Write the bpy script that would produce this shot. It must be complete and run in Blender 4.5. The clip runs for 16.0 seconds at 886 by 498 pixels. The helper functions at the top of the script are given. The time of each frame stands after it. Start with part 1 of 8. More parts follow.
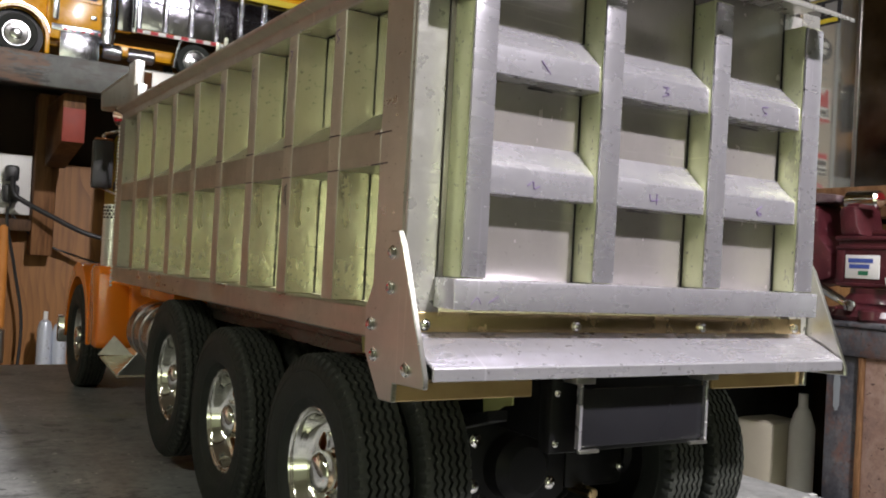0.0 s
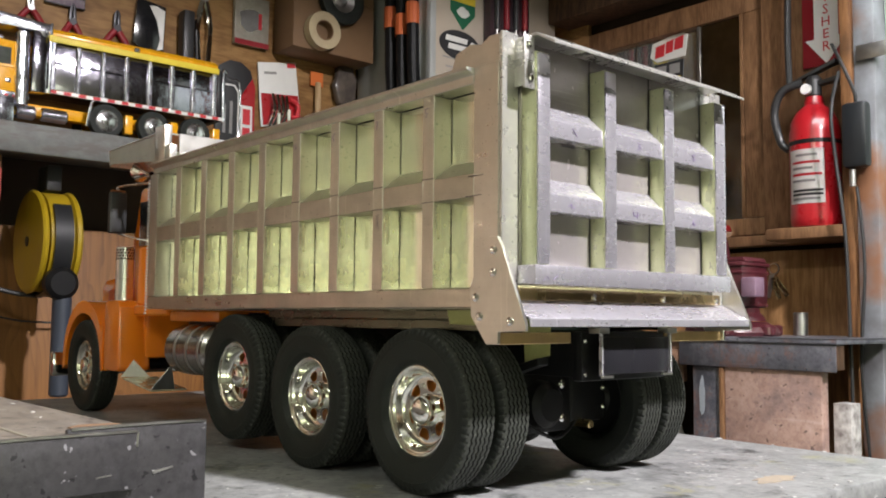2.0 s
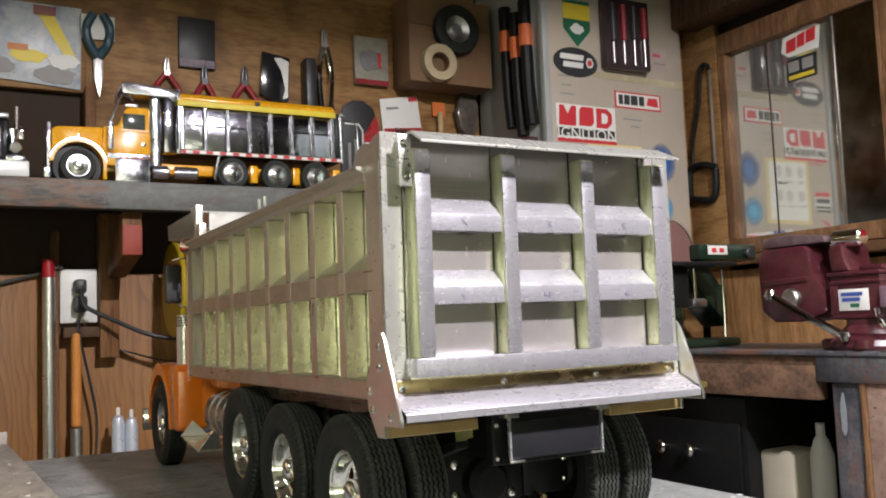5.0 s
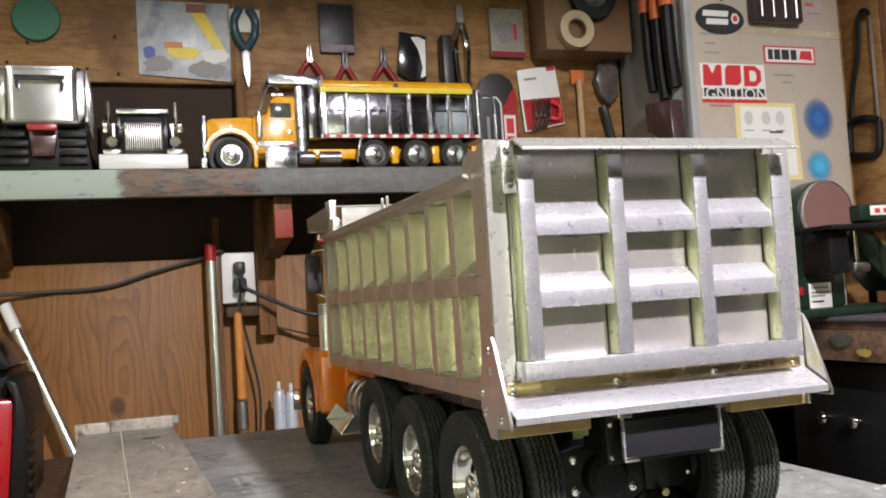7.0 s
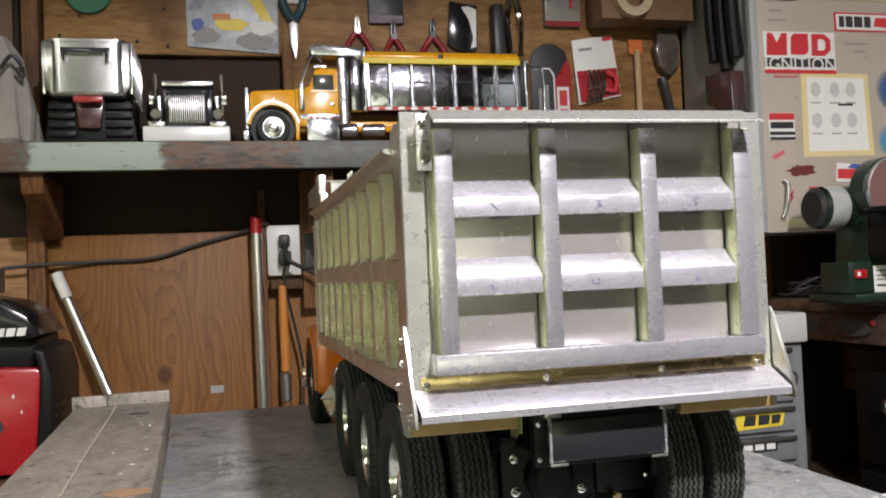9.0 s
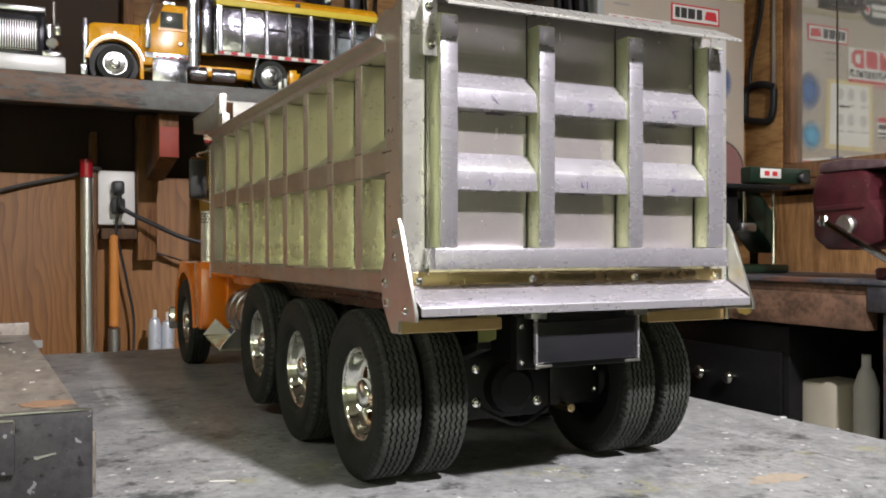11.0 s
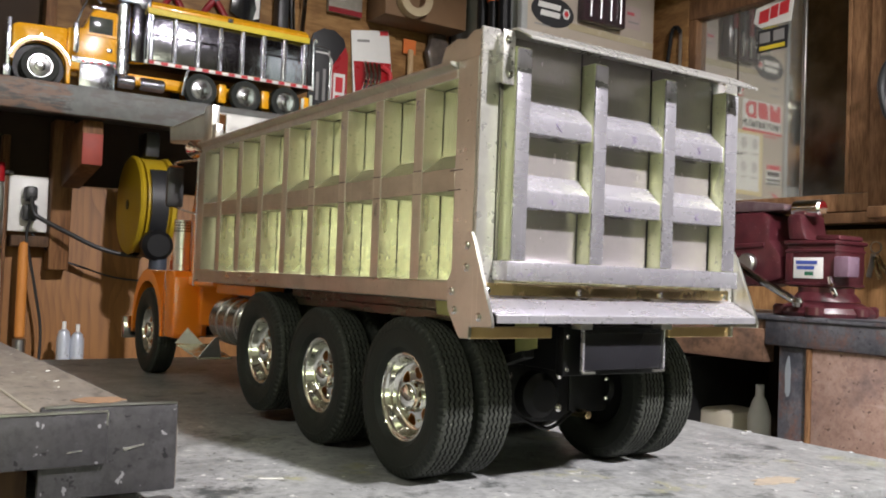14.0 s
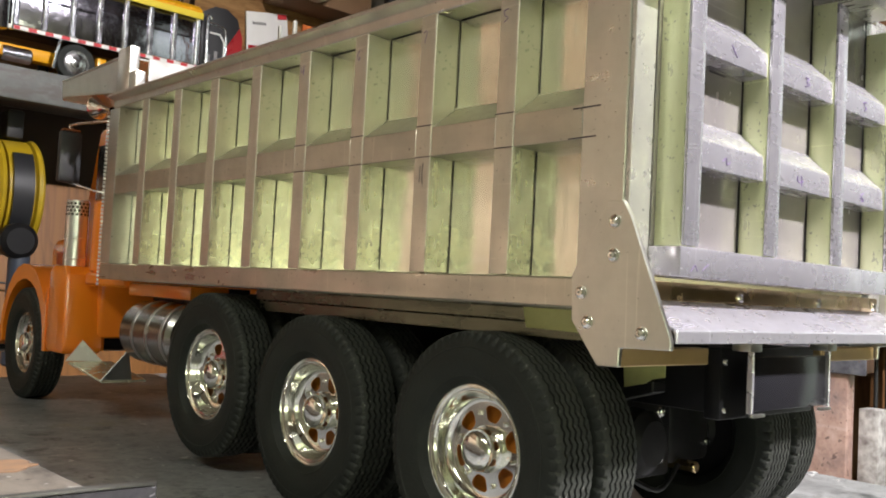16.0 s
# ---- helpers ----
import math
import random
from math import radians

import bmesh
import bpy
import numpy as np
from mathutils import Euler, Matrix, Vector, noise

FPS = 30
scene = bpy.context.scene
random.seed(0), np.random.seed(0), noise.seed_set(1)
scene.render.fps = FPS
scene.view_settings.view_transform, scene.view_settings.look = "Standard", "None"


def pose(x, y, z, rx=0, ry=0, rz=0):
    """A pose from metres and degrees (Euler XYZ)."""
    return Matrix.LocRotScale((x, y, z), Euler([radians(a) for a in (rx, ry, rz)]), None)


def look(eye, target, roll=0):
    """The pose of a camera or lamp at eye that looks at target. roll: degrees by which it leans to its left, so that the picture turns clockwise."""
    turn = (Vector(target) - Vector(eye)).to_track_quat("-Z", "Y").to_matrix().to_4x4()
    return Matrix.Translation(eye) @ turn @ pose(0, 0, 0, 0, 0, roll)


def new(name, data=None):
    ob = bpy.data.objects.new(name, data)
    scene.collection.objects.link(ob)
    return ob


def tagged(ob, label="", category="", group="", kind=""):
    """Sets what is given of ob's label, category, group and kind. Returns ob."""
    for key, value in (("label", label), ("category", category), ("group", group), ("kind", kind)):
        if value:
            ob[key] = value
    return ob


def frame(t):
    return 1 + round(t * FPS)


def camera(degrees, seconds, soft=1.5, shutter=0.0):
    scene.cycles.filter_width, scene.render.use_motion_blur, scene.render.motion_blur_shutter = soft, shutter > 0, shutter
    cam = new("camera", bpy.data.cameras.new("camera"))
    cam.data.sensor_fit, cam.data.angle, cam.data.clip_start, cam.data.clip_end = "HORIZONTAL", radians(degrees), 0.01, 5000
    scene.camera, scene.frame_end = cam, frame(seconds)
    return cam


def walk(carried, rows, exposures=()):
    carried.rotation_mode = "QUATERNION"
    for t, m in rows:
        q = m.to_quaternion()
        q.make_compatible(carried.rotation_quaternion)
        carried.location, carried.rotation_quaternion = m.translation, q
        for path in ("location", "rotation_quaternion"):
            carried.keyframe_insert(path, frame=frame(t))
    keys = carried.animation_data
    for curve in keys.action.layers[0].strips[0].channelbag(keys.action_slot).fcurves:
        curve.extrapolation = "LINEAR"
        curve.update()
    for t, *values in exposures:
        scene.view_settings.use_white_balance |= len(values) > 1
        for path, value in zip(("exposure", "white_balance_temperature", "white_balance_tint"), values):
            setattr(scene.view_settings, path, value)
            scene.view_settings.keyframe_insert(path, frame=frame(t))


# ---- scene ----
cam = camera(53.0, 16.0, soft=1.9)
PATH = [
    (0, (0.005, 0.001, 0.12), (1.053, 1.705, 0.149), 3.1),
    (0.5, (-0.038, -0.008, 0.094), (1.159, 1.592, 0.189), 3.1),
    (1, (-0.08, -0.033, 0.087), (1.212, 1.489, 0.212), 2.0),
    (1.5, (-0.137, -0.064, 0.091), (1.179, 1.435, 0.236), 0.9),
    (2, (-0.157, -0.066, 0.091), (1.145, 1.445, 0.243), 0.5),
    (2.5, (-0.15, -0.063, 0.097), (1.148, 1.45, 0.258), 0.2),
    (3, (-0.114, -0.067, 0.107), (1.157, 1.469, 0.269), -0.7),
    (3.5, (-0.071, -0.091, 0.12), (1.112, 1.513, 0.288), -1.2),
    (4, (-0.05, -0.124, 0.126), (1.022, 1.556, 0.296), -1.6),
    (6.5, (-0.049, -0.174, 0.141), (0.747, 1.656, 0.283), -3.0),
    (7, (-0.033, -0.179, 0.149), (0.619, 1.709, 0.259), -3.5),
    (7.5, (-0.01, -0.174, 0.156), (0.533, 1.75, 0.219), -3.7),
    (8, (0.012, -0.172, 0.157), (0.521, 1.762, 0.208), -3.6),
    (8.5, (0.031, -0.171, 0.157), (0.521, 1.767, 0.215), -3.2),
    (9, (0.052, -0.168, 0.151), (0.53, 1.773, 0.21), -2.5),
    (9.5, (0.055, -0.164, 0.125), (0.563, 1.77, 0.152), -1.6),
    (10, (0.044, -0.148, 0.113), (0.656, 1.756, 0.1), -0.9),
    (12.5, (-0.117, -0.12, 0.12), (0.986, 1.548, 0.179), 1.1),
    (13, (-0.122, -0.125, 0.111), (0.97, 1.55, 0.163), 1.8),
    (13.5, (-0.121, -0.127, 0.109), (0.97, 1.549, 0.166), 2.2),
    (14, (-0.111, -0.111, 0.107), (0.994, 1.555, 0.169), 2.2),
    (14.5, (-0.106, -0.063, 0.109), (1.04, 1.574, 0.188), 1.9),
    (15, (-0.098, -0.012, 0.105), (1.111, 1.579, 0.203), 2.2),
    (15.5, (-0.094, 0.031, 0.099), (1.187, 1.563, 0.2), 2.9),
    (16, (-0.088, 0.067, 0.098), (1.253, 1.548, 0.195), 3.0),
]
EXPOSURES = ((0, -0.38), (0.5, -0.12), (1.0, -0.08), (1.5, 0.04), (2.0, 0.16), (2.5, 0.12), (3.5, 0.15), (4.0, -0.02), (6.5, 0.20), (7.5, 0.18), (8.5, -0.06), (9.5, -0.15), (10, -0.19), (12.5, 0.02), (13.5, 0.05), (15, 0.10), (16, 0.27))
walk(cam, [(t, look(eye, target, roll)) for t, eye, target, roll in PATH], EXPOSURES)

# ---------------------------------------------------------------- light
world = bpy.data.worlds.new("garage_air")
world.use_nodes = True
world.node_tree.nodes["Background"].inputs[0].default_value = (0.85, 0.9, 1.0, 1)
world.node_tree.nodes["Background"].inputs[1].default_value = 0.012
scene.world = world


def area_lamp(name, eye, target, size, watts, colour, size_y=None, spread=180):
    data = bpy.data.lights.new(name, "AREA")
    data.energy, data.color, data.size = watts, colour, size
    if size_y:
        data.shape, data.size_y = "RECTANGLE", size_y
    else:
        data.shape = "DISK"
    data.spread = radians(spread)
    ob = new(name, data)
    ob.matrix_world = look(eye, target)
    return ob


# the work lamp behind the bench and the ceiling tube over it
area_lamp("work_light", (0.46, -0.95, 1.375), (0.57, 0.52, 0.05), 0.10, 29, (0.97, 0.92, 0.95), None, 106)
area_lamp("tube_light", (0.45, -0.25, 1.50), (0.45, -0.25, 0), 1.2, 4.5, (1.0, 0.97, 0.84), 0.10)
# added fills, not room lamps: for the truck's side, side bench and metal reflections
area_lamp("south_wall_fill", (-0.95, -2.40, 0.14), (-0.95, -2.6, 0.06), 2.3, 22, (1.0, 1.0, 0.90), 0.10)
area_lamp("upper_south_fill", (-0.9, -1.9, 0.95), (-0.95, -2.6, 1.0), 2.2, 3, (1.0, 0.99, 0.93), 0.10)
area_lamp("truck_side_fill", (-1.45, -0.30, 1.36), (0.14, 0.45, 0.10), 1.2, 15, (1.0, 1.0, 0.86), 0.10)
area_lamp("side_bench_fill", (1.10, 0.25, 1.10), (1.66, 0.85, 0.0), 0.9, 4, (0.97, 0.97, 1.0), 0.10, 90)
area_lamp("west_corner_fill", (-1.65, 1.45, 1.30), (-1.6, 1.9, 0.50), 0.9, 12, (1.0, 0.95, 0.90), 0.10, 110)

# ---------------------------------------------------------------- materials
MATS = {}


def material(name, colour, rough=0.5, metal=0.0, second=None, scale=20.0, amount=0.5, bump=0.0, bump_scale=200.0,
             stretch=(1, 1, 1), emit=0.0, coat=0.0, detail=6.0, third=None, spots=None, rough_var=0.15, spec=None):
    """A node material: two colours mixed by noise at one scale, fine variation at another, bump and uneven gloss."""
    if name in MATS:
        return MATS[name]
    m = bpy.data.materials.new(name)
    m.use_nodes = True
    nt = m.node_tree
    n, l = nt.nodes, nt.links
    b = n["Principled BSDF"]
    tc = n.new("ShaderNodeTexCoord")
    mp = n.new("ShaderNodeMapping")
    mp.inputs["Scale"].default_value = stretch
    l.new(tc.outputs["Object"], mp.inputs[0])
    col = None
    second = second or tuple(c * 0.8 for c in colour)
    t1 = n.new("ShaderNodeTexNoise")
    t1.inputs["Scale"].default_value, t1.inputs["Detail"].default_value, t1.inputs["Roughness"].default_value = scale, detail, 0.6
    l.new(mp.outputs[0], t1.inputs["Vector"])
    ramp = n.new("ShaderNodeValToRGB")
    ramp.color_ramp.elements[0].position, ramp.color_ramp.elements[1].position = 0.5 - 0.5 * (1.05 - amount), 0.5 + 0.5 * (1.05 - amount)
    ramp.color_ramp.elements[0].color, ramp.color_ramp.elements[1].color = (*second, 1), (*colour, 1)
    l.new(t1.outputs["Fac"], ramp.inputs[0])
    col = ramp.outputs[0]
    for extra, sc, lo, hi in [e for e in ((third, scale * 0.35, 0.54, 0.66), (spots, scale * 6, 0.66, 0.72)) if e[0]]:
        t = n.new("ShaderNodeTexNoise")
        t.inputs["Scale"].default_value, t.inputs["Detail"].default_value = sc, 5
        l.new(mp.outputs[0], t.inputs["Vector"])
        r = n.new("ShaderNodeMapRange")
        r.inputs["From Min"].default_value, r.inputs["From Max"].default_value = lo, hi
        l.new(t.outputs["Fac"], r.inputs["Value"])
        mix = n.new("ShaderNodeMix")
        mix.data_type = "RGBA"
        l.new(r.outputs[0], mix.inputs["Factor"])
        l.new(col, mix.inputs[6])
        mix.inputs[7].default_value = (*extra, 1)
        col = mix.outputs[2]
    l.new(col, b.inputs["Base Color"])
    b.inputs["Metallic"].default_value = metal
    if coat:
        b.inputs["Coat Weight"].default_value, b.inputs["Coat Roughness"].default_value = coat, 0.08
    if spec is not None:
        b.inputs["Specular IOR Level"].default_value = spec
    rr = n.new("ShaderNodeMapRange")
    rr.inputs["To Min"].default_value, rr.inputs["To Max"].default_value = max(0.02, rough - rough_var), min(1, rough + rough_var)
    l.new(t1.outputs["Fac"], rr.inputs["Value"])
    l.new(rr.outputs[0], b.inputs["Roughness"])
    if bump:
        t2 = n.new("ShaderNodeTexNoise")
        t2.inputs["Scale"].default_value, t2.inputs["Detail"].default_value = bump_scale, 4
        l.new(mp.outputs[0], t2.inputs["Vector"])
        bp = n.new("ShaderNodeBump")
        bp.inputs["Strength"].default_value, bp.inputs["Distance"].default_value = bump, 0.002
        l.new(t2.outputs["Fac"], bp.inputs["Height"])
        l.new(bp.outputs[0], b.inputs["Normal"])
    if emit:
        b.inputs["Emission Color"].default_value, b.inputs["Emission Strength"].default_value = (*colour, 1), emit
    MATS[name] = m
    return m


def wood(name, light, dark, grain=(1, 1, 1), scale=9.0, rough=0.55, stain=None, line=0.5):
    """Sawn or rotary-cut wood: a wave of growth rings bent by noise, fine fibre across it."""
    m = bpy.data.materials.new(name)
    m.use_nodes = True
    nt = m.node_tree
    n, l = nt.nodes, nt.links
    b = n["Principled BSDF"]
    b.inputs["Specular IOR Level"].default_value = 0.25
    tc = n.new("ShaderNodeTexCoord")
    mp = n.new("ShaderNodeMapping")
    mp.inputs["Scale"].default_value = grain
    l.new(tc.outputs["Object"], mp.inputs[0])
    big = n.new("ShaderNodeTexNoise")
    big.inputs["Scale"].default_value, big.inputs["Detail"].default_value = scale * 0.5, 2
    l.new(mp.outputs[0], big.inputs["Vector"])
    mul = n.new("ShaderNodeMath")
    mul.operation = "MULTIPLY"
    mul.inputs[1].default_value = 42
    l.new(big.outputs["Fac"], mul.inputs[0])
    sin = n.new("ShaderNodeMath")
    sin.operation = "SINE"
    l.new(mul.outputs[0], sin.inputs[0])
    fib = n.new("ShaderNodeTexNoise")
    fib.inputs["Scale"].default_value, fib.inputs["Detail"].default_value = scale * 9, 5
    l.new(mp.outputs[0], fib.inputs["Vector"])
    add = n.new("ShaderNodeMath")
    add.operation = "MULTIPLY_ADD"
    add.inputs[1].default_value = 0.22 * line
    l.new(sin.outputs[0], add.inputs[0])
    l.new(fib.outputs["Fac"], add.inputs[2])
    ramp = n.new("ShaderNodeValToRGB")
    ramp.color_ramp.elements[0].position, ramp.color_ramp.elements[1].position = 0.28, 0.66
    ramp.color_ramp.elements[0].color, ramp.color_ramp.elements[1].color = (*dark, 1), (*light, 1)
    l.new(add.outputs[0], ramp.inputs[0])
    col = ramp.outputs[0]
    if stain:
        st = n.new("ShaderNodeTexNoise")
        st.inputs["Scale"].default_value, st.inputs["Detail"].default_value = 7, 6
        l.new(tc.outputs["Object"], st.inputs["Vector"])
        r = n.new("ShaderNodeMapRange")
        r.inputs["From Min"].default_value, r.inputs["From Max"].default_value = 0.5, 0.68
        r.inputs["To Max"].default_value = 0.85
        l.new(st.outputs["Fac"], r.inputs["Value"])
        mix = n.new("ShaderNodeMix")
        mix.data_type = "RGBA"
        l.new(r.outputs[0], mix.inputs["Factor"])
        l.new(col, mix.inputs[6])
        mix.inputs[7].default_value = (*stain, 1)
        col = mix.outputs[2]
    l.new(col, b.inputs["Base Color"])
    b.inputs["Roughness"].default_value = rough
    bp = n.new("ShaderNodeBump")
    bp.inputs["Strength"].default_value, bp.inputs["Distance"].default_value = 0.25, 0.001
    l.new(fib.outputs["Fac"], bp.inputs["Height"])
    l.new(bp.outputs[0], b.inputs["Normal"])
    MATS[name] = m
    return m


def sheet(name, colour, dull, rough, along=(1, 1, 0.1), specks=0.7, scale=40.0, uneven=1.0, metal=1.0):
    """Hand-worked aluminium sheet: brushed grain, greasy smudges, scattered dark specks and long fine scratches."""
    m = bpy.data.materials.new(name)
    m.use_nodes = True
    nt = m.node_tree
    n, l = nt.nodes, nt.links
    b = n["Principled BSDF"]
    b.inputs["Metallic"].default_value = metal
    tc = n.new("ShaderNodeTexCoord")

    def noise(sc, detail, stretch=None):
        t = n.new("ShaderNodeTexNoise")
        t.inputs["Scale"].default_value, t.inputs["Detail"].default_value, t.inputs["Roughness"].default_value = sc, detail, 0.6
        src = tc.outputs["Object"]
        if stretch:
            mp = n.new("ShaderNodeMapping")
            mp.inputs["Scale"].default_value = stretch
            mp.inputs["Rotation"].default_value = (0.12, 0.05, 0.08)
            l.new(src, mp.inputs[0])
            src = mp.outputs[0]
        l.new(src, t.inputs["Vector"])
        return t.outputs["Fac"]

    def remap(src, lo, hi, a=0.0, c=1.0):
        r = n.new("ShaderNodeMapRange")
        r.inputs["From Min"].default_value, r.inputs["From Max"].default_value = lo, hi
        r.inputs["To Min"].default_value, r.inputs["To Max"].default_value = a, c
        l.new(src, r.inputs["Value"])
        return r.outputs[0]

    def mixed(fac, one, two):
        mix = n.new("ShaderNodeMix")
        mix.data_type = "RGBA"
        l.new(fac, mix.inputs["Factor"])
        if isinstance(one, tuple):
            mix.inputs[6].default_value = (*one, 1)
        else:
            l.new(one, mix.inputs[6])
        mix.inputs[7].default_value = (*two, 1)
        return mix.outputs[2]

    smudge, grain, speck, line = noise(scale, 5), noise(260, 3, along), noise(520, 2), noise(420, 2, tuple(1.0 if v == min(along) else 0.035 for v in along))
    col = mixed(remap(smudge, 0.35, 0.70), colour, dull)
    col = mixed(remap(grain, 0.30, 0.80, 0.0, 0.45), col, dull)
    col = mixed(remap(speck, specks, specks + 0.05, 0.0, 0.75), col, tuple(v * 0.35 for v in dull))
    col = mixed(remap(line, 0.66, 0.72, 0.0, 0.5), col, tuple(min(1, v * 1.25) for v in colour))
    l.new(col, b.inputs["Base Color"])
    add = n.new("ShaderNodeMath")
    add.operation = "ADD"
    l.new(remap(smudge, 0.30, 0.75, rough * (1 - 0.2 * uneven), rough * (1 + 0.45 * uneven)), add.inputs[0])
    l.new(remap(grain, 0.30, 0.70, -rough * 0.15 * uneven, rough * 0.2 * uneven), add.inputs[1])
    l.new(add.outputs[0], b.inputs["Roughness"])
    bp = n.new("ShaderNodeBump")
    bp.inputs["Strength"].default_value, bp.inputs["Distance"].default_value = 0.05 * uneven, 0.002
    l.new(grain, bp.inputs["Height"])
    wave = n.new("ShaderNodeBump")
    wave.inputs["Strength"].default_value, wave.inputs["Distance"].default_value = 0.11 * uneven, 0.003
    l.new(noise(55, 2), wave.inputs["Height"])
    l.new(bp.outputs[0], wave.inputs["Normal"])
    l.new(wave.outputs[0], b.inputs["Normal"])
    MATS[name] = m
    return m


ALU = sheet("brushed_aluminium", (0.78, 0.77, 0.73), (0.67, 0.66, 0.62), 0.30, (1, 0.1, 1), 0.69, 70.0, 0.5)
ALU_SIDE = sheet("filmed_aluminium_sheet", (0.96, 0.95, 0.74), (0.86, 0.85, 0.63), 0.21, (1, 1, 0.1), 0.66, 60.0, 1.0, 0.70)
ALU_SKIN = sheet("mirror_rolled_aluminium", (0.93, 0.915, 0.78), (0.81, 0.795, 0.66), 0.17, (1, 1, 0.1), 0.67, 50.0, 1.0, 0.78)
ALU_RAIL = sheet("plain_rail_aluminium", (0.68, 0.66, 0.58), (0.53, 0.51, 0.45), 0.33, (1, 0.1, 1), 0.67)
# aluminium darkened: the shade under the dump box is in this colour
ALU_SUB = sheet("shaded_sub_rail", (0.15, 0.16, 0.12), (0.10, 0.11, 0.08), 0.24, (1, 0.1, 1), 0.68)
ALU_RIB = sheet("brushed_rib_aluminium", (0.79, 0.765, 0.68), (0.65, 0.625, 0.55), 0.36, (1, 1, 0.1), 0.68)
ALU_DULL = sheet("oxidised_aluminium", (0.70, 0.69, 0.66), (0.55, 0.54, 0.51), 0.28, (1, 0.1, 1), 0.68, 60.0, 0.9, 0.72)
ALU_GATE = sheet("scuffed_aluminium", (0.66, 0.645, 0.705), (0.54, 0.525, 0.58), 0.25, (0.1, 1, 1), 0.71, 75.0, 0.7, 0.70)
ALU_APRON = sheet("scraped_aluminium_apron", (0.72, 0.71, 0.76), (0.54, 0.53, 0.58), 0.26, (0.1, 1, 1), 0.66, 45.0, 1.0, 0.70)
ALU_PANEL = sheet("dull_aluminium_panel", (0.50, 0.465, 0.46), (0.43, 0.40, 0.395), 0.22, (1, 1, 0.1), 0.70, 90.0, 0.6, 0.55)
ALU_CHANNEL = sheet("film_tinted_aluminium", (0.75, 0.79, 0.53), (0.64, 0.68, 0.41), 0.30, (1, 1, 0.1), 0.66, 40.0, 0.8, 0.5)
BRASS = material("tarnished_brass_bar", (0.80, 0.62, 0.33), 0.26, 1.0, (0.50, 0.38, 0.20), 50, 0.6)
BRASS_DULL = material("dull_brass_angle", (0.62, 0.44, 0.20), 0.38, 0.5, (0.48, 0.33, 0.15), 60, 0.6)
CHROME = material("polished_chrome", (0.92, 0.91, 0.88), 0.07, 1.0, (0.86, 0.85, 0.82), 30, 0.3, rough_var=0.04)
CHROME_SOFT = material("satin_model_chrome", (0.94, 0.93, 0.92), 0.34, 1.0, (0.88, 0.87, 0.86), 30, 0.3, rough_var=0.06)
STEEL = material("plain_steel", (0.55, 0.54, 0.52), 0.35, 1.0, (0.42, 0.41, 0.40), 60, 0.6)
RUBBER = material("tyre_rubber", (0.024, 0.027, 0.023), 0.58, 0, (0.013, 0.015, 0.013), 120, 0.5, 0.12, 900, spec=0.22)
# tread paler than the sidewalls: some dust, and light on it put into colour
TREAD = material("dusty_lit_tread", (0.048, 0.052, 0.044), 0.64, 0, (0.025, 0.027, 0.023), 110, 0.5, 0.15, 900, spec=0.3, spots=(0.20, 0.20, 0.18))
BLACK = material("black_chassis_paint", (0.006, 0.006, 0.007), 0.42, 0, (0.011, 0.011, 0.011), 60, 0.5, spec=0.22)
BLACK_PLASTIC = material("black_plastic", (0.02, 0.02, 0.022), 0.42, 0, (0.03, 0.03, 0.03), 40, 0.5, 0.04, 600)
ORANGE = material("orange_truck_paint", (0.90, 0.245, 0.014), 0.22, 0, (0.84, 0.215, 0.012), 30, 0.3, coat=0.6)
YELLOW = material("yellow_truck_paint", (0.86, 0.42, 0.012), 0.25, 0, (0.80, 0.37, 0.01), 40, 0.3, coat=0.6)
MASKING = material("green_masking_tape", (0.62, 0.62, 0.26), 0.7, 0, (0.54, 0.55, 0.22), 300, 0.5, 0.1, 900)
INK = material("marker_ink", (0.20, 0.13, 0.32), 0.5)
INK_BLACK = material("black_marker_ink", (0.03, 0.025, 0.04), 0.5)


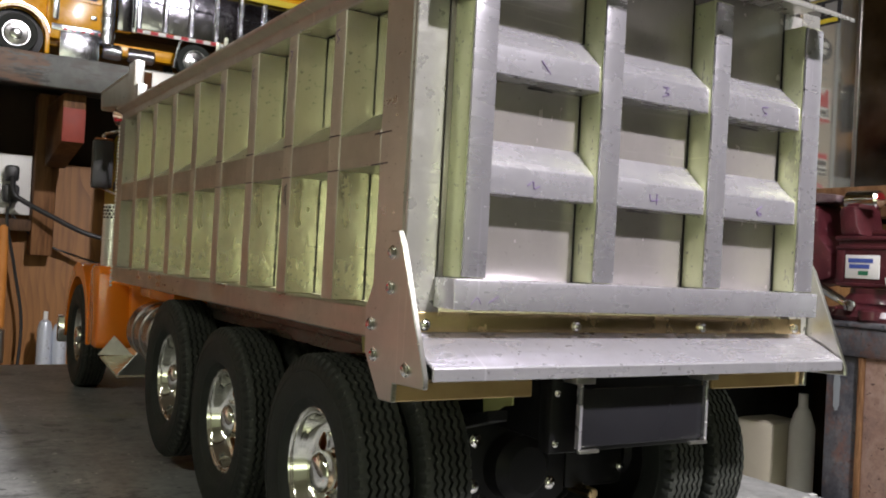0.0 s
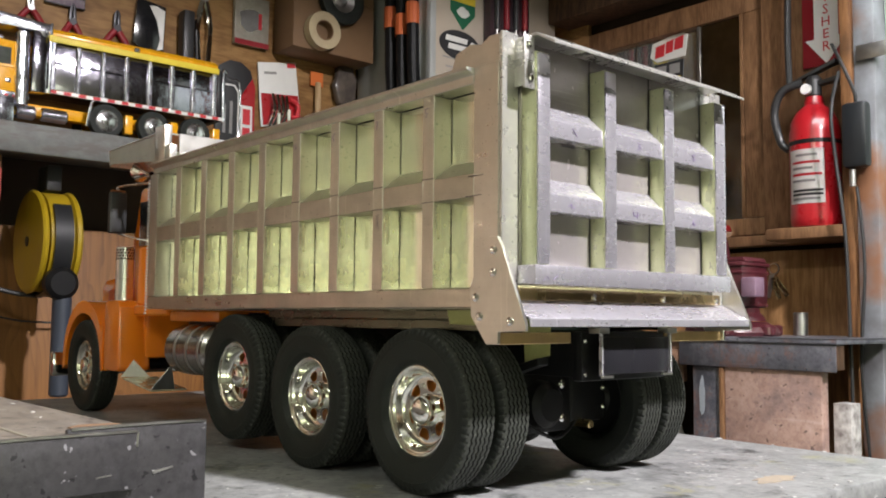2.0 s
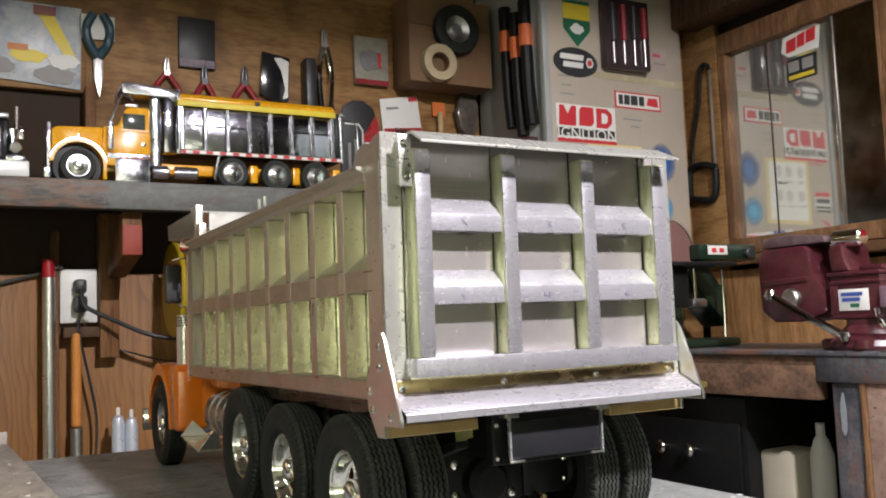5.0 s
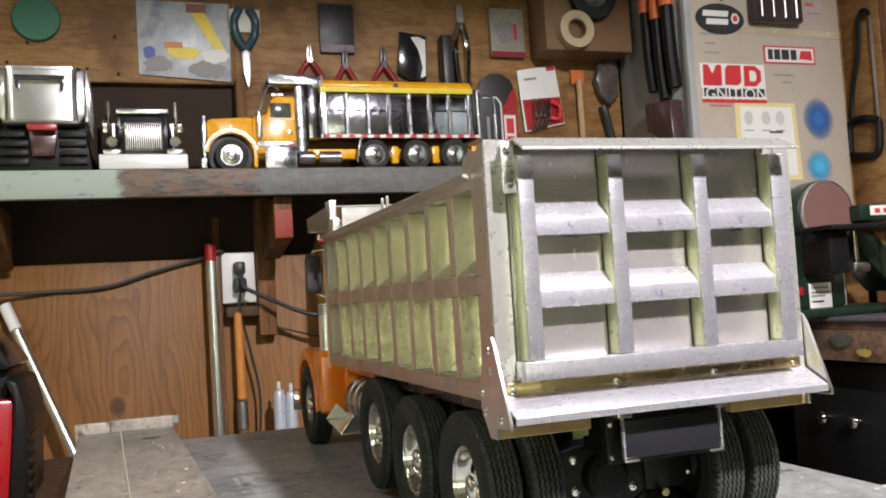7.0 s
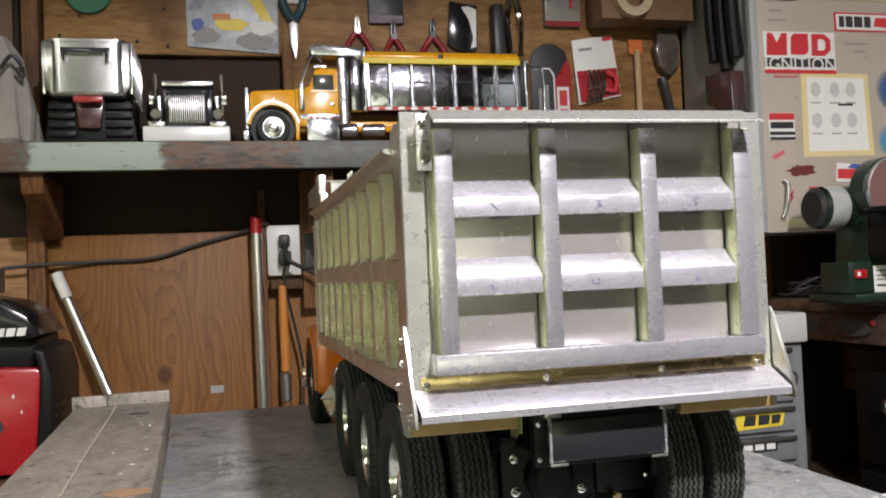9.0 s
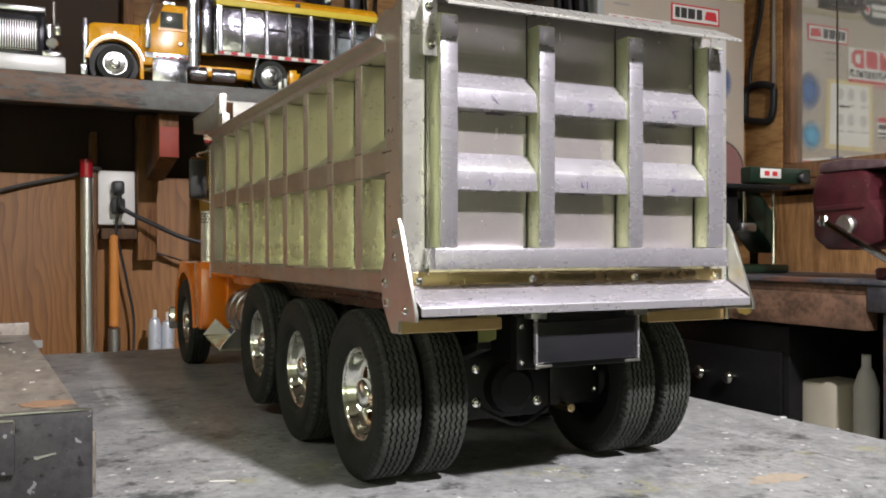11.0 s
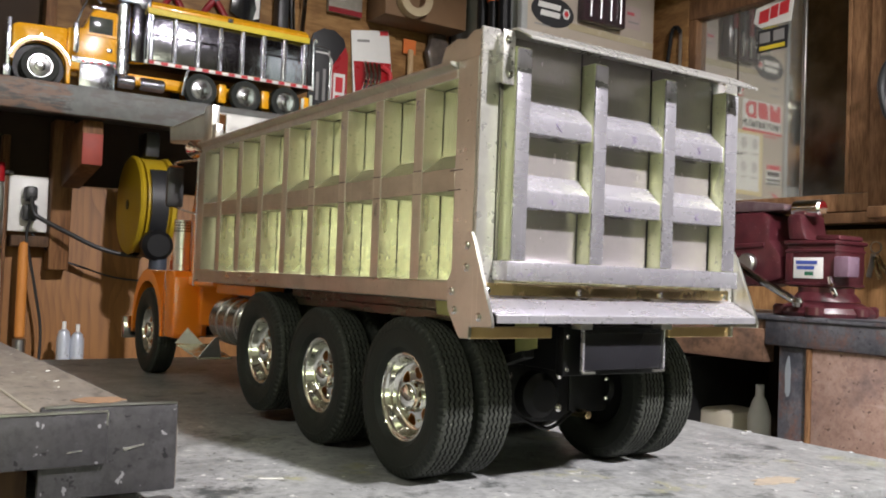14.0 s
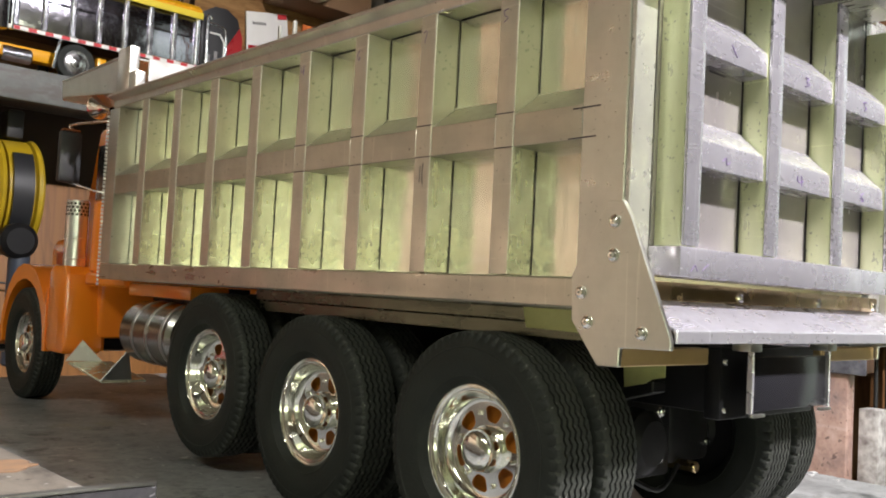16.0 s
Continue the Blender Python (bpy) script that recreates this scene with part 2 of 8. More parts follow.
def worn_paint(name, colour, dark, pale, specks, rough=0.4, size=1.0, along=(1, 1, 1), metal=0.0, splashes=()):
    """Old painted or oxidised steel: cloudy wear, fine grain, long scratches both ways, dark and pale specks."""
    m = bpy.data.materials.new(name)
    m.use_nodes = True
    nt = m.node_tree
    n, l = nt.nodes, nt.links
    b = n["Principled BSDF"]
    b.inputs["Metallic"].default_value = metal
    tc = n.new("ShaderNodeTexCoord")

    def noise(sc, detail, stretch=(1, 1, 1), turn=0.0, rough_=0.65):
        t = n.new("ShaderNodeTexNoise")
        t.inputs["Scale"].default_value, t.inputs["Detail"].default_value, t.inputs["Roughness"].default_value = sc / size, detail, rough_
        mp = n.new("ShaderNodeMapping")
        mp.inputs["Scale"].default_value, mp.inputs["Rotation"].default_value = stretch, (0, 0, turn)
        l.new(tc.outputs["Object"], mp.inputs[0])
        l.new(mp.outputs[0], t.inputs["Vector"])
        return t.outputs["Fac"]

    def over(col, src, lo, hi, amount, tone):
        r = n.new("ShaderNodeMapRange")
        r.inputs["From Min"].default_value, r.inputs["From Max"].default_value, r.inputs["To Max"].default_value = lo, hi, amount
        l.new(src, r.inputs["Value"])
        mix = n.new("ShaderNodeMix")
        mix.data_type = "RGBA"
        l.new(r.outputs[0], mix.inputs["Factor"])
        if isinstance(col, tuple):
            mix.inputs[6].default_value = (*col, 1)
        else:
            l.new(col, mix.inputs[6])
        mix.inputs[7].default_value = (*tone, 1)
        return mix.outputs[2]

    cloud, grain = noise(16, 8, along), noise(190, 6, along)
    col = over(colour, cloud, 0.42, 0.70, 0.6, dark)
    col = over(col, grain, 0.44, 0.66, 0.55, dark)
    col = over(col, noise(60, 8, along, 0.4), 0.52, 0.70, 0.6, pale)
    col = over(col, noise(70, 3, (1, 0.04, 1), 0.35), 0.66, 0.70, 0.55, pale)
    col = over(col, noise(60, 3, (0.04, 1, 1), 0.25), 0.67, 0.71, 0.5, dark)
    col = over(col, noise(150, 2, (1, 1, 1), 0.9), 0.66, 0.69, 0.85, tuple(v * 0.4 for v in dark))
    col = over(col, noise(130, 2, (1, 1, 1), 1.7), 0.69, 0.71, 0.8, specks)
    for tone, sc, lo, hi in splashes:
        col = over(col, noise(sc, 9, (1, 1, 1), 0.1 * sc, 0.72), lo, hi, 0.85, tone)
    l.new(col, b.inputs["Base Color"])
    r = n.new("ShaderNodeMapRange")
    r.inputs["To Min"].default_value, r.inputs["To Max"].default_value = rough - 0.12, rough + 0.2
    l.new(cloud, r.inputs["Value"])
    l.new(r.outputs[0], b.inputs["Roughness"])
    bp = n.new("ShaderNodeBump")
    bp.inputs["Strength"].default_value, bp.inputs["Distance"].default_value = 0.18, 0.001
    l.new(grain, bp.inputs["Height"])
    l.new(bp.outputs[0], b.inputs["Normal"])
    MATS[name] = m
    return m


def rotary_ply(name, light, dark, eye):
    """Rotary-cut plywood facing: thin dark growth lines in long arches round one eye, fibre and a few resin flecks."""
    m = bpy.data.materials.new(name)
    m.use_nodes = True
    n, l = m.node_tree.nodes, m.node_tree.links
    b = n["Principled BSDF"]
    b.inputs["Roughness"].default_value, b.inputs["Specular IOR Level"].default_value = 0.5, 0.3
    tc, sep = n.new("ShaderNodeTexCoord"), n.new("ShaderNodeSeparateXYZ")
    l.new(tc.outputs["Object"], sep.inputs[0])

    def math_(op, a, c=0.0, d=0.0):
        k = n.new("ShaderNodeMath")
        k.operation = op
        for i_, v in enumerate((a, c, d)):
            if isinstance(v, (int, float)):
                k.inputs[i_].default_value = v
            else:
                l.new(v, k.inputs[i_])
        return k.outputs[0]

    def noise(sc, detail, stretch):
        mp, t = n.new("ShaderNodeMapping"), n.new("ShaderNodeTexNoise")
        mp.inputs["Scale"].default_value = stretch
        t.inputs["Scale"].default_value, t.inputs["Detail"].default_value = sc, detail
        l.new(tc.outputs["Object"], mp.inputs[0])
        l.new(mp.outputs[0], t.inputs["Vector"])
        return t.outputs["Fac"]

    def ramp(v, lo, hi, top=1.0):
        r = n.new("ShaderNodeMapRange")
        r.inputs["From Min"].default_value, r.inputs["From Max"].default_value, r.inputs["To Max"].default_value = lo, hi, top
        l.new(v, r.inputs["Value"])
        return r.outputs[0]

    def mixed(fac, one, two):
        mix = n.new("ShaderNodeMix")
        mix.data_type = "RGBA"
        l.new(fac, mix.inputs["Factor"])
        for i_, v in ((6, one), (7, two)):
            if isinstance(v, tuple):
                mix.inputs[i_].default_value = (*v, 1)
            else:
                l.new(v, mix.inputs[i_])
        return mix.outputs[2]

    wob = noise(7.0, 3, (1.0, 1.0, 0.30))
    dx = math_("SUBTRACT", sep.outputs["X"], eye[0])
    dz = math_("MULTIPLY", math_("SUBTRACT", sep.outputs["Z"], eye[1]), 0.26)
    dist = math_("SQRT", math_("ADD", math_("MULTIPLY", dx, dx), math_("MULTIPLY", dz, dz)))
    dist = math_("MULTIPLY_ADD", wob, 0.21, dist)
    ring = math_("FRACT", math_("MULTIPLY", dist, 58.0))
    line = math_("POWER", ring, 2.6)
    fibre = noise(120, 4, (1.0, 1.0, 0.05))
    cloud = noise(5, 4, (1.0, 1.0, 0.5))
    col = mixed(ramp(cloud, 0.3, 0.7), light, tuple(0.78 * v for v in light))
    col = mixed(math_("MULTIPLY", line, ramp(cloud, 0.25, 0.75, 0.85)), col, dark)
    col = mixed(ramp(fibre, 0.45, 0.75, 0.45), col, dark)
    knot = math_("SQRT", math_("ADD", math_("MULTIPLY", dx, dx), math_("POWER", math_("MULTIPLY_ADD", dz, 3.0, 0.018), 2.0)))
    col = mixed(ramp(knot, 0.020, 0.011, 0.8), col, tuple(0.55 * v for v in dark))
    l.new(col, b.inputs["Base Color"])
    bp = n.new("ShaderNodeBump")
    bp.inputs["Strength"].default_value, bp.inputs["Distance"].default_value = 0.2, 0.001
    l.new(fibre, bp.inputs["Height"])
    l.new(bp.outputs[0], b.inputs["Normal"])
    MATS[name] = m
    return m


BENCH = worn_paint("painted_steel_bench", (0.285, 0.292, 0.290), (0.095, 0.100, 0.098), (0.38, 0.385, 0.385), (0.60, 0.60, 0.58), 0.34, 1.0, (1, 1, 1), 0.0,
                   (((0.085, 0.090, 0.088), 11, 0.54, 0.70), ((0.30, 0.29, 0.11), 13, 0.59, 0.70), ((0.042, 0.048, 0.046), 30, 0.545, 0.63), ((0.024, 0.027, 0.026), 75, 0.61, 0.65), ((0.58, 0.58, 0.56), 41, 0.655, 0.68)))
BEAM = worn_paint("mill_scale_steel", (0.31, 0.272, 0.225), (0.105, 0.094, 0.086), (0.32, 0.29, 0.26), (0.48, 0.46, 0.42), 0.42, 1.3, (1, 0.4, 1), 0.25, (((0.05, 0.046, 0.044), 14, 0.60, 0.68),))
BEAM_END = worn_paint("cut_steel_end", (0.058, 0.056, 0.058), (0.022, 0.022, 0.024), (0.085, 0.083, 0.088), (0.30, 0.30, 0.31), 0.42, 0.7, (1, 1, 1), 0.3)
PLY = rotary_ply("plywood_panel", (0.300, 0.132, 0.034), (0.100, 0.035, 0.009), (-0.085, -0.02))
PLY_DARK = wood("oiled_plywood_board", (0.33, 0.185, 0.072), (0.20, 0.10, 0.036), (0.8, 1, 4), 4.0, 0.55, (0.135, 0.066, 0.025))
PLY_LIGHT = wood("orange_brown_plywood", (0.46, 0.25, 0.105), (0.26, 0.13, 0.05), (5, 5, 0.6), 4.0, 0.5, (0.16, 0.085, 0.04))
GREY_STEEL = worn_paint("scraped_grey_steel", (0.125, 0.125, 0.142), (0.045, 0.045, 0.055), (0.21, 0.21, 0.225), (0.16, 0.09, 0.06), 0.4, 1.5, (1, 1, 1), 0.0, (((0.20, 0.085, 0.050), 9, 0.52, 0.62), ((0.030, 0.032, 0.042), 12, 0.52, 0.64), ((0.24, 0.10, 0.04), 26, 0.64, 0.70)))
STUD = wood("dark_framing_timber", (0.23, 0.11, 0.045), (0.12, 0.052, 0.02), (6, 6, 0.6), 5.0, 0.6, (0.06, 0.03, 0.015))
FRAME_WOOD = wood("varnished_cabinet_wood", (0.25, 0.135, 0.068), (0.13, 0.064, 0.03), (6, 6, 0.8), 5.0, 0.42, (0.09, 0.045, 0.022))
BARE_WOOD = wood("worn_bench_wood", (0.20, 0.115, 0.075), (0.085, 0.05, 0.034), (1.5, 1.2, 1.5), 8.0, 0.5, (0.04, 0.036, 0.036))
DARK_WOOD = wood("dark_brown_timber", (0.10, 0.055, 0.03), (0.045, 0.025, 0.015), (5, 5, 0.7), 5.0, 0.7)
SHELF_PAINT = material("worn_grey_shelf_paint", (0.17, 0.18, 0.165), 0.55, 0, (0.09, 0.083, 0.075), 22, 0.6, 0.1, 200, third=(0.15, 0.09, 0.058))
# near-black; stands in for the shade behind boards, below the shelf and under benches
DARKNESS = material("near_black_board", (0.052, 0.031, 0.018), 0.9, 0, (0.026, 0.016, 0.010), 10, 0.5)
CONCRETE = material("garage_concrete", (0.20, 0.19, 0.18), 0.8, 0, (0.13, 0.125, 0.12), 6, 0.6, 0.2, 80)
PLASTER = material("pale_wall_board", (0.60, 0.61, 0.50), 0.8, 0, (0.52, 0.53, 0.42), 5, 0.5, 0.1, 60)
WHITE = material("white_plastic", (0.78, 0.77, 0.74), 0.4, 0, (0.70, 0.69, 0.66), 40, 0.4)
CREAM = material("cream_cabinet_paint", (0.47, 0.405, 0.335), 0.45, 0, (0.40, 0.345, 0.28), 9, 0.5, 0.03, 120, spots=(0.34, 0.28, 0.22), third=(0.43, 0.36, 0.28))
GREYBOARD = material("pale_grey_board", (0.40, 0.41, 0.40), 0.5, 0, (0.32, 0.33, 0.32), 12, 0.5)
RED = material("red_enamel", (0.40, 0.012, 0.018), 0.3, 0, (0.33, 0.010, 0.015), 30, 0.4, coat=0.3)
RED_DARK = material("dark_red_plastic", (0.28, 0.012, 0.02), 0.4, 0, (0.22, 0.01, 0.016), 30, 0.4)
MAROON = material("maroon_cast_iron", (0.088, 0.017, 0.023), 0.34, 0.0, (0.045, 0.009, 0.013), 40, 0.6, 0.08, 250, coat=0.3, spots=(0.20, 0.10, 0.12))
GREEN = material("machine_green_paint", (0.010, 0.026, 0.015), 0.35, 0, (0.007, 0.019, 0.011), 50, 0.5, 0.06, 300)
REEL_YELLOW = material("yellow_reel_plastic", (0.46, 0.31, 0.012), 0.4, 0, (0.34, 0.23, 0.010), 20, 0.5)
BOX_GREY = material("grey_tool_chest_paint", (0.21, 0.22, 0.23), 0.4, 0, (0.16, 0.165, 0.175), 15, 0.5)
PAPER = material("white_paper", (0.76, 0.75, 0.71), 0.6, 0, (0.69, 0.68, 0.64), 60, 0.3)
MASK_YELLOW = material("yellowed_tape", (0.72, 0.60, 0.30), 0.6, 0, (0.64, 0.53, 0.25), 60, 0.4)
INK_RED = material("printed_red", (0.62, 0.035, 0.045), 0.5)
INK_GREY = material("printed_grey", (0.30, 0.29, 0.28), 0.6)
INK_DARK = material("printed_black", (0.03, 0.03, 0.032), 0.5)


INK_YELLOW = material("printed_yellow", (0.80, 0.62, 0.05), 0.5)
INK_GREEN = material("printed_green", (0.02, 0.15, 0.075), 0.5)
INK_BLUE = material("printed_blue", (0.06, 0.10, 0.38), 0.5)
TAPE_TAN = material("masking_tape_roll", (0.50, 0.41, 0.26), 0.6, 0, (0.43, 0.34, 0.21), 80, 0.4)
CARDBOARD = material("brown_cardboard", (0.21, 0.12, 0.058), 0.7, 0, (0.16, 0.088, 0.042), 20, 0.4)
DISC = material("sanding_disc_grit", (0.19, 0.088, 0.078), 0.85, 0, (0.14, 0.066, 0.058), 300, 0.5, 0.2, 900)
CREAM_WALL = material("cream_wall_paint", (0.55, 0.42, 0.325), 0.7, 0, (0.48, 0.365, 0.28), 6, 0.5)
BROWN_BOARD = material("dim_brown_board", (0.17, 0.105, 0.06), 0.7, 0, (0.11, 0.066, 0.036), 6, 0.5)
CLOTH = material("grey_cloth", (0.36, 0.335, 0.295), 0.85, 0, (0.26, 0.24, 0.215), 14, 0.5, 0.2, 200)
PALE_GREEN = material("pale_green_door_paint", (0.42, 0.50, 0.44), 0.5, 0, (0.34, 0.41, 0.36), 8, 0.5)
CABLE = material("black_cable", (0.02, 0.02, 0.02), 0.5)


def fascia_paint(name, base, zones):
    """Brushed-over old paint along x: each zone (from, to, tone, raggedness) breaks up at its ends and in its middle."""
    m = bpy.data.materials.new(name)
    m.use_nodes = True
    n, l = m.node_tree.nodes, m.node_tree.links
    b = n["Principled BSDF"]
    b.inputs["Roughness"].default_value = 0.55
    tc, sep = n.new("ShaderNodeTexCoord"), n.new("ShaderNodeSeparateXYZ")
    l.new(tc.outputs["Object"], sep.inputs[0])

    def noise(sc, stretch, seed):
        mp, t = n.new("ShaderNodeMapping"), n.new("ShaderNodeTexNoise")
        mp.inputs["Scale"].default_value, mp.inputs["Location"].default_value = stretch, (seed, seed * 2, seed * 3)
        t.inputs["Scale"].default_value, t.inputs["Detail"].default_value, t.inputs["Roughness"].default_value = sc, 9, 0.7
        l.new(tc.outputs["Object"], mp.inputs[0])
        l.new(mp.outputs[0], t.inputs["Vector"])
        return t.outputs["Fac"]

    def math_(op, a, c, d=None):
        k = n.new("ShaderNodeMath")
        k.operation = op
        for i_, v in enumerate((a, c, d)):
            if isinstance(v, (int, float)):
                k.inputs[i_].default_value = v
            elif v is not None:
                l.new(v, k.inputs[i_])
        return k.outputs[0]

    def ramp(v, lo, hi):
        r = n.new("ShaderNodeMapRange")
        r.inputs["From Min"].default_value, r.inputs["From Max"].default_value = lo, hi
        l.new(v, r.inputs["Value"])
        return r.outputs[0]

    def mixed(fac, one, two):
        mix = n.new("ShaderNodeMix")
        mix.data_type = "RGBA"
        l.new(fac, mix.inputs["Factor"])
        if isinstance(one, tuple):
            mix.inputs[6].default_value = (*one, 1)
        else:
            l.new(one, mix.inputs[6])
        mix.inputs[7].default_value = (*two, 1)
        return mix.outputs[2]

    col = mixed(ramp(noise(30, (1, 1, 1), 1), 0.35, 0.7), base, tuple(v * 0.6 for v in base))
    for k, (x0, x1, tone, ragged, cover) in enumerate(zones):
        w = noise(26, (0.6, 1, 1.4), 5 + k)
        xx = math_("MULTIPLY_ADD", w, ragged, sep.outputs["X"])
        o = 0.5 * ragged
        fac = math_("MULTIPLY", ramp(xx, x0 + o - 0.006, x0 + o + 0.006), ramp(xx, x1 + o + 0.006, x1 + o - 0.006))
        fac = math_("MULTIPLY", fac, ramp(noise(45, (0.4, 1, 1.6), 11 + k), cover + 0.06, cover - 0.06))
        col = mixed(fac, col, tone)
    l.new(col, b.inputs["Base Color"])
    MATS[name] = m
    return m


def sprayed(name, colour):
    """Airbrushed paint that thins out towards the edge of its patch."""
    m = bpy.data.materials.new(name)
    m.use_nodes = True
    n, l = m.node_tree.nodes, m.node_tree.links
    b, out = n["Principled BSDF"], n["Material Output"]
    b.inputs["Base Color"].default_value, b.inputs["Roughness"].default_value = (*colour, 1), 0.6
    tc, sub, flat, size = n.new("ShaderNodeTexCoord"), n.new("ShaderNodeVectorMath"), n.new("ShaderNodeVectorMath"), n.new("ShaderNodeVectorMath")
    sub.operation, flat.operation, size.operation = "SUBTRACT", "MULTIPLY", "LENGTH"
    sub.inputs[1].default_value, flat.inputs[1].default_value = (0.5, 0.5, 0.5), (1, 0, 1)
    l.new(tc.outputs["Generated"], sub.inputs[0])
    l.new(sub.outputs[0], flat.inputs[0])
    l.new(flat.outputs[0], size.inputs[0])
    t, add, r = n.new("ShaderNodeTexNoise"), n.new("ShaderNodeMath"), n.new("ShaderNodeMapRange")
    t.inputs["Scale"].default_value, t.inputs["Detail"].default_value = 60, 5
    add.operation = "MULTIPLY_ADD"
    add.inputs[1].default_value = 0.16
    l.new(t.outputs["Fac"], add.inputs[0])
    l.new(size.outputs["Value"], add.inputs[2])
    r.inputs["From Min"].default_value, r.inputs["From Max"].default_value, r.inputs["To Max"].default_value = 0.52, 0.18, 0.92
    l.new(add.outputs[0], r.inputs["Value"])
    clear, mix = n.new("ShaderNodeBsdfTransparent"), n.new("ShaderNodeMixShader")
    l.new(r.outputs[0], mix.inputs[0])
    l.new(clear.outputs[0], mix.inputs[1])
    l.new(b.outputs[0], mix.inputs[2])
    l.new(mix.outputs[0], out.inputs["Surface"])
    MATS[name] = m
    return m


BLUE, CYAN = sprayed("sprayed_blue", (0.035, 0.14, 0.40)), sprayed("sprayed_light_blue", (0.07, 0.40, 0.66))
FASCIA = fascia_paint("brushed_over_shelf_front", (0.155, 0.16, 0.15), ((-0.45, -0.29, (0.13, 0.075, 0.048), 0.15, 0.55), (-0.06, 0.20, (0.17, 0.098, 0.064), 0.16, 0.56), (-0.05, 0.21, (0.055, 0.053, 0.05), 0.14, 0.46),
                                                               (-0.292, -0.065, (0.38, 0.45, 0.385), 0.09, 0.66), (0.25, 1.2, (0.11, 0.10, 0.09), 0.15, 0.46)))

GLASS = bpy.data.materials.new("dusty_cabinet_glass")
GLASS.use_nodes = True
_n, _l = GLASS.node_tree.nodes, GLASS.node_tree.links
_b = _n["Principled BSDF"]
_b.inputs["Roughness"].default_value = 0.05
_b.inputs["Metallic"].default_value = 0.84
_b.inputs["Base Color"].default_value = (0.66, 0.66, 0.62, 1)

# ---------------------------------------------------------------- geometry helpers
ORIGIN = {}


def thing(name, at, label, category, group="", kind=""):
    """An empty at a thing's base that carries its parts."""
    ob = new(name)
    ob.empty_display_size = 0.02
    ob.location = at
    ORIGIN[ob] = Vector(at)
    return tagged(ob, label, category, group, kind)


def bevelled(bm, width, segments=2, angle=40):
    if width:
        edges = [e for e in bm.edges if len(e.link_faces) == 2 and e.calc_face_angle(0) > radians(angle)]
        bmesh.ops.bevel(bm, geom=edges, offset=width, segments=segments, profile=0.5, affect="EDGES", clamp_overlap=True)
    return bm


def mesh_of(name, bm, mat, smooth=24):
    me = bpy.data.meshes.new(name)
    bmesh.ops.recalc_face_normals(bm, faces=bm.faces)
    for f in bm.faces:
        f.smooth = True
    for e in bm.edges:
        e.smooth = not (len(e.link_faces) == 2 and e.calc_face_angle(0) > radians(smooth))
    bm.to_mesh(me)
    bm.free()
    for m in (mat if isinstance(mat, (list, tuple)) else [mat]):
        me.materials.append(m)
    return me


def part(name, bm, mat, parent=None, label="", smooth=24):
    """Links a bmesh given in world metres as one mesh object under a thing or a part."""
    o = ORIGIN.get(parent, Vector())
    if parent is not None:
        bmesh.ops.translate(bm, verts=bm.verts, vec=-o)
    ob = new(name, mesh_of(name, bm, mat, smooth))
    if parent is not None:
        ob.parent = parent
        ORIGIN[ob] = o
    return tagged(ob, label)


def again(src, parent, move=(0, 0, 0), turn=None):
    """The same mesh once more, as another part."""
    ob = new(src.name.split(".")[0], src.data)
    ob.parent = parent
    ob.location = move
    if turn:
        ob.rotation_euler = [radians(a) for a in turn]
    if parent is not None:
        ORIGIN[ob] = ORIGIN.get(parent, Vector())
    return ob


def solid(name, bm, mat, label, category="", group="", kind="", at=None, smooth=24):
    """A thing that is one mesh."""
    at = Vector(at or (0, 0, 0))
    bmesh.ops.translate(bm, verts=bm.verts, vec=-at)
    ob = new(name, mesh_of(name, bm, mat, smooth))
    ob.location = at
    return tagged(ob, label, category, group, kind)


def box(lo, hi, bevel=0.0, bm=None, m=None, segments=2):
    own = bmesh.new()
    bmesh.ops.create_cube(own, size=1)
    lo, hi = Vector(lo), Vector(hi)
    for v in own.verts:
        v.co = Vector([(lo[i] + hi[i]) / 2 + v.co[i] * (hi[i] - lo[i]) for i in range(3)])
    bevelled(own, bevel, segments)
    return merged(bm, own, m)


def merged(bm, own, m=None):
    if m is not None:
        bmesh.ops.transform(own, matrix=m, verts=own.verts)
    if bm is None:
        return own
    me = bpy.data.meshes.new("t")
    own.to_mesh(me)
    bm.from_mesh(me)
    bpy.data.meshes.remove(me)
    own.free()
    return bm


AXES = {"x": Matrix(((0, 0, 1), (1, 0, 0), (0, 1, 0))).to_4x4(), "y": Matrix(((0, 1, 0), (0, 0, 1), (1, 0, 0))).to_4x4(), "z": Matrix.Identity(4)}


def lathe(profile, at, axis="z", seg=32, bm=None, m=None):
    """Turns (radius, height) pairs round an axis; closed where the radius is 0."""
    own = bmesh.new()
    rings = []
    for r, h in profile:
        if r < 1e-7:
            rings.append([own.verts.new((0, 0, h))])
        else:
            rings.append([own.verts.new((r * math.cos(2 * math.pi * k / seg), r * math.sin(2 * math.pi * k / seg), h)) for k in range(seg)])
    for a, b in zip(rings, rings[1:]):
        for k in range(seg):
            k2 = (k + 1) % seg
            if len(a) == 1 and len(b) == 1:
                continue
            if len(a) == 1:
                own.faces.new((a[0], b[k], b[k2]))
            elif len(b) == 1:
                own.faces.new((a[k], a[k2], b[0]))
            else:
                own.faces.new((a[k], a[k2], b[k2], b[k]))
    bmesh.ops.transform(own, matrix=Matrix.Translation(at) @ AXES[axis], verts=own.verts)
    return merged(bm, own, m)


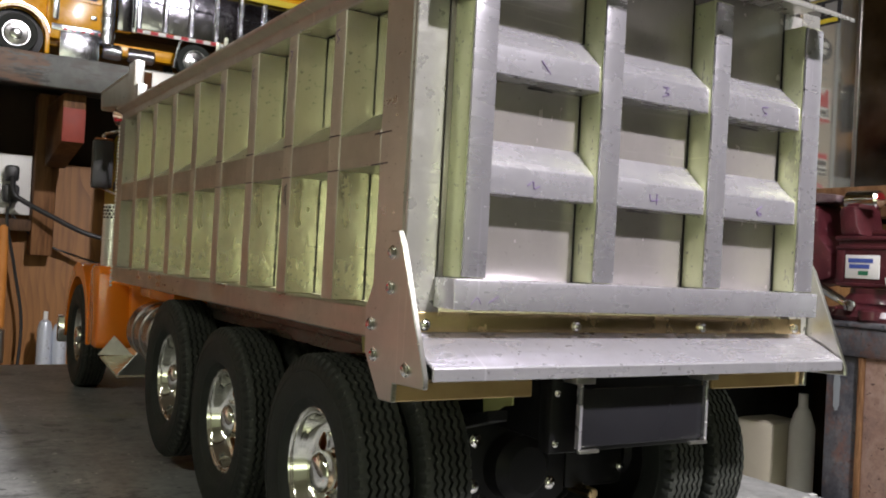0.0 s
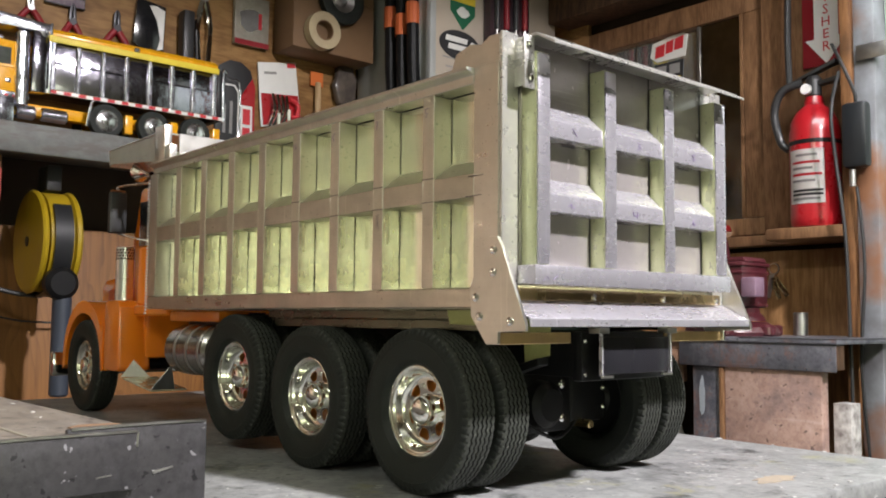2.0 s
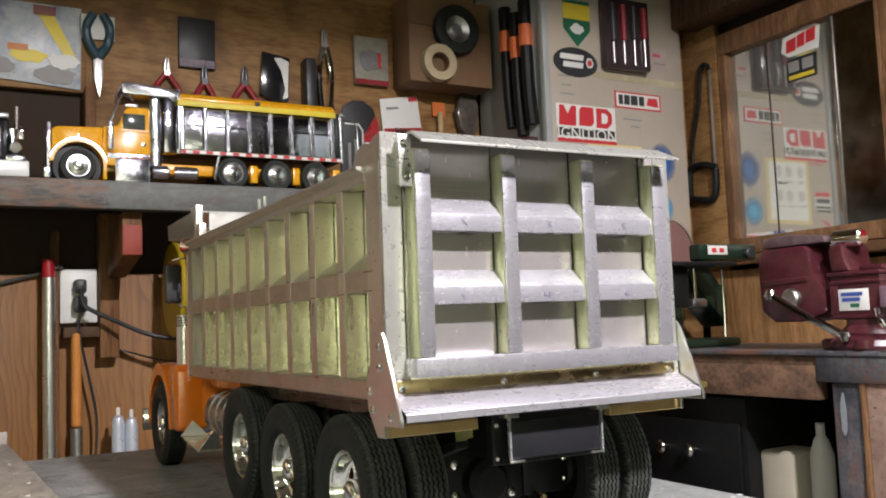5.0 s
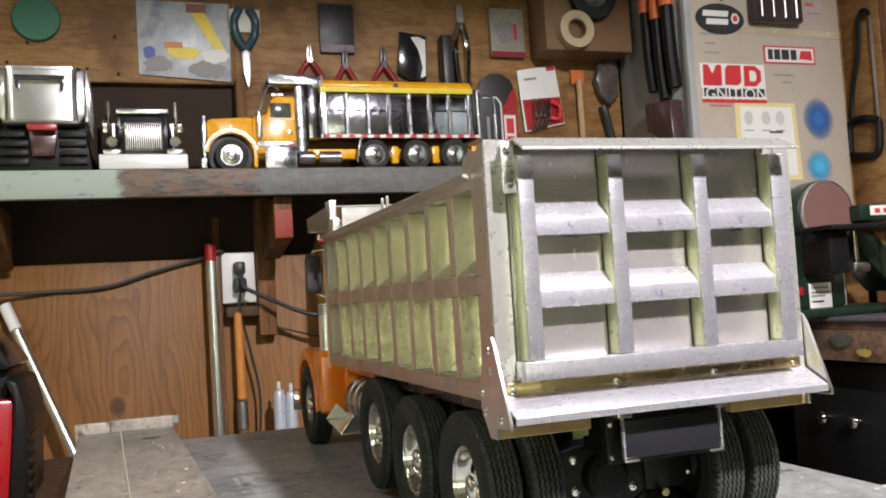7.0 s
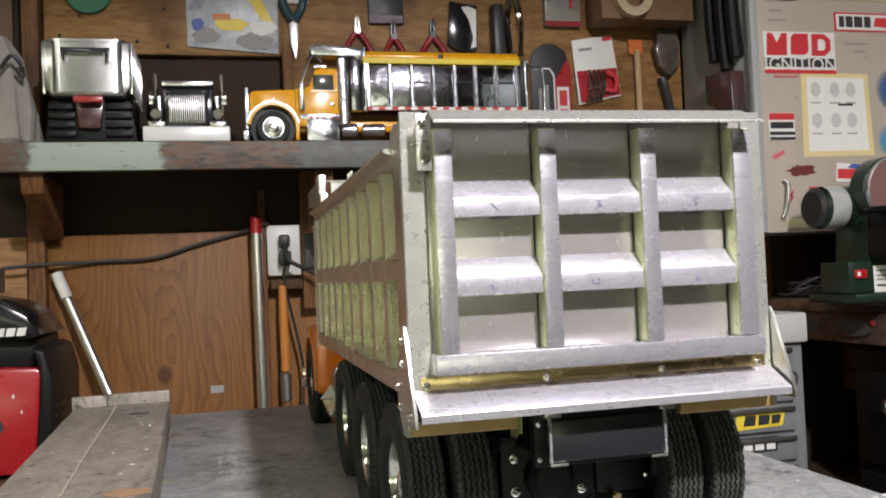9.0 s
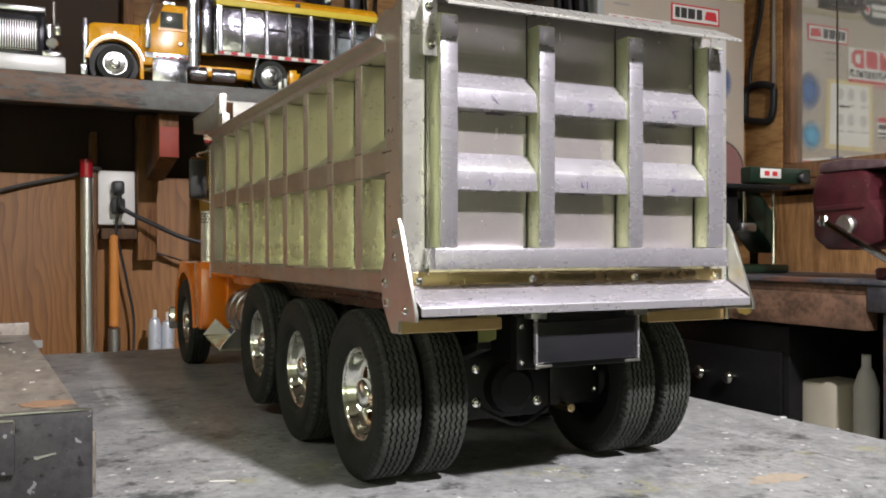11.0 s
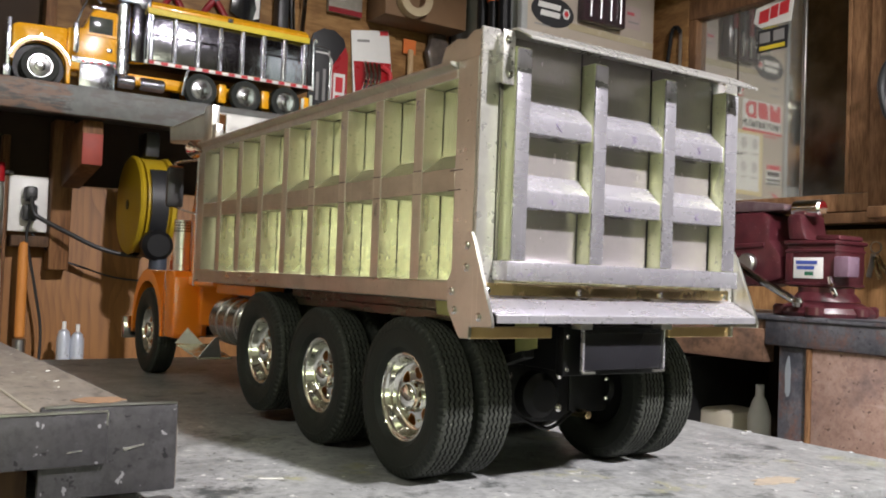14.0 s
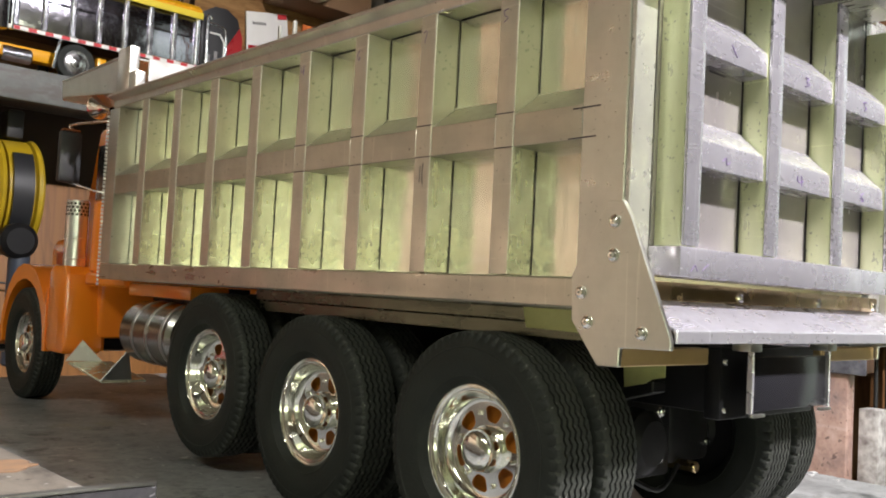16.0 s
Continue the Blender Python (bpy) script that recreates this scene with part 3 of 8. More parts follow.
def rod(at, axis, r, a, b, seg=20, bevel=0.0, bm=None, m=None):
    """A round bar from a to b along an axis, with its ends broken."""
    c = min(bevel, r * 0.9, (b - a) / 2)
    return lathe([(0, a), (r - c, a), (r, a + c), (r, b - c), (r - c, b), (0, b)] if c else [(0, a), (r, a), (r, b), (0, b)], at, axis, seg, bm, m)


def prism(points, axis, a, b, bevel=0.0, bm=None, m=None, segments=2):
    """A flat outline pushed from a to b. Outline in (y, z) for x, (x, z) for y, (x, y) for z."""
    own = bmesh.new()

    def at(p, h):
        return {"x": (h, p[0], p[1]), "y": (p[0], h, p[1]), "z": (p[0], p[1], h)}[axis]
    lo = [own.verts.new(at(p, a)) for p in points]
    hi = [own.verts.new(at(p, b)) for p in points]
    own.faces.new(lo)
    own.faces.new(hi[::-1])
    k = len(points)
    for i in range(k):
        own.faces.new((lo[i], lo[(i + 1) % k], hi[(i + 1) % k], hi[i]))
    bmesh.ops.recalc_face_normals(own, faces=own.faces)
    bevelled(own, bevel, segments)
    return merged(bm, own, m)


def tube(points, r, seg=8, bm=None, smooth=6, taper=None):
    """A bent bar through points, smoothed."""
    pts = [Vector(p) for p in points]
    if smooth and len(pts) > 2:
        fine = []
        for i in range(len(pts) - 1):
            p0, p1, p2, p3 = pts[max(i - 1, 0)], pts[i], pts[i + 1], pts[min(i + 2, len(pts) - 1)]
            for k in range(smooth):
                t = k / smooth
                fine.append(0.5 * (2 * p1 + (p2 - p0) * t + (2 * p0 - 5 * p1 + 4 * p2 - p3) * t * t + (3 * p1 - p0 - 3 * p2 + p3) * t ** 3))
        pts = fine + [pts[-1]]
    own = bmesh.new()
    rings, ref = [], Vector((0.3, 0.5, 0.81)).normalized()
    for i, p in enumerate(pts):
        d = (pts[min(i + 1, len(pts) - 1)] - pts[max(i - 1, 0)]).normalized()
        u = d.cross(ref)
        u = (u if u.length > 0.05 else d.cross(Vector((1, 0, 0)))).normalized()
        v = d.cross(u)
        rr = r if taper is None else r + (taper - r) * i / (len(pts) - 1)
        rings.append([own.verts.new(p + rr * (math.cos(2 * math.pi * k / seg) * u + math.sin(2 * math.pi * k / seg) * v)) for k in range(seg)])
    for a, b in zip(rings, rings[1:]):
        for k in range(seg):
            own.faces.new((a[k], a[(k + 1) % seg], b[(k + 1) % seg], b[k]))
    own.faces.new(rings[0][::-1])
    own.faces.new(rings[-1])
    return merged(bm, own)


def screw_head(at, axis, sign, r, bm=None):
    """A domed screw head with a washer ring and a cross slot stand-in."""
    s = sign
    return lathe([(0, 0), (r * 1.25, 0), (r * 1.25, s * r * 0.25), (r, s * r * 0.3), (r * 0.95, s * r * 0.65), (r * 0.6, s * r * 0.85), (r * 0.28, s * r * 0.86), (r * 0.2, s * r * 0.5), (0, s * r * 0.5)],
                 at, axis, 14, bm)


def lettering(text, at, size, mat, parent, name="lettering", rot=(90, 0, 0), depth=0.0004, spacing=1.0, align="CENTER", shear=0.0, squash=1.0):
    """Words in the built-in font, turned into a mesh part."""
    cu = bpy.data.curves.new("t", "FONT")
    cu.body, cu.size, cu.extrude, cu.align_x, cu.align_y, cu.space_character, cu.shear = text, size, depth, align, "CENTER", spacing, shear
    cu.resolution_u = 2
    ob = bpy.data.objects.new("t", cu)
    scene.collection.objects.link(ob)
    me = bpy.data.meshes.new_from_object(ob.evaluated_get(bpy.context.evaluated_depsgraph_get()))
    bpy.data.objects.remove(ob)
    bpy.data.curves.remove(cu)
    bm = bmesh.new()
    bm.from_mesh(me)
    bpy.data.meshes.remove(me)
    bmesh.ops.transform(bm, matrix=pose(*at, *rot) @ Matrix.Diagonal((squash, 1, 1, 1)), verts=bm.verts)
    return part(name, bm, mat, parent)


def blot(cx, cz, rx, rz, seed, n=22, rough=0.35):
    r = random.Random(seed)
    return [(cx + rx * (1 + rough * (r.random() - 0.5)) * math.cos(2 * math.pi * k / n), cz + rz * (1 + rough * (r.random() - 0.5)) * math.sin(2 * math.pi * k / n)) for k in range(n)]

# ---------------------------------------------------------------- the garage: floor, ceiling, walls
FLOOR, CEIL = -0.92, 1.62
WALL_Y, WALL_X = 1.90, 1.73
tagged(part("floor", box((-2.2, -2.6, FLOOR - 0.1), (2.2, 2.1, FLOOR)), CONCRETE), "stained grey concrete garage floor", "floor", kind="structure")
# unseen; lightened so that the sloping metal does not reflect black
tagged(part("ceiling", box((-2.2, -2.6, CEIL), (2.2, 2.1, CEIL + 0.05)), material("light_ceiling_board", (0.34, 0.31, 0.27), 0.8, 0, (0.27, 0.245, 0.21), 5, 0.5)), "unseen grey-brown board ceiling", "ceiling", kind="structure")
# dark backing: gaps between boards take their shade from its colour
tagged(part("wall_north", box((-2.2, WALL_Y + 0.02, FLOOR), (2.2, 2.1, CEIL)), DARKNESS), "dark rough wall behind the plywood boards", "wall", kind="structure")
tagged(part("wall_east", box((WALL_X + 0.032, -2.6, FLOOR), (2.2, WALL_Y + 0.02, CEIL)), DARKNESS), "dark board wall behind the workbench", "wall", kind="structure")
# unseen; pale so that rims and rib faces reflect it
tagged(part("wall_west", box((-2.3, -2.6, FLOOR), (-2.2, 2.1, CEIL)), PLASTER), "unseen wall kept pale grey-green for reflections", "wall", kind="structure")
# unseen; tinted as the bright green that the ribs reflect
tagged(part("wall_south", box((-2.2, -2.7, FLOOR), (2.2, -2.6, CEIL)), material("pale_green_wall", (0.64, 0.68, 0.52), 0.8, 0, (0.57, 0.61, 0.46), 5, 0.5)), "unseen wall tinted pale green for reflections", "wall", kind="structure")

# unseen beam, placed to keep the work light off the upper north wall
tagged(part("ceiling_beam", box((-2.2, -0.06, 1.200), (2.2, 0.02, CEIL), 0.004), DARK_WOOD), "unseen dark timber beam that shades the upper wall", "beam", kind="structure")

# boards on the north wall
# boards end at the shelf's shadow edge; the dark wall above paints that shade
tagged(part("wall_panel", box((-0.325, WALL_Y, FLOOR), (0.128, WALL_Y + 0.02, 0.272), 0.002), PLY), "varnished plywood panel with swirling grain", "wall panel", kind="structure")
tagged(part("wall_panel", box((0.145, WALL_Y + 0.002, FLOOR), (1.45, WALL_Y + 0.02, 0.272), 0.002), PLY), "varnished plywood panel with swirling grain", "wall panel", kind="structure")
tagged(part("wall_panel", box((-0.70, WALL_Y + 0.002, FLOOR), (-0.36, WALL_Y + 0.02, 0.272), 0.002), PLY_DARK), "brown plywood wall board", "wall panel", kind="structure")
# unseen board, added as a bright surface for the side panels to reflect
tagged(part("wall_panel", box((-2.2, WALL_Y + 0.002, FLOOR), (-0.705, WALL_Y + 0.02, 0.43), 0.002), CREAM_WALL), "unseen cream board added for reflections", "wall panel", kind="structure")
tagged(part("wall_panel", box((-0.312, WALL_Y - 0.004, 0.672), (0.20, WALL_Y + 0.02, CEIL - 0.01), 0.002), PLY_DARK), "tool board of brown plywood with nail holes", "wall panel", kind="structure")
tagged(part("wall_panel", box((0.20, WALL_Y - 0.002, 0.44), (1.215, WALL_Y + 0.02, CEIL - 0.01), 0.002), PLY_DARK), "tool board of brown plywood hung with pliers", "wall panel", kind="structure")
# board kept dark so that the upper side bays reflect less
tagged(part("wall_panel", box((-2.2, WALL_Y - 0.002, 0.44), (-0.375, WALL_Y + 0.02, CEIL - 0.01), 0.002), BROWN_BOARD), "brown wall board kept dark for reflections", "wall panel", kind="structure")
nail_holes = bmesh.new()
for hx, hz in ((-0.238, 0.755), (-0.12, 0.70), (-0.055, 0.69), (0.02, 0.735), (-0.2, 0.70), (-0.06, 0.775), (-0.28, 0.71)):
    rod((hx, WALL_Y - 0.0075, hz), "y", 0.004, 0, 0.003, 10, 0, nail_holes)
tagged(part("trim", nail_holes, DARKNESS), "dark nail heads in the plywood tool board", "nails", kind="structure")
for sx, sw, z0, z1 in ((-0.352, 0.034, FLOOR, CEIL), (0.130, 0.014, FLOOR, 0.36), (0.196, 0.022, 0.44, 0.68)):
    tagged(part("trim", box((sx, WALL_Y - 0.035, z0), (sx + sw, WALL_Y + 0.01, z1), 0.003), STUD), "dark brown wall stud of rough timber", "wall stud", kind="structure")
tagged(part("trim", box((0.222, WALL_Y - 0.05, 0.09), (0.262, WALL_Y, 0.40), 0.004), STUD), "dark brown wall stud of rough timber", "wall stud", kind="structure")

# east wall: boards under the cabinet, ledge, post, painted door edge
tagged(part("wall_panel", box((WALL_X - 0.015, 0.745, FLOOR), (WALL_X, 1.58, 0.245), 0.002), PLY_LIGHT), "brown plywood board behind the vise bench", "wall panel", kind="structure")
tagged(part("trim", box((WALL_X - 0.05, 0.902, 0.256), (WALL_X, 1.56, 0.28), 0.003), FRAME_WOOD), "narrow wooden ledge along the wall", "ledge", kind="structure")
tagged(part("trim", box((WALL_X - 0.16, 0.742, 0.256), (WALL_X, 0.90, 0.28), 0.003), FRAME_WOOD), "narrow wooden ledge along the wall", "ledge", kind="structure")
tagged(part("trim", box((WALL_X - 0.03, 0.745, 0.28), (WALL_X, 0.975, CEIL), 0.002), FRAME_WOOD), "brown timber board behind the fire extinguisher", "wall board", kind="structure")
POST_Y, DOOR_Y = 0.716, 0.672
tagged(part("trim", box((WALL_X - 0.15, POST_Y, FLOOR), (WALL_X, 0.740, CEIL), 0.004), STUD), "heavy stained timber door post", "post", kind="structure")
tagged(part("trim", box((WALL_X - 0.145, DOOR_Y, FLOOR), (WALL_X - 0.01, POST_Y, CEIL), 0.006), material("blue_grey_flaked_paint", (0.27, 0.29, 0.31), 0.5, 0, (0.12, 0.115, 0.12), 14, 0.6, 0.1, 100, third=(0.22, 0.10, 0.05))), "post edge with blue-grey flaking paint", "post", kind="structure")
door_1 = tagged(part("door_1", box((WALL_X - 0.10, -0.2, FLOOR), (WALL_X - 0.02, DOOR_Y, 1.2), 0.004), PALE_GREEN), "pale green painted garage door", "door", kind="structure")
tagged(part("door_handle", rod((WALL_X - 0.115, 0.56, 0.12), "x", 0.012, -0.03, 0.015, 16, 0.003), STEEL, door_1), "steel door knob")
tagged(part("hinge", box((WALL_X - 0.155, 0.64, 0.60), (WALL_X - 0.152, 0.705, 0.63), 0.001), STEEL, door_1), "grey steel strap hinge")

# ---------------------------------------------------------------- the bench the truck stands on
bench = thing("workbench", (0.2, 0.55, FLOOR), "grey painted steel workbench, scratched and paint-spotted", "workbench")
bm = prism([(-0.07, 0.163), (0.452, 0.163), (0.456, 0.60), (0.452, 0.935), (-0.07, 0.935)], "z", -0.012, 0.0, 0.0012)
part("bench_top", bm, BENCH, bench)
part("front_edge", box((-0.066, 0.166, -0.075), (0.448, 0.178, -0.0125), 0.002), DARK_WOOD, bench, "dark timber front edge under the top")
part("side_edge", box((0.436, 0.179, -0.075), (0.449, 0.93, -0.0125), 0.002), DARK_WOOD, bench, "dark timber side edge under the top")
part("apron_rail", box((-0.066, 0.915, -0.075), (0.435, 0.928, -0.0125), 0.002), DARK_WOOD, bench)
leg = part("leg", box((0.36, 0.185, FLOOR), (0.43, 0.255, -0.0125), 0.004), DARK_WOOD, bench)
for dx, dy in ((0, 0.655), (-0.42, 0), (-0.42, 0.655)):
    again(leg, bench, (dx, dy, 0))
chips = bmesh.new()
rng = random.Random(5)
for k in range(34):
    t = rng.random()
    x, y = (0.452 - rng.random() ** 2 * 0.012, 0.17 + t * 0.7) if k % 2 else (0.45 - t * 0.34, 0.1645 + rng.random() ** 2 * 0.006)
    s = 0.0008 + 0.002 * rng.random()
    prism([(x - s, y - s * 0.5), (x + s * rng.random(), y - s * 0.7), (x + s, y + s * 0.4), (x - s * 0.3, y + s * 0.8)], "z", 0.0001, 0.0005, 0, chips)
tagged(part("paint_chip", chips, material("bright_chipped_metal", (0.55, 0.55, 0.54), 0.4), bench), "bright bare-metal chips along the edges", kind="stuff")
for name, pts, mat in (("paint_spot", blot(0.325, 0.200, 0.017, 0.007, 301, 26, 0.7), material("tan_dried_glue", (0.40, 0.33, 0.24), 0.6, 0, (0.28, 0.25, 0.21), 220, 0.7)),
                       ("paint_spot", blot(0.0625, 0.2710, 0.0048, 0.0034, 302, 18, 0.5), material("orange_paint_spot", (0.62, 0.14, 0.05), 0.5))):
    part(name, prism(pts, "z", 0.0001, 0.0004), mat, bench)

# steel section lying on the bench
beam = thing("steel_beam", (-0.03, 0.5, 0), "heavy steel channel offcut with mill scale lying on the bench", "steel beam")


def skew(bm):
    for v in bm.verts:
        v.co.x -= 0.036 * (v.co.y - 0.275)
    return bm


part("web", skew(box((-0.0373, 0.2772, 0.0105), (0.0115, 0.757, 0.0385), 0.0012)), BEAM, beam)
part("flange", skew(box((-0.0760, 0.2772, 0.0250), (-0.0377, 0.757, 0.0383), 0.0012)), BEAM, beam)
part("cut_face", skew(box((-0.0455, 0.2737, 0.0108), (0.0098, 0.2768, 0.0484), 0.0009)), BEAM_END, beam, "saw-cut dark steel end standing above the deck")
part("cut_face", skew(box((-0.0900, 0.2706, 0.0245), (-0.0200, 0.2733, 0.0464), 0.0006)), BEAM_END, beam, "overlapping dark angle end")
part("weld", skew(tube([(-0.0375, 0.279, 0.0383), (-0.0378, 0.5, 0.0385), (-0.0375, 0.755, 0.0383)], 0.0007, 6, None, 3)), material("pale_weld_line", (0.42, 0.38, 0.31), 0.6), beam, "thin pale seam along the top")
part("worn_edge", skew(tube([(-0.088, 0.2708, 0.0463), (-0.05, 0.2706, 0.0465), (-0.0206, 0.2708, 0.0463)], 0.0007, 6, None, 3)), STEEL, beam, "bright worn front edge")
part("worn_edge", skew(tube([(-0.044, 0.2739, 0.0483), (-0.012, 0.2737, 0.0485), (0.0092, 0.2739, 0.0481)], 0.0007, 6, None, 3)), STEEL, beam, "bright worn front edge")
part("worn_edge", skew(tube([(-0.0201, 0.2708, 0.0460), (-0.0203, 0.2706, 0.0440), (-0.0204, 0.2707, 0.0405)], 0.0004, 6, None, 3)), STEEL, beam, "bright worn corner")
part("scratch", skew(prism([(-0.0125, 0.0290), (-0.0090, 0.0298), (-0.0045, 0.0308), (-0.0044, 0.0314), (-0.0095, 0.0306), (-0.0128, 0.0302)], "y", 0.2732, 0.2737)), STEEL, beam)
part("scratch", skew(prism([(-0.036, 0.0300), (-0.030, 0.0306), (-0.030, 0.0310), (-0.035, 0.0306)], "y", 0.2702, 0.2706)), STEEL, beam)
part("end_plate", skew(box((-0.0790, 0.7575, 0.0), (-0.0470, 0.7635, 0.0482), 0.001)), BEAM, beam, "raised steel end plate")
part("end_plate", skew(box((-0.0465, 0.7575, 0.0), (0.0118, 0.7635, 0.0490), 0.001)), BEAM, beam, "raised steel end plate")
part("rust_patch", skew(prism(blot(-0.0020, 0.3550, 0.0118, 0.0095, 91, 20, 0.3), "z", 0.0386, 0.0390)), material("orange_rust", (0.34, 0.20, 0.11), 0.7, 0, (0.22, 0.14, 0.09), 160, 0.7), beam, "orange rust spot")
part("dark_spot", skew(prism(blot(-0.0125, 0.680, 0.0090, 0.0060, 92, 16, 0.3), "z", 0.0386, 0.0389)), BEAM_END, beam)
for k in range(9):
    rr_ = random.Random(200 + k)
    x, y = ((0.0005, 0.4885), (-0.0055, 0.4365))[k] if k < 2 else (rr_.uniform(-0.02, 0.005), rr_.uniform(0.38, 0.72))
    s = 0.0018 if k < 2 else 0.0009
    part("bright_chip", skew(prism([(x, y), (x + 1.4 * s, y + 0.3 * s), (x + 1.6 * s, y + 0.9 * s), (x + 0.3 * s, y + 0.7 * s)], "z", 0.0386, 0.0389)), PAPER, beam)
part("inner_block", skew(box((-0.074, 0.30, 0.0), (-0.044, 0.70, 0.0248), 0.001)), DARK_WOOD, beam, "brown timber packing below the flange")
part("inner_block", skew(box((-0.030, 0.33, 0.0), (0.0085, 0.72, 0.0104), 0.001)), DARK_WOOD, beam, "dark timber packing below the web")
bolt = [(0.0068 * math.cos(math.pi * k / 3 + 0.35) + -0.0031, 0.0068 * math.sin(math.pi * k / 3 + 0.35) + 0.2520) for k in range(6)]
solid("hex_bolt", prism(bolt, "z", 0.0, 0.0130, 0.0012), STEEL, "worn steel hexagon bolt head on the bench", "bolt")
scrape = [(0.0672, 0.3205), (0.0715, 0.3190), (0.0762, 0.3172), (0.0790, 0.3150), (0.0768, 0.3162), (0.0722, 0.3177), (0.0675, 0.3196)]
part("paint_spot", prism(scrape, "z", 0.0001, 0.0005), PAPER, bench)
nut = lathe([(0, 0), (0.0085, 0), (0.0095, 0.001), (0.0095, 0.007), (0.0085, 0.008), (0.0045, 0.008), (0.0045, 0.003), (0, 0.003)], (-0.011, 0.229, 0.0), "z", 6)
solid("hex_nut", nut, STEEL, "steel hexagon nut lying on the bench", "nut")

# ---------------------------------------------------------------- the model dump truck
XC = 0.2235            # the truck's middle
SIDE, RIGHT = 0.131, 0.316


def flip(x):
    return 2 * XC - x


truck = thing("model_dump_truck", (XC, 0.5, 0.0), "large scale model dump truck with bare aluminium body and orange cab", "model truck")


def both(name, maker, mat, parent, label=""):
    """A part on the left side and its mirror image on the right."""
    a = part(name, maker(lambda x: x), mat, parent, label)
    bm = maker(flip)
    b = part(name, bm, mat, parent, label)
    return a, b


def span(f, a, b):
    return (min(f(a), f(b)), max(f(a), f(b)))


def fbox(f, x0, x1, y0, y1, z0, z1, bevel=0.0005, bm=None):
    a, b = span(f, x0, x1)
    return box((a, y0, z0), (b, y1, z1), bevel, bm, None, 1)


# dump body: floor, two sides with ribs and rails, front wall
body = part("dump_body", fbox(lambda x: x, 0.1445, 0.3025, 0.234, 0.629, 0.0945, 0.0975), ALU_SIDE, truck, "bare aluminium dump box with ribbed sides")
SKIN = 0.1432
for f in (lambda x: x, flip):
    part("side_panel", fbox(f, SKIN, SKIN + 0.0014, 0.2465, 0.629, 0.1055, 0.206, 0), ALU_SKIN, body, "sheet aluminium side panel")
    part("bottom_rail", fbox(f, SIDE, 0.1442, 0.2462, 0.634, 0.0952, 0.1050, 0.0006), ALU_RAIL, body)
    # top rail: upright band with an overhanging flange
    a = [(0.131, 0.2042), (0.131, 0.2085), (0.1265, 0.2105), (0.1265, 0.2122), (0.1318, 0.2122), (0.1458, 0.2128), (0.1458, 0.2042)]
    part("top_rail", prism([(f(p[0]), p[1]) for p in a], "y", 0.2465, 0.629, 0.0004, None, None, 1), ALU, body)
    part("rear_post", fbox(f, SIDE, 0.1449, 0.2290, 0.2462, 0.0965, 0.2125, 0.0004), ALU, body, "plain aluminium corner post")
    part("front_post", fbox(f, SIDE, 0.1449, 0.6195, 0.6345, 0.1052, 0.2040, 0.0004), ALU, body)
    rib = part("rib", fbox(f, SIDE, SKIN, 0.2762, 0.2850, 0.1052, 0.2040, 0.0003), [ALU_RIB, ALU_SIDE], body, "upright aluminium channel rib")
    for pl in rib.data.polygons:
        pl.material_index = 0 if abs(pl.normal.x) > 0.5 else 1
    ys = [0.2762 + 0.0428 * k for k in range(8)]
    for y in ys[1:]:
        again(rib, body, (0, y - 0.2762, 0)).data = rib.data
    for k in range(9):
        y0 = 0.2464 if k == 0 else ys[k - 1] + 0.0089
        y1 = ys[k] - 0.0001 if k < 8 else 0.6193
        pr = [(f(SIDE + 0.0002), 0.1490), (f(SIDE + 0.0002), 0.1602), (f(SKIN), 0.1690), (f(SKIN), 0.1490)]
        for z0, z1 in ((0.1054, 0.1488), (0.1695, 0.2038)):
            part("seam", fbox(f, SKIN - 0.0003, SKIN - 0.0001, y1 - 0.0003, y1 - 0.0001, z0, z1, 0), BLACK, body, "dark open seam")
        part("seam", fbox(f, SKIN - 0.0005, SKIN - 0.0001, y0 + 0.0008, y1 - 0.0008, 0.2038, 0.2041, 0), BLACK, body, "dark open seam")
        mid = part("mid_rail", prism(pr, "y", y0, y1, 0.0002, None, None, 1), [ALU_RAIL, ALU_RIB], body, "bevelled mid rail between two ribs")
        # sloping tops take the lighter sheet: light on them is put into colour
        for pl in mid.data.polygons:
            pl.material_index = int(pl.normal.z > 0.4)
part("front_wall", box((0.1447, 0.6295, 0.0945), (0.3023, 0.6325, 0.225), 0.0004), ALU_SIDE, body)
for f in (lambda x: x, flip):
    # darker sheet carries the shade below the box
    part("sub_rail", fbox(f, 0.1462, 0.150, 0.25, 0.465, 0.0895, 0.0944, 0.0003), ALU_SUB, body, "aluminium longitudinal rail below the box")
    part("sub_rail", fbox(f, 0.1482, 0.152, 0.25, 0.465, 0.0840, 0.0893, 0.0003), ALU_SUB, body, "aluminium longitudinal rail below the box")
part("masking_tape", prism([(0.248, 0.0868), (0.279, 0.0872), (0.281, 0.0943), (0.248, 0.0943)], "x", 0.1454, 0.1460), MASKING, body, "strip of yellow-green masking tape")
part("masking_tape", prism([(0.2510, 0.0944), (0.2520, 0.0712), (0.2575, 0.0700), (0.2620, 0.0672), (0.2695, 0.0660), (0.2720, 0.0944)], "x", 0.1912, 0.1917), MASKING, body, "torn strip of yellow-green masking tape")

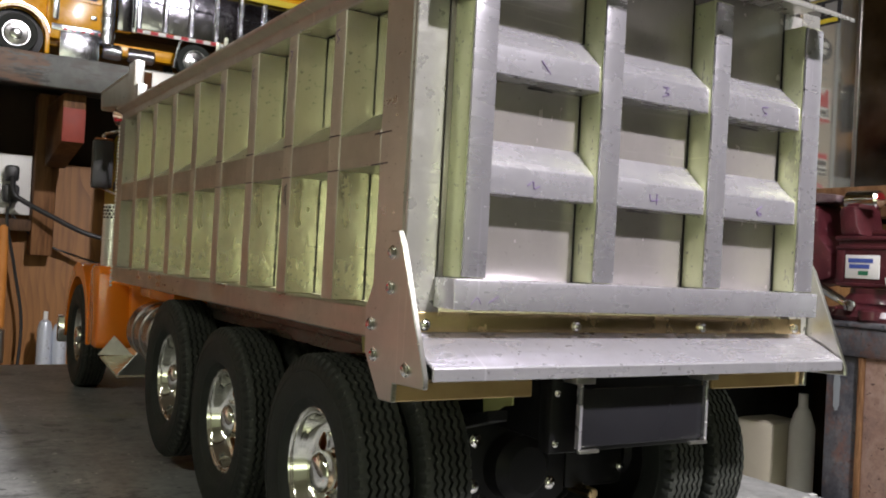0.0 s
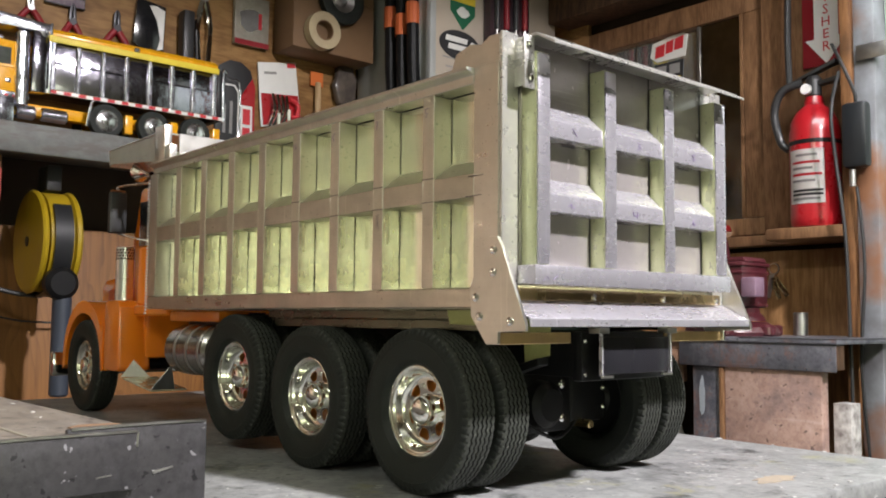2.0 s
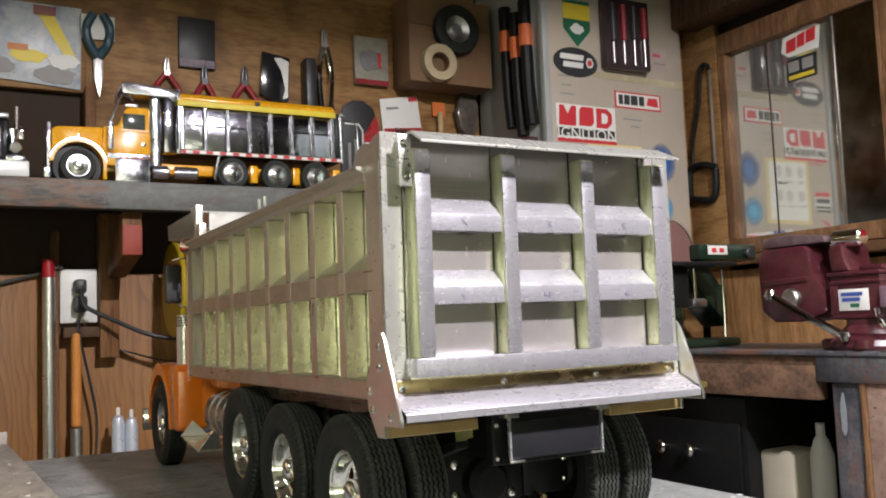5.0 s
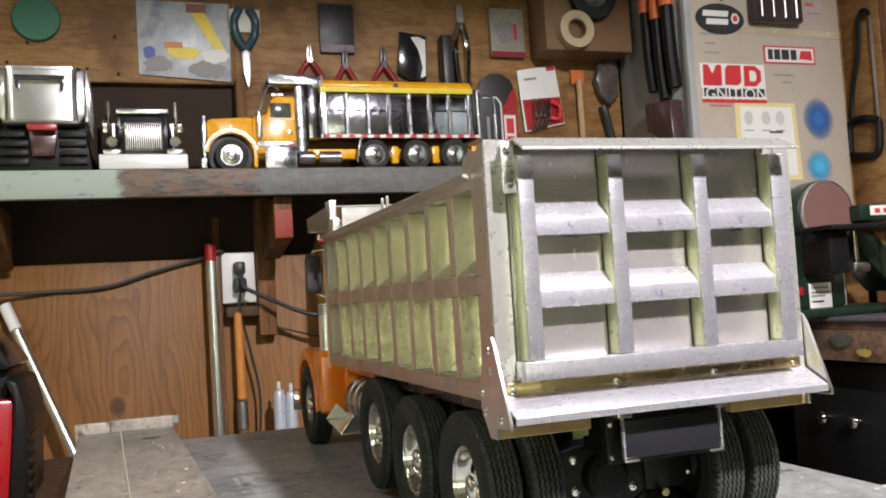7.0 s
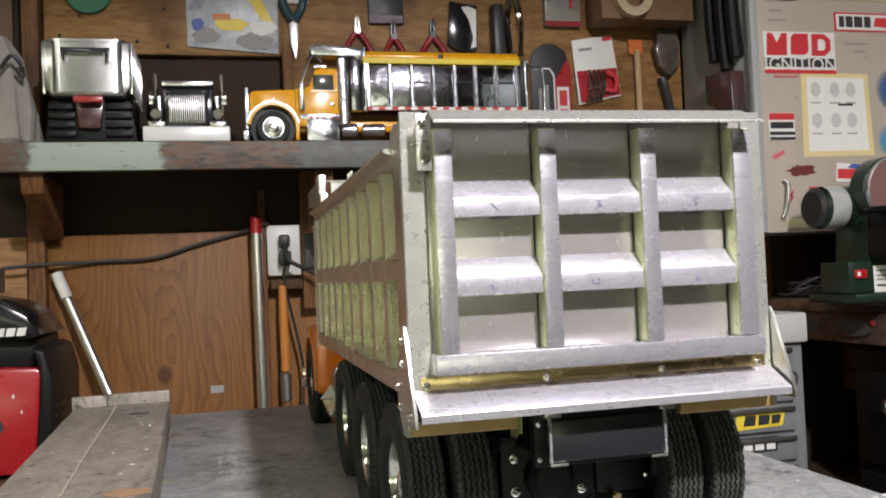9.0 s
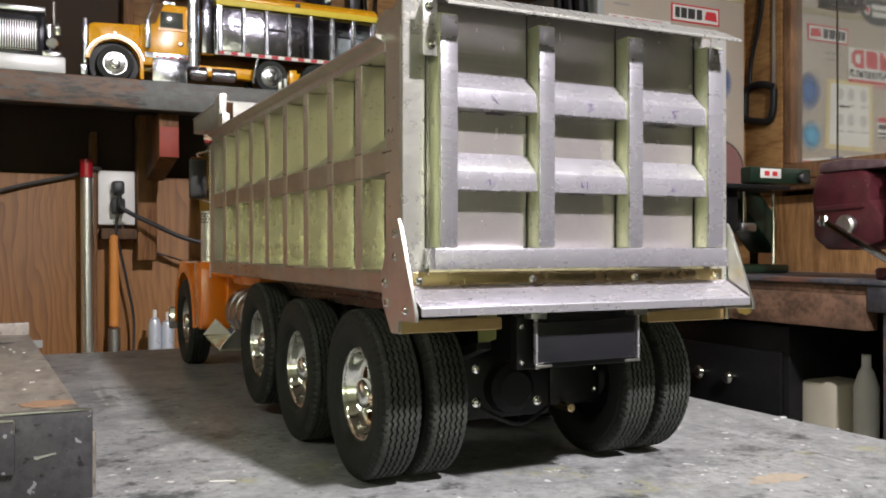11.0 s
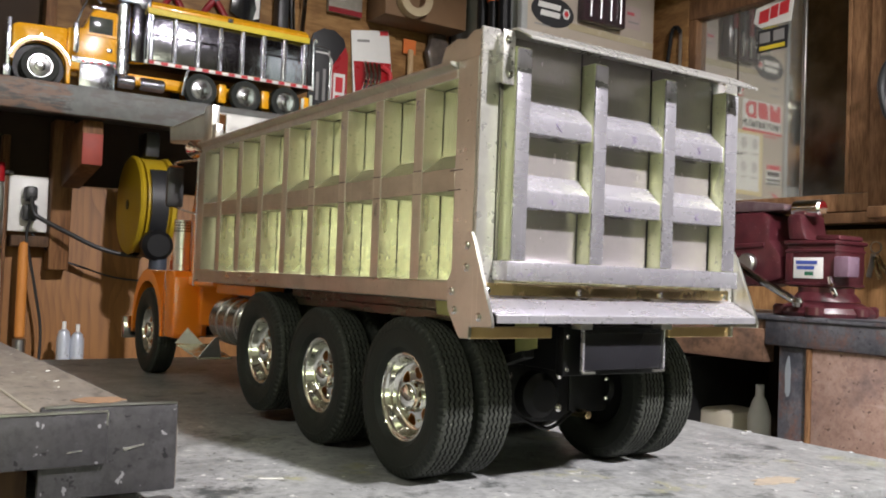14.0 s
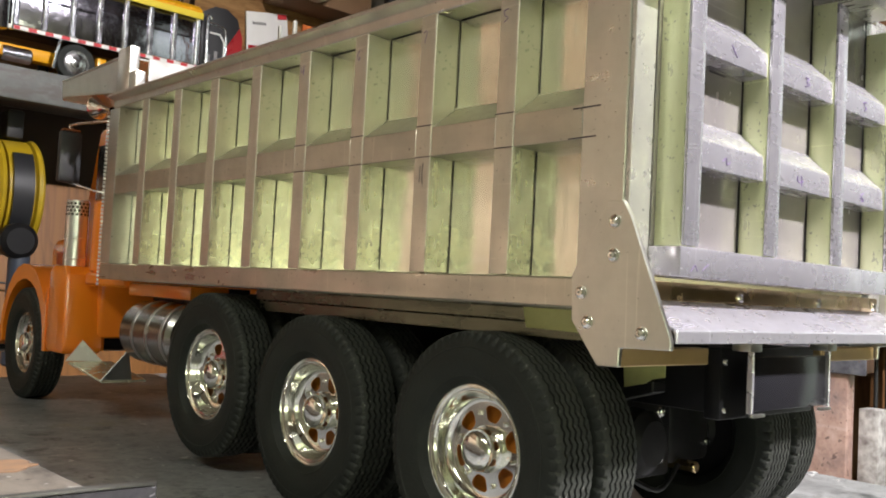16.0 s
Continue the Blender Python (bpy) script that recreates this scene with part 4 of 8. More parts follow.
# tarp hooks on the top rail, corner tabs
for f in (lambda x: x, flip):
    for dy in (0.0, 0.013):
        part("hook", tube([(f(0.1375), 0.430 + dy, 0.2125), (f(0.1375), 0.430 + dy, 0.2225), (f(0.1378), 0.4305 + dy, 0.2235)], 0.0011, 6, None, 2), ALU, body, "small bent wire hook")
    part("hook_base", fbox(f, 0.1355, 0.1395, 0.427, 0.447, 0.2126, 0.2136, 0.0003), ALU, body)
    part("corner_tab", prism([(0.2465, 0.2130), (0.2660, 0.2140), (0.2625, 0.2225), (0.2520, 0.2252), (0.2440, 0.2235), (0.2380, 0.2265), (0.2310, 0.2262), (0.2310, 0.2130)], "x", *span(f, 0.1335, 0.1352), 0.0002, None, None, 1), ALU, body, "hand-cut sheet tab at the rear corner")
    part("rear_flange", fbox(f, 0.1312, 0.1418, 0.2268, 0.2288, 0.098, 0.2262, 0.0003), ALU_DULL, body, "bright rear flange beside the tailgate")

# rear gusset plates with screws
OUT = [(0.2275, 0.1285), (0.2245, 0.1240), (0.2092, 0.0878), (0.2092, 0.0848), (0.2268, 0.0842), (0.2270, 0.0785), (0.2350, 0.0782), (0.2455, 0.0915), (0.2462, 0.1053), (0.2330, 0.1285)]
for f, sg in ((lambda x: x, -1), (flip, 1)):
    g = part("gusset_plate", prism(OUT, "x", *span(f, 0.1290, 0.1308), 0.0003, None, None, 1), ALU, body, "sheet aluminium gusset plate with screws")
    for y, z in ((0.2300, 0.1220), (0.2302, 0.1117), (0.2418, 0.1002), (0.2390, 0.0912), (0.2190, 0.0890)):
        part("screw", screw_head((f(0.1290), y, z), "x", sg, 0.0017), CHROME, body, "domed cross-head screw")
    part("foot_flange", fbox(f, 0.1310, 0.1815, 0.2285, 0.2340, 0.0783, 0.0838, 0.0004), BRASS_DULL, body, "short tarnished brass angle under the apron")

# tailgate
GP = 0.2266            # face of the gate sheet
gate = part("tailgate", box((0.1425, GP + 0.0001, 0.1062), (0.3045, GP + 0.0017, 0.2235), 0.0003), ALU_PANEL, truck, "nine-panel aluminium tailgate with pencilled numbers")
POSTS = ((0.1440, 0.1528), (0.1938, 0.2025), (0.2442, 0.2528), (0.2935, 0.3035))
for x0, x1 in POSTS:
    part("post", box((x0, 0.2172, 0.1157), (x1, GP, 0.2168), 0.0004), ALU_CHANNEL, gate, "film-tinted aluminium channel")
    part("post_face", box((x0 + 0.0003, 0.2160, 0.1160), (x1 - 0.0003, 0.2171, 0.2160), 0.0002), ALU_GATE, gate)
part("lower_rail", box((0.1412, 0.2150, 0.1064), (0.3056, GP, 0.1155), 0.0005), ALU_GATE, gate)
for z in (0.0, -0.0357):
    for (a, b), (c, d) in zip(POSTS, POSTS[1:]):
        pr = [(GP, 0.1940 + z), (0.2178, 0.1853 + z), (0.2175, 0.1768 + z), (GP, 0.1768 + z)]
        part("crossbar", prism(pr, "x", b + 0.0001, c - 0.0001, 0.0003, None, None, 1), ALU_GATE, gate, "bevelled aluminium crossbar")
for x0, x1 in POSTS[1:]:
    for z0, z1 in ((0.1157, 0.1414), (0.1580, 0.1771), (0.1937, 0.2230)):
        part("seam", box((x0 - 0.0005, GP - 0.0004, z0), (x0 - 0.0001, GP, z1)), BLACK, gate, "dark open seam")
VIS0, VIS1 = 0.1420, 0.2990
visor = prism([(0.2300, 0.2235), (0.2300, 0.2248), (0.2150, 0.2248), (0.2032, 0.2182), (0.2032, 0.2168), (0.2150, 0.2234)], "x", VIS0, VIS1, 0.0003, None, None, 1)
for v in visor.verts:                       # its ends are cut askew
    if v.co.y < 0.21:
        v.co.x = v.co.x - 0.0005 if v.co.x < 0.2 else v.co.x + 0.0045
part("visor", visor, ALU_DULL, gate, "bent aluminium rain lip along the top")
part("hinge_plate", box((0.1368, 0.2178, 0.1980), (0.1437, 0.2188, 0.2236), 0.0003), ALU_DULL, gate, "small riveted hinge plate")
part("hinge_web", box((0.1393, 0.2189, 0.2000), (0.1405, 0.2286, 0.2230), 0.0002), ALU_DULL, gate)
for x, z in ((0.1395, 0.2190), (0.1407, 0.2030)):
    part("screw", screw_head((x, 0.2177, z), "y", -1, 0.0016), CHROME, gate, "domed cross-head screw")
# pencilled workshop numbers and setting-out marks


def strokes(name, lines, mat, parent, place, r=0.00035):
    bm = bmesh.new()
    for ln in lines:
        tube([place(u, v) for u, v in ln], r, 5, bm, 4)
    return part(name, bm, mat, parent)


DIGITS = {"1": [[(0, 1), (0.35, 0.5), (0.7, 0)]], "2": [[(0, 0.4), (0.4, 0.8), (0.5, 0.2), (0.9, 0.5)]], "3": [[(0.1, 0.9), (0.6, 0.9), (0.3, 0.5), (0.7, 0.3), (0.1, 0.0)]],
          "4": [[(0, 0.9), (0.1, 0.3), (0.8, 0.5)], [(0.6, 1), (0.6, 0)]], "5": [[(0.7, 1), (0.1, 0.9), (0.2, 0.5), (0.6, 0.3), (0.1, 0)]], "6": [[(0.6, 1), (0.1, 0.5), (0.3, 0), (0.6, 0.2), (0.2, 0.4)]],
          "7": [[(0, 0.9), (0.6, 1), (0.2, 0)]], "8": [[(0.5, 0.5), (0.1, 0.9), (0.7, 0.9), (0.2, 0.1), (0.7, 0.1), (0.4, 0.5)]]}
for (x, z), dgt in zip(((0.170, 0.1795), (0.221, 0.1795), (0.2715, 0.1795), (0.167, 0.1430), (0.218, 0.1430), (0.271, 0.1430)), "135246"):
    strokes("pencil_number", DIGITS[dgt], INK, gate, lambda u, v, x=x, z=z: (x + 0.0052 * u, 0.21745, z + 0.0036 * v), 0.00016)
strokes("pencil_mark", [[(0, 0), (0.3, 0.6), (0.5, 0.1)], [(0.9, 0.2), (1.4, 0.8)]], INK, gate, lambda u, v: (0.147 + 0.007 * u, 0.21495, 0.108 + 0.0035 * v), 0.00014)
for x in (0.1945, 0.2020, 0.2445, 0.2515, 0.2040):
    strokes("setting_out_line", [[(0, 0), (0, 1)]], INK_BLACK, gate, lambda u, v, x=x: (x, 0.2145, 0.2215 - 0.0012 * v) if v else (x, 0.2105, 0.2208), 0.00022)
for x, z in ((0.172, 0.1762), (0.2715, 0.1762), (0.2165, 0.1408)):
    strokes("setting_out_line", [[(0, 0), (0.6, 0.06), (1.2, 0)]], INK_BLACK, gate, lambda u, v, x=x, z=z: (x + 0.008 * u, GP - 0.0001, z + 0.002 * v), 0.0003)
for y, z in ((0.2440, 0.1588), (0.2455, 0.1492)):
    strokes("setting_out_line", [[(0, 0), (1, 0.05)]], INK_BLACK, body, lambda u, v, y=y, z=z: (SIDE - 0.0001, y - 0.011 * u + 0.006, z + 0.002 * v), 0.00025)
for k in range(4):
    y = 0.2762 + 0.0428 * k
    for z in (0.1610, 0.1490):
        strokes("setting_out_line", [[(0, 0), (1, 0.02)]], INK_BLACK, body, lambda u, v, y=y, z=z: (SIDE - 0.0001, y + 0.0088 * u, z + 0.0008 * v), 0.0002)
for k, dgt in enumerate("5764"):
    y = 0.2835 + 0.0428 * k
    strokes("pencil_number", DIGITS[dgt], INK, body, lambda u, v, y=y: (SIDE - 0.00002, y - 0.0036 * u, 0.1935 + 0.0045 * v), 0.00016)
strokes("pencil_mark", [[(0, 0), (0.2, 0.5), (0, 1)], [(0.7, 0.1), (0.6, 0.9)]], INK_BLACK, body, lambda u, v: (SIDE - 0.0001, 0.3225 + 0.0028 * u, 0.1385 + 0.008 * v), 0.00014)

# bar and spreader apron below the gate
part("hinge_bar", box((0.1360, 0.2262, 0.0990), (0.3120, 0.2285, 0.1050), 0.0004), BRASS, gate, "tarnished brass bar with screws")
for x in (0.1385, 0.1962, 0.2555, 0.3075):
    part("screw", screw_head((x, 0.2262, 0.1012), "y", -1, 0.0015), CHROME, gate, "domed cross-head screw")
part("apron", prism([(0.2285, 0.0992), (0.2280, 0.0998), (0.2092, 0.0906), (0.2092, 0.0868), (0.2102, 0.0868), (0.2104, 0.0898)], "x", 0.1322, 0.3148, 0.0003, None, None, 1), ALU_APRON, body, "sloping aluminium spreader apron")

# smoked plate in a bright bracket under the apron
plate = part("plate", box((0.1950, 0.2203, 0.0625), (0.2515, 0.2218, 0.0815), 0.0006), material("smoked_acrylic", (0.014, 0.014, 0.017), 0.18, 0, (0.024, 0.024, 0.028), 30, 0.4), truck, "dark smoked acrylic plate in a bright bracket")
for x, s in ((0.1938, 1), (0.2516, -1)):
    part("bracket", prism([(x, 0.0622), (x + 0.0012, 0.0622), (x + 0.0012, 0.0832), (x, 0.0832)], "y", 0.2190, 0.2212, 0.0002, None, None, 1), ALU_GATE, plate, "bright aluminium bracket")
    part("bracket_foot", box((min(x, x + s * 0.0075) + 0.0002, 0.2185, 0.0610), (max(x, x + s * 0.0075) + 0.001, 0.2202, 0.0621), 0.0002), ALU, plate)
    part("bracket_top", box((x - 0.002, 0.2190, 0.0832), (x + 0.006, 0.2260, 0.0862), 0.0003), ALU, plate)

# chassis
chassis = part("chassis_rail", box((0.1985, 0.236, 0.0600), (0.2050, 0.875, 0.0840), 0.0006), BLACK, truck, "black chassis rail")
part("chassis_rail", box((0.2420, 0.236, 0.0600), (0.2485, 0.875, 0.0840), 0.0006), BLACK, truck, "black chassis rail")
part("rear_crossmember", box((0.1895, 0.2285, 0.0590), (0.2590, 0.2350, 0.0840), 0.001), BLACK, truck)
for x, z in ((0.1918, 0.0625), (0.1918, 0.079), (0.2565, 0.0625)):
    part("screw", screw_head((x, 0.2284, z), "y", -1, 0.0010), CHROME, truck, "small bright screw in the black chassis")


def axle(y, z):
    a = part("axle", rod((0, y, z), "x", 0.0075, 0.150, 0.297, 20, 0.001), BLACK, truck, "black axle tube")
    part("differential", lathe([(0, -0.0235), (0.0090, -0.0230), (0.0128, -0.0195), (0.0136, -0.0120), (0.0136, 0.008), (0.011, 0.0105), (0, 0.011)], (0.2140, y, z), "y", 28), BLACK, a, "black differential housing")
    part("carrier_plate", box((0.1885, y - 0.0125, z - 0.0165), (0.2415, y - 0.0045, z + 0.0175), 0.002), BLACK, a, "black carrier plate with bright screws")
    part("hub_carrier", box((0.2420, y - 0.0115, z - 0.0130), (0.2740, y + 0.006, z + 0.0150), 0.003), BLACK, a)
    part("hub_carrier", box((0.1740, y - 0.0115, z - 0.0130), (0.1880, y + 0.006, z + 0.0150), 0.003), BLACK, a)
    for x, dz in ((0.1960, -0.0070), (0.1960, 0.0105), (0.2330, -0.0085), (0.2330, 0.0105)):
        part("screw", screw_head((x, y - 0.0125, z + dz), "y", -1, 0.0021), CHROME, a, "bright cap screw")
    for dz in (-0.0050, 0.0065):
        part("screw", screw_head((0.2715, y - 0.0115, z + dz), "y", -1, 0.0017), CHROME, a, "bright cap screw")
    for x in (0.183, 0.264):
        part("leaf_spring", prism([(y - 0.045, z + 0.024), (y, z + 0.011), (y + 0.045, z + 0.024), (y + 0.045, z + 0.028), (y, z + 0.016), (y - 0.045, z + 0.028)], "x", x - 0.004, x + 0.004, 0.0004, None, None, 1), BLACK, a)
    part("track_rod", tube([(0.194, y - 0.020, z - 0.0085), (0.2140, y - 0.0250, z - 0.0175), (0.236, y - 0.020, z - 0.0105)], 0.0011, 8, None, 5), BLACK, a)
    return a


for y, z in ((0.2935, 0.0425), (0.3965, 0.0425), (0.4920, 0.0490)):
    axle(y, z)
part("drive_shaft", rod((XC, 0, 0.046), "y", 0.006, 0.31, 0.62, 16, 0.001), BLACK, truck)
part("gear_box", box((0.206, 0.52, 0.035), (0.241, 0.63, 0.082), 0.003), BLACK, truck)
part("brass_stub", rod((0.2505, 0, 0.0295), "y", 0.0024, 0.2735, 0.2880, 12, 0.0005), BRASS, truck)

# wheels: tyre with a grooved tread, dished chrome rim, hub and nuts
R_TYRE = 0.0425


def tyre_mesh(width):
    """A tyre round the x axis at the origin: rounded shoulders, ribs and wavy grooves."""
    w = width / 2
    seg, own = 256, bmesh.new()
    prof = [(0.0225, -w * 0.52), (0.0236, -w * 0.66), (0.0252, -w * 0.82), (0.0262, -w * 0.88), (0.0264, -w * 0.90), (0.0268, -w * 0.90), (0.0270, -w * 0.91), (0.0300, -w * 0.975), (0.0330, -w),
            (0.0360, -w * 0.995), (0.0362, -w * 1.01), (0.0366, -w * 1.01), (0.0368, -w * 0.985), (0.0390, -w * 0.955), (0.0407, -w * 0.905), (0.0417, -w * 0.84)]
    grooves = (-0.54, -0.27, 0.0, 0.27, 0.54)
    tread = [(0.0423, -w * 0.74)]
    for g in grooves:
        tread += [(0.0425, w * (g - 0.050)), (0.0408, w * (g - 0.036)), (0.0408, w * (g + 0.036)), (0.0425, w * (g + 0.050))]
    tread += [(0.0423, w * 0.74)]
    full = prof + tread + [(r, -h) for r, h in prof[::-1]]
    rings = []
    for i, (r, h) in enumerate(full):
        ring = []
        for k in range(seg):
            a = 2 * math.pi * k / seg
            hh, rr = h, r
            if r > 0.0405 and abs(h) < w * 0.7:
                hh = h + w * 0.046 * (1, 0.35, -1, -0.35)[k % 4]
            if w * 0.83 < abs(h) < w * 0.91 and r > 0.04 and k % 4 < 1:
                rr = r - 0.0014
            ring.append(own.verts.new((hh, rr * math.cos(a), rr * math.sin(a))))
        rings.append(ring)
    for i, (a, b) in enumerate(zip(rings, rings[1:])):
        for k in range(seg):
            # groove floors and sidewalls keep the darker rubber
            own.faces.new((a[k], a[(k + 1) % seg], b[(k + 1) % seg], b[k])).material_index = 1 if min(full[i][0], full[i + 1][0]) > 0.0412 else 0
    return own


RIM_CHROME = material("hand_polished_rim", (0.95, 0.95, 0.88), 0.11, 1.0, (0.88, 0.88, 0.81), 60, 0.3, rough_var=0.04)


def rim_mesh(sign, dish):
    """A dished wheel that faces sign * x; dish is how deep the centre lies."""
    s, seg = sign, 96
    p = [(0.0236, -s * 0.004), (0.0238, s * 0.0), (0.0236, s * 0.0010), (0.0231, s * 0.0012), (0.0228, s * 0.0004), (0.0225, s * 0.0003), (0.0222, s * 0.0008), (0.0218, s * 0.0006), (0.0216, -s * 0.0002), (0.0212, -s * 0.0003), (0.0209, s * 0.0002), (0.0205, -s * 0.0004), (0.0202, -s * 0.0014), (0.0199, -s * 0.0022),
         (0.0194, -s * dish * 0.55), (0.0185, -s * dish * 0.9), (0.0176, -s * dish), (0.0168, -s * dish * 1.02)]
    own = lathe(p, (0, 0, 0), "x", seg)
    # flat face with six rounded hand holes
    o = -s * dish * 1.02

    def loop(pts, x=o):
        vs = [own.verts.new((x, *q_)) for q_ in pts]
        return [own.edges.new((vs[i], vs[(i + 1) % len(vs)])) for i in range(len(vs))], vs

    edges = loop([(0.0168 * math.cos(2 * math.pi * k / 96), 0.0168 * math.sin(2 * math.pi * k / 96)) for k in range(96)])[0]
    for j in range(6):
        mid, hole = 2 * math.pi * (j + 0.5) / 6, []
        for k in range(20):
            a = 2 * math.pi * k / 20
            c, d = math.copysign(abs(math.cos(a)) ** 0.6, math.cos(a)), math.copysign(abs(math.sin(a)) ** 0.6, math.sin(a))
            rad = 0.0128 + 0.0029 * c
            ang = mid + (0.27 + 0.04 * c) * d
            hole.append((rad * math.cos(ang), rad * math.sin(ang)))
        es, front = loop(hole)
        edges += es
        back = [own.verts.new((o - s * 0.0009, v.co.y, v.co.z)) for v in front]
        for i in range(20):
            own.faces.new((front[i], front[(i + 1) % 20], back[(i + 1) % 20], back[i]))
    bmesh.ops.triangle_fill(own, use_beauty=True, use_dissolve=False, edges=edges)
    return own


def hub_mesh(sign, dish):
    s, o = sign, -sign * dish * 1.02 + sign * 0.0002
    own = lathe([(0.0084, o - s * 0.0002), (0.0084, o + s * 0.0006), (0.0078, o + s * 0.0010), (0.0076, o + s * 0.0045), (0.0071, o + s * 0.0058), (0.0056, o + s * 0.0068), (0.0032, o + s * 0.0073), (0, o + s * 0.0074)], (0, 0, 0), "x", 48)
    for k in range(6):
        c, sn = math.cos(2 * math.pi * k / 6), math.sin(2 * math.pi * k / 6)
        lathe([(0.0009, o - s * 0.0004), (0.0009, o + s * 0.0008), (0.0006, o + s * 0.0012), (0, o + s * 0.0012)], (0, 0.0132 * c, 0.0132 * sn), "x", 8, own)
    return own


TYRE_MESH = mesh_of("tyre", tyre_mesh(0.0214), (RUBBER, TREAD), 25)
DRUM_MESH = mesh_of("drum", lathe([(0.0222, -0.001), (0.0222, 0.0052), (0.019, 0.0052), (0, 0.0050)], (0, 0, 0), "x", 32), material("bright_orange_drum", (0.60, 0.20, 0.02), 0.45))
INNER_MESH = mesh_of("inner_hub", lathe([(0, -0.004), (0.010, -0.0045), (0.012, -0.002), (0.0236, -0.001), (0.0236, 0.001), (0.012, 0.002), (0.010, 0.0045), (0, 0.004)], (0, 0, 0), "x", 32), BLACK)
RIMS = {(s, d): (mesh_of("rim", rim_mesh(s, d), RIM_CHROME, 40), mesh_of("hub", hub_mesh(s, d), RIM_CHROME, 40)) for s in (-1, 1) for d in (0.0065, 0.003)}


def wheel(x, y, z, sign, dish=0.0065, rim=True, turn=0.0):
    t = new("tyre", TYRE_MESH)
    t.parent, t.location, t.rotation_euler = truck, Vector((x, y, z)) - ORIGIN[truck], (turn, 0, 0)
    tagged(t, "black rubber tyre with wavy tread ribs")
    if not rim:
        o = new("inner_hub", INNER_MESH)
        o.parent = t
        tagged(o, "black inner wheel disc")
    if rim:
        for me, lab in zip(RIMS[(sign, dish)], ("polished chrome wheel rim with hand holes", "chrome hub with wheel nuts")):
            o = new(me.name, me)
            o.parent, o.location, o.rotation_euler = t, (sign * 0.0058, 0, 0), (0.2, 0, 0)
            tagged(o, lab)
        o = new("drum", DRUM_MESH)
        o.parent = t
        o.rotation_euler = (0, 0, math.pi if sign > 0 else 0)
        o.location = (0, 0, 0)
        tagged(o, "orange painted inner wheel")
    return t


for i, (y, z) in enumerate(((0.2935, R_TYRE), (0.3965, R_TYRE), (0.4920, 0.0490))):
    for x, s in ((0.1425, -1), (flip(0.1425), 1)):
        wheel(x, y, z, s, turn=0.3 * i)
        wheel(x - s * 0.0245, y, z, -s, rim=False, turn=0.2 + 0.3 * i)
for x, s in ((0.1425, -1), (flip(0.1425), 1)):
    wheel(x - s * 0.0042, 0.7950, R_TYRE, s, 0.003, turn=0.1)
part("axle", rod((0, 0.795, R_TYRE), "x", 0.006, 0.150, 0.297, 16, 0.001), BLACK, truck, "black axle tube")

# cab: hood, fenders, cab shell, tank, steps, stack, mirror
cab = part("cab", prism([(0.634, 0.0990), (0.700, 0.0990), (0.703, 0.052), (0.745, 0.052), (0.748, 0.118), (0.742, 0.150), (0.724, 0.205), (0.640, 0.207), (0.634, 0.200)], "x", 0.1590, 0.2880, 0.004), ORANGE, truck, "glossy orange truck cab")
part("hood", prism([(0.746, 0.070), (0.868, 0.072), (0.870, 0.118), (0.862, 0.126), (0.748, 0.134)], "x", 0.1790, 0.2680, 0.005), ORANGE, truck, "glossy orange hood")
part("side_window", box((0.1582, 0.660, 0.152), (0.1588, 0.722, 0.192), 0.0002), material("dark_cab_glass", (0.02, 0.022, 0.024), 0.06), cab)
part("side_window", box((0.2882, 0.660, 0.152), (0.2888, 0.722, 0.192), 0.0002), MATS["dark_cab_glass"], cab)
part("rear_window", box((0.180, 0.6334, 0.150), (0.267, 0.6339, 0.190), 0.0002), MATS["dark_cab_glass"], cab)
part("grille", box((0.186, 0.8702, 0.062), (0.261, 0.8745, 0.122), 0.002), CHROME, truck, "chrome radiator grille")
part("front_bumper", box((0.135, 0.876, 0.028), (0.312, 0.884, 0.052), 0.002), CHROME, truck, "chrome front bumper")


def fender(f):
    pts = []
    for k in range(0, 13):
        a = radians(-8 + k * 13.2)
        pts.append((0.795 + 0.0545 * math.cos(a), 0.0450 + 0.0585 * math.sin(a)))
    outer = pts + [(0.744, 0.0860), (0.7415, 0.0400)]
    inner = [(0.746, 0.0400)]
    for k in range(12, -1, -1):
        a = radians(-4 + k * 14.2)
        inner.append((0.795 + 0.0478 * math.cos(a), 0.0440 + 0.0478 * math.sin(a)))
    own = bmesh.new()
    a, b = span(f, 0.1362, 0.1800)
    # outline as a closed band
    lo, hi = [], []
    loop = outer + inner
    lo = [own.verts.new((a, *p)) for p in loop]
    hi = [own.verts.new((b, *p)) for p in loop]
    own.faces.new(lo)
    own.faces.new(hi[::-1])
    for i in range(len(loop)):
        j = (i + 1) % len(loop)
        own.faces.new((lo[i], lo[j], hi[j], hi[i]))
    bmesh.ops.triangulate(own, faces=[fc for fc in own.faces if len(fc.verts) > 4])
    return own


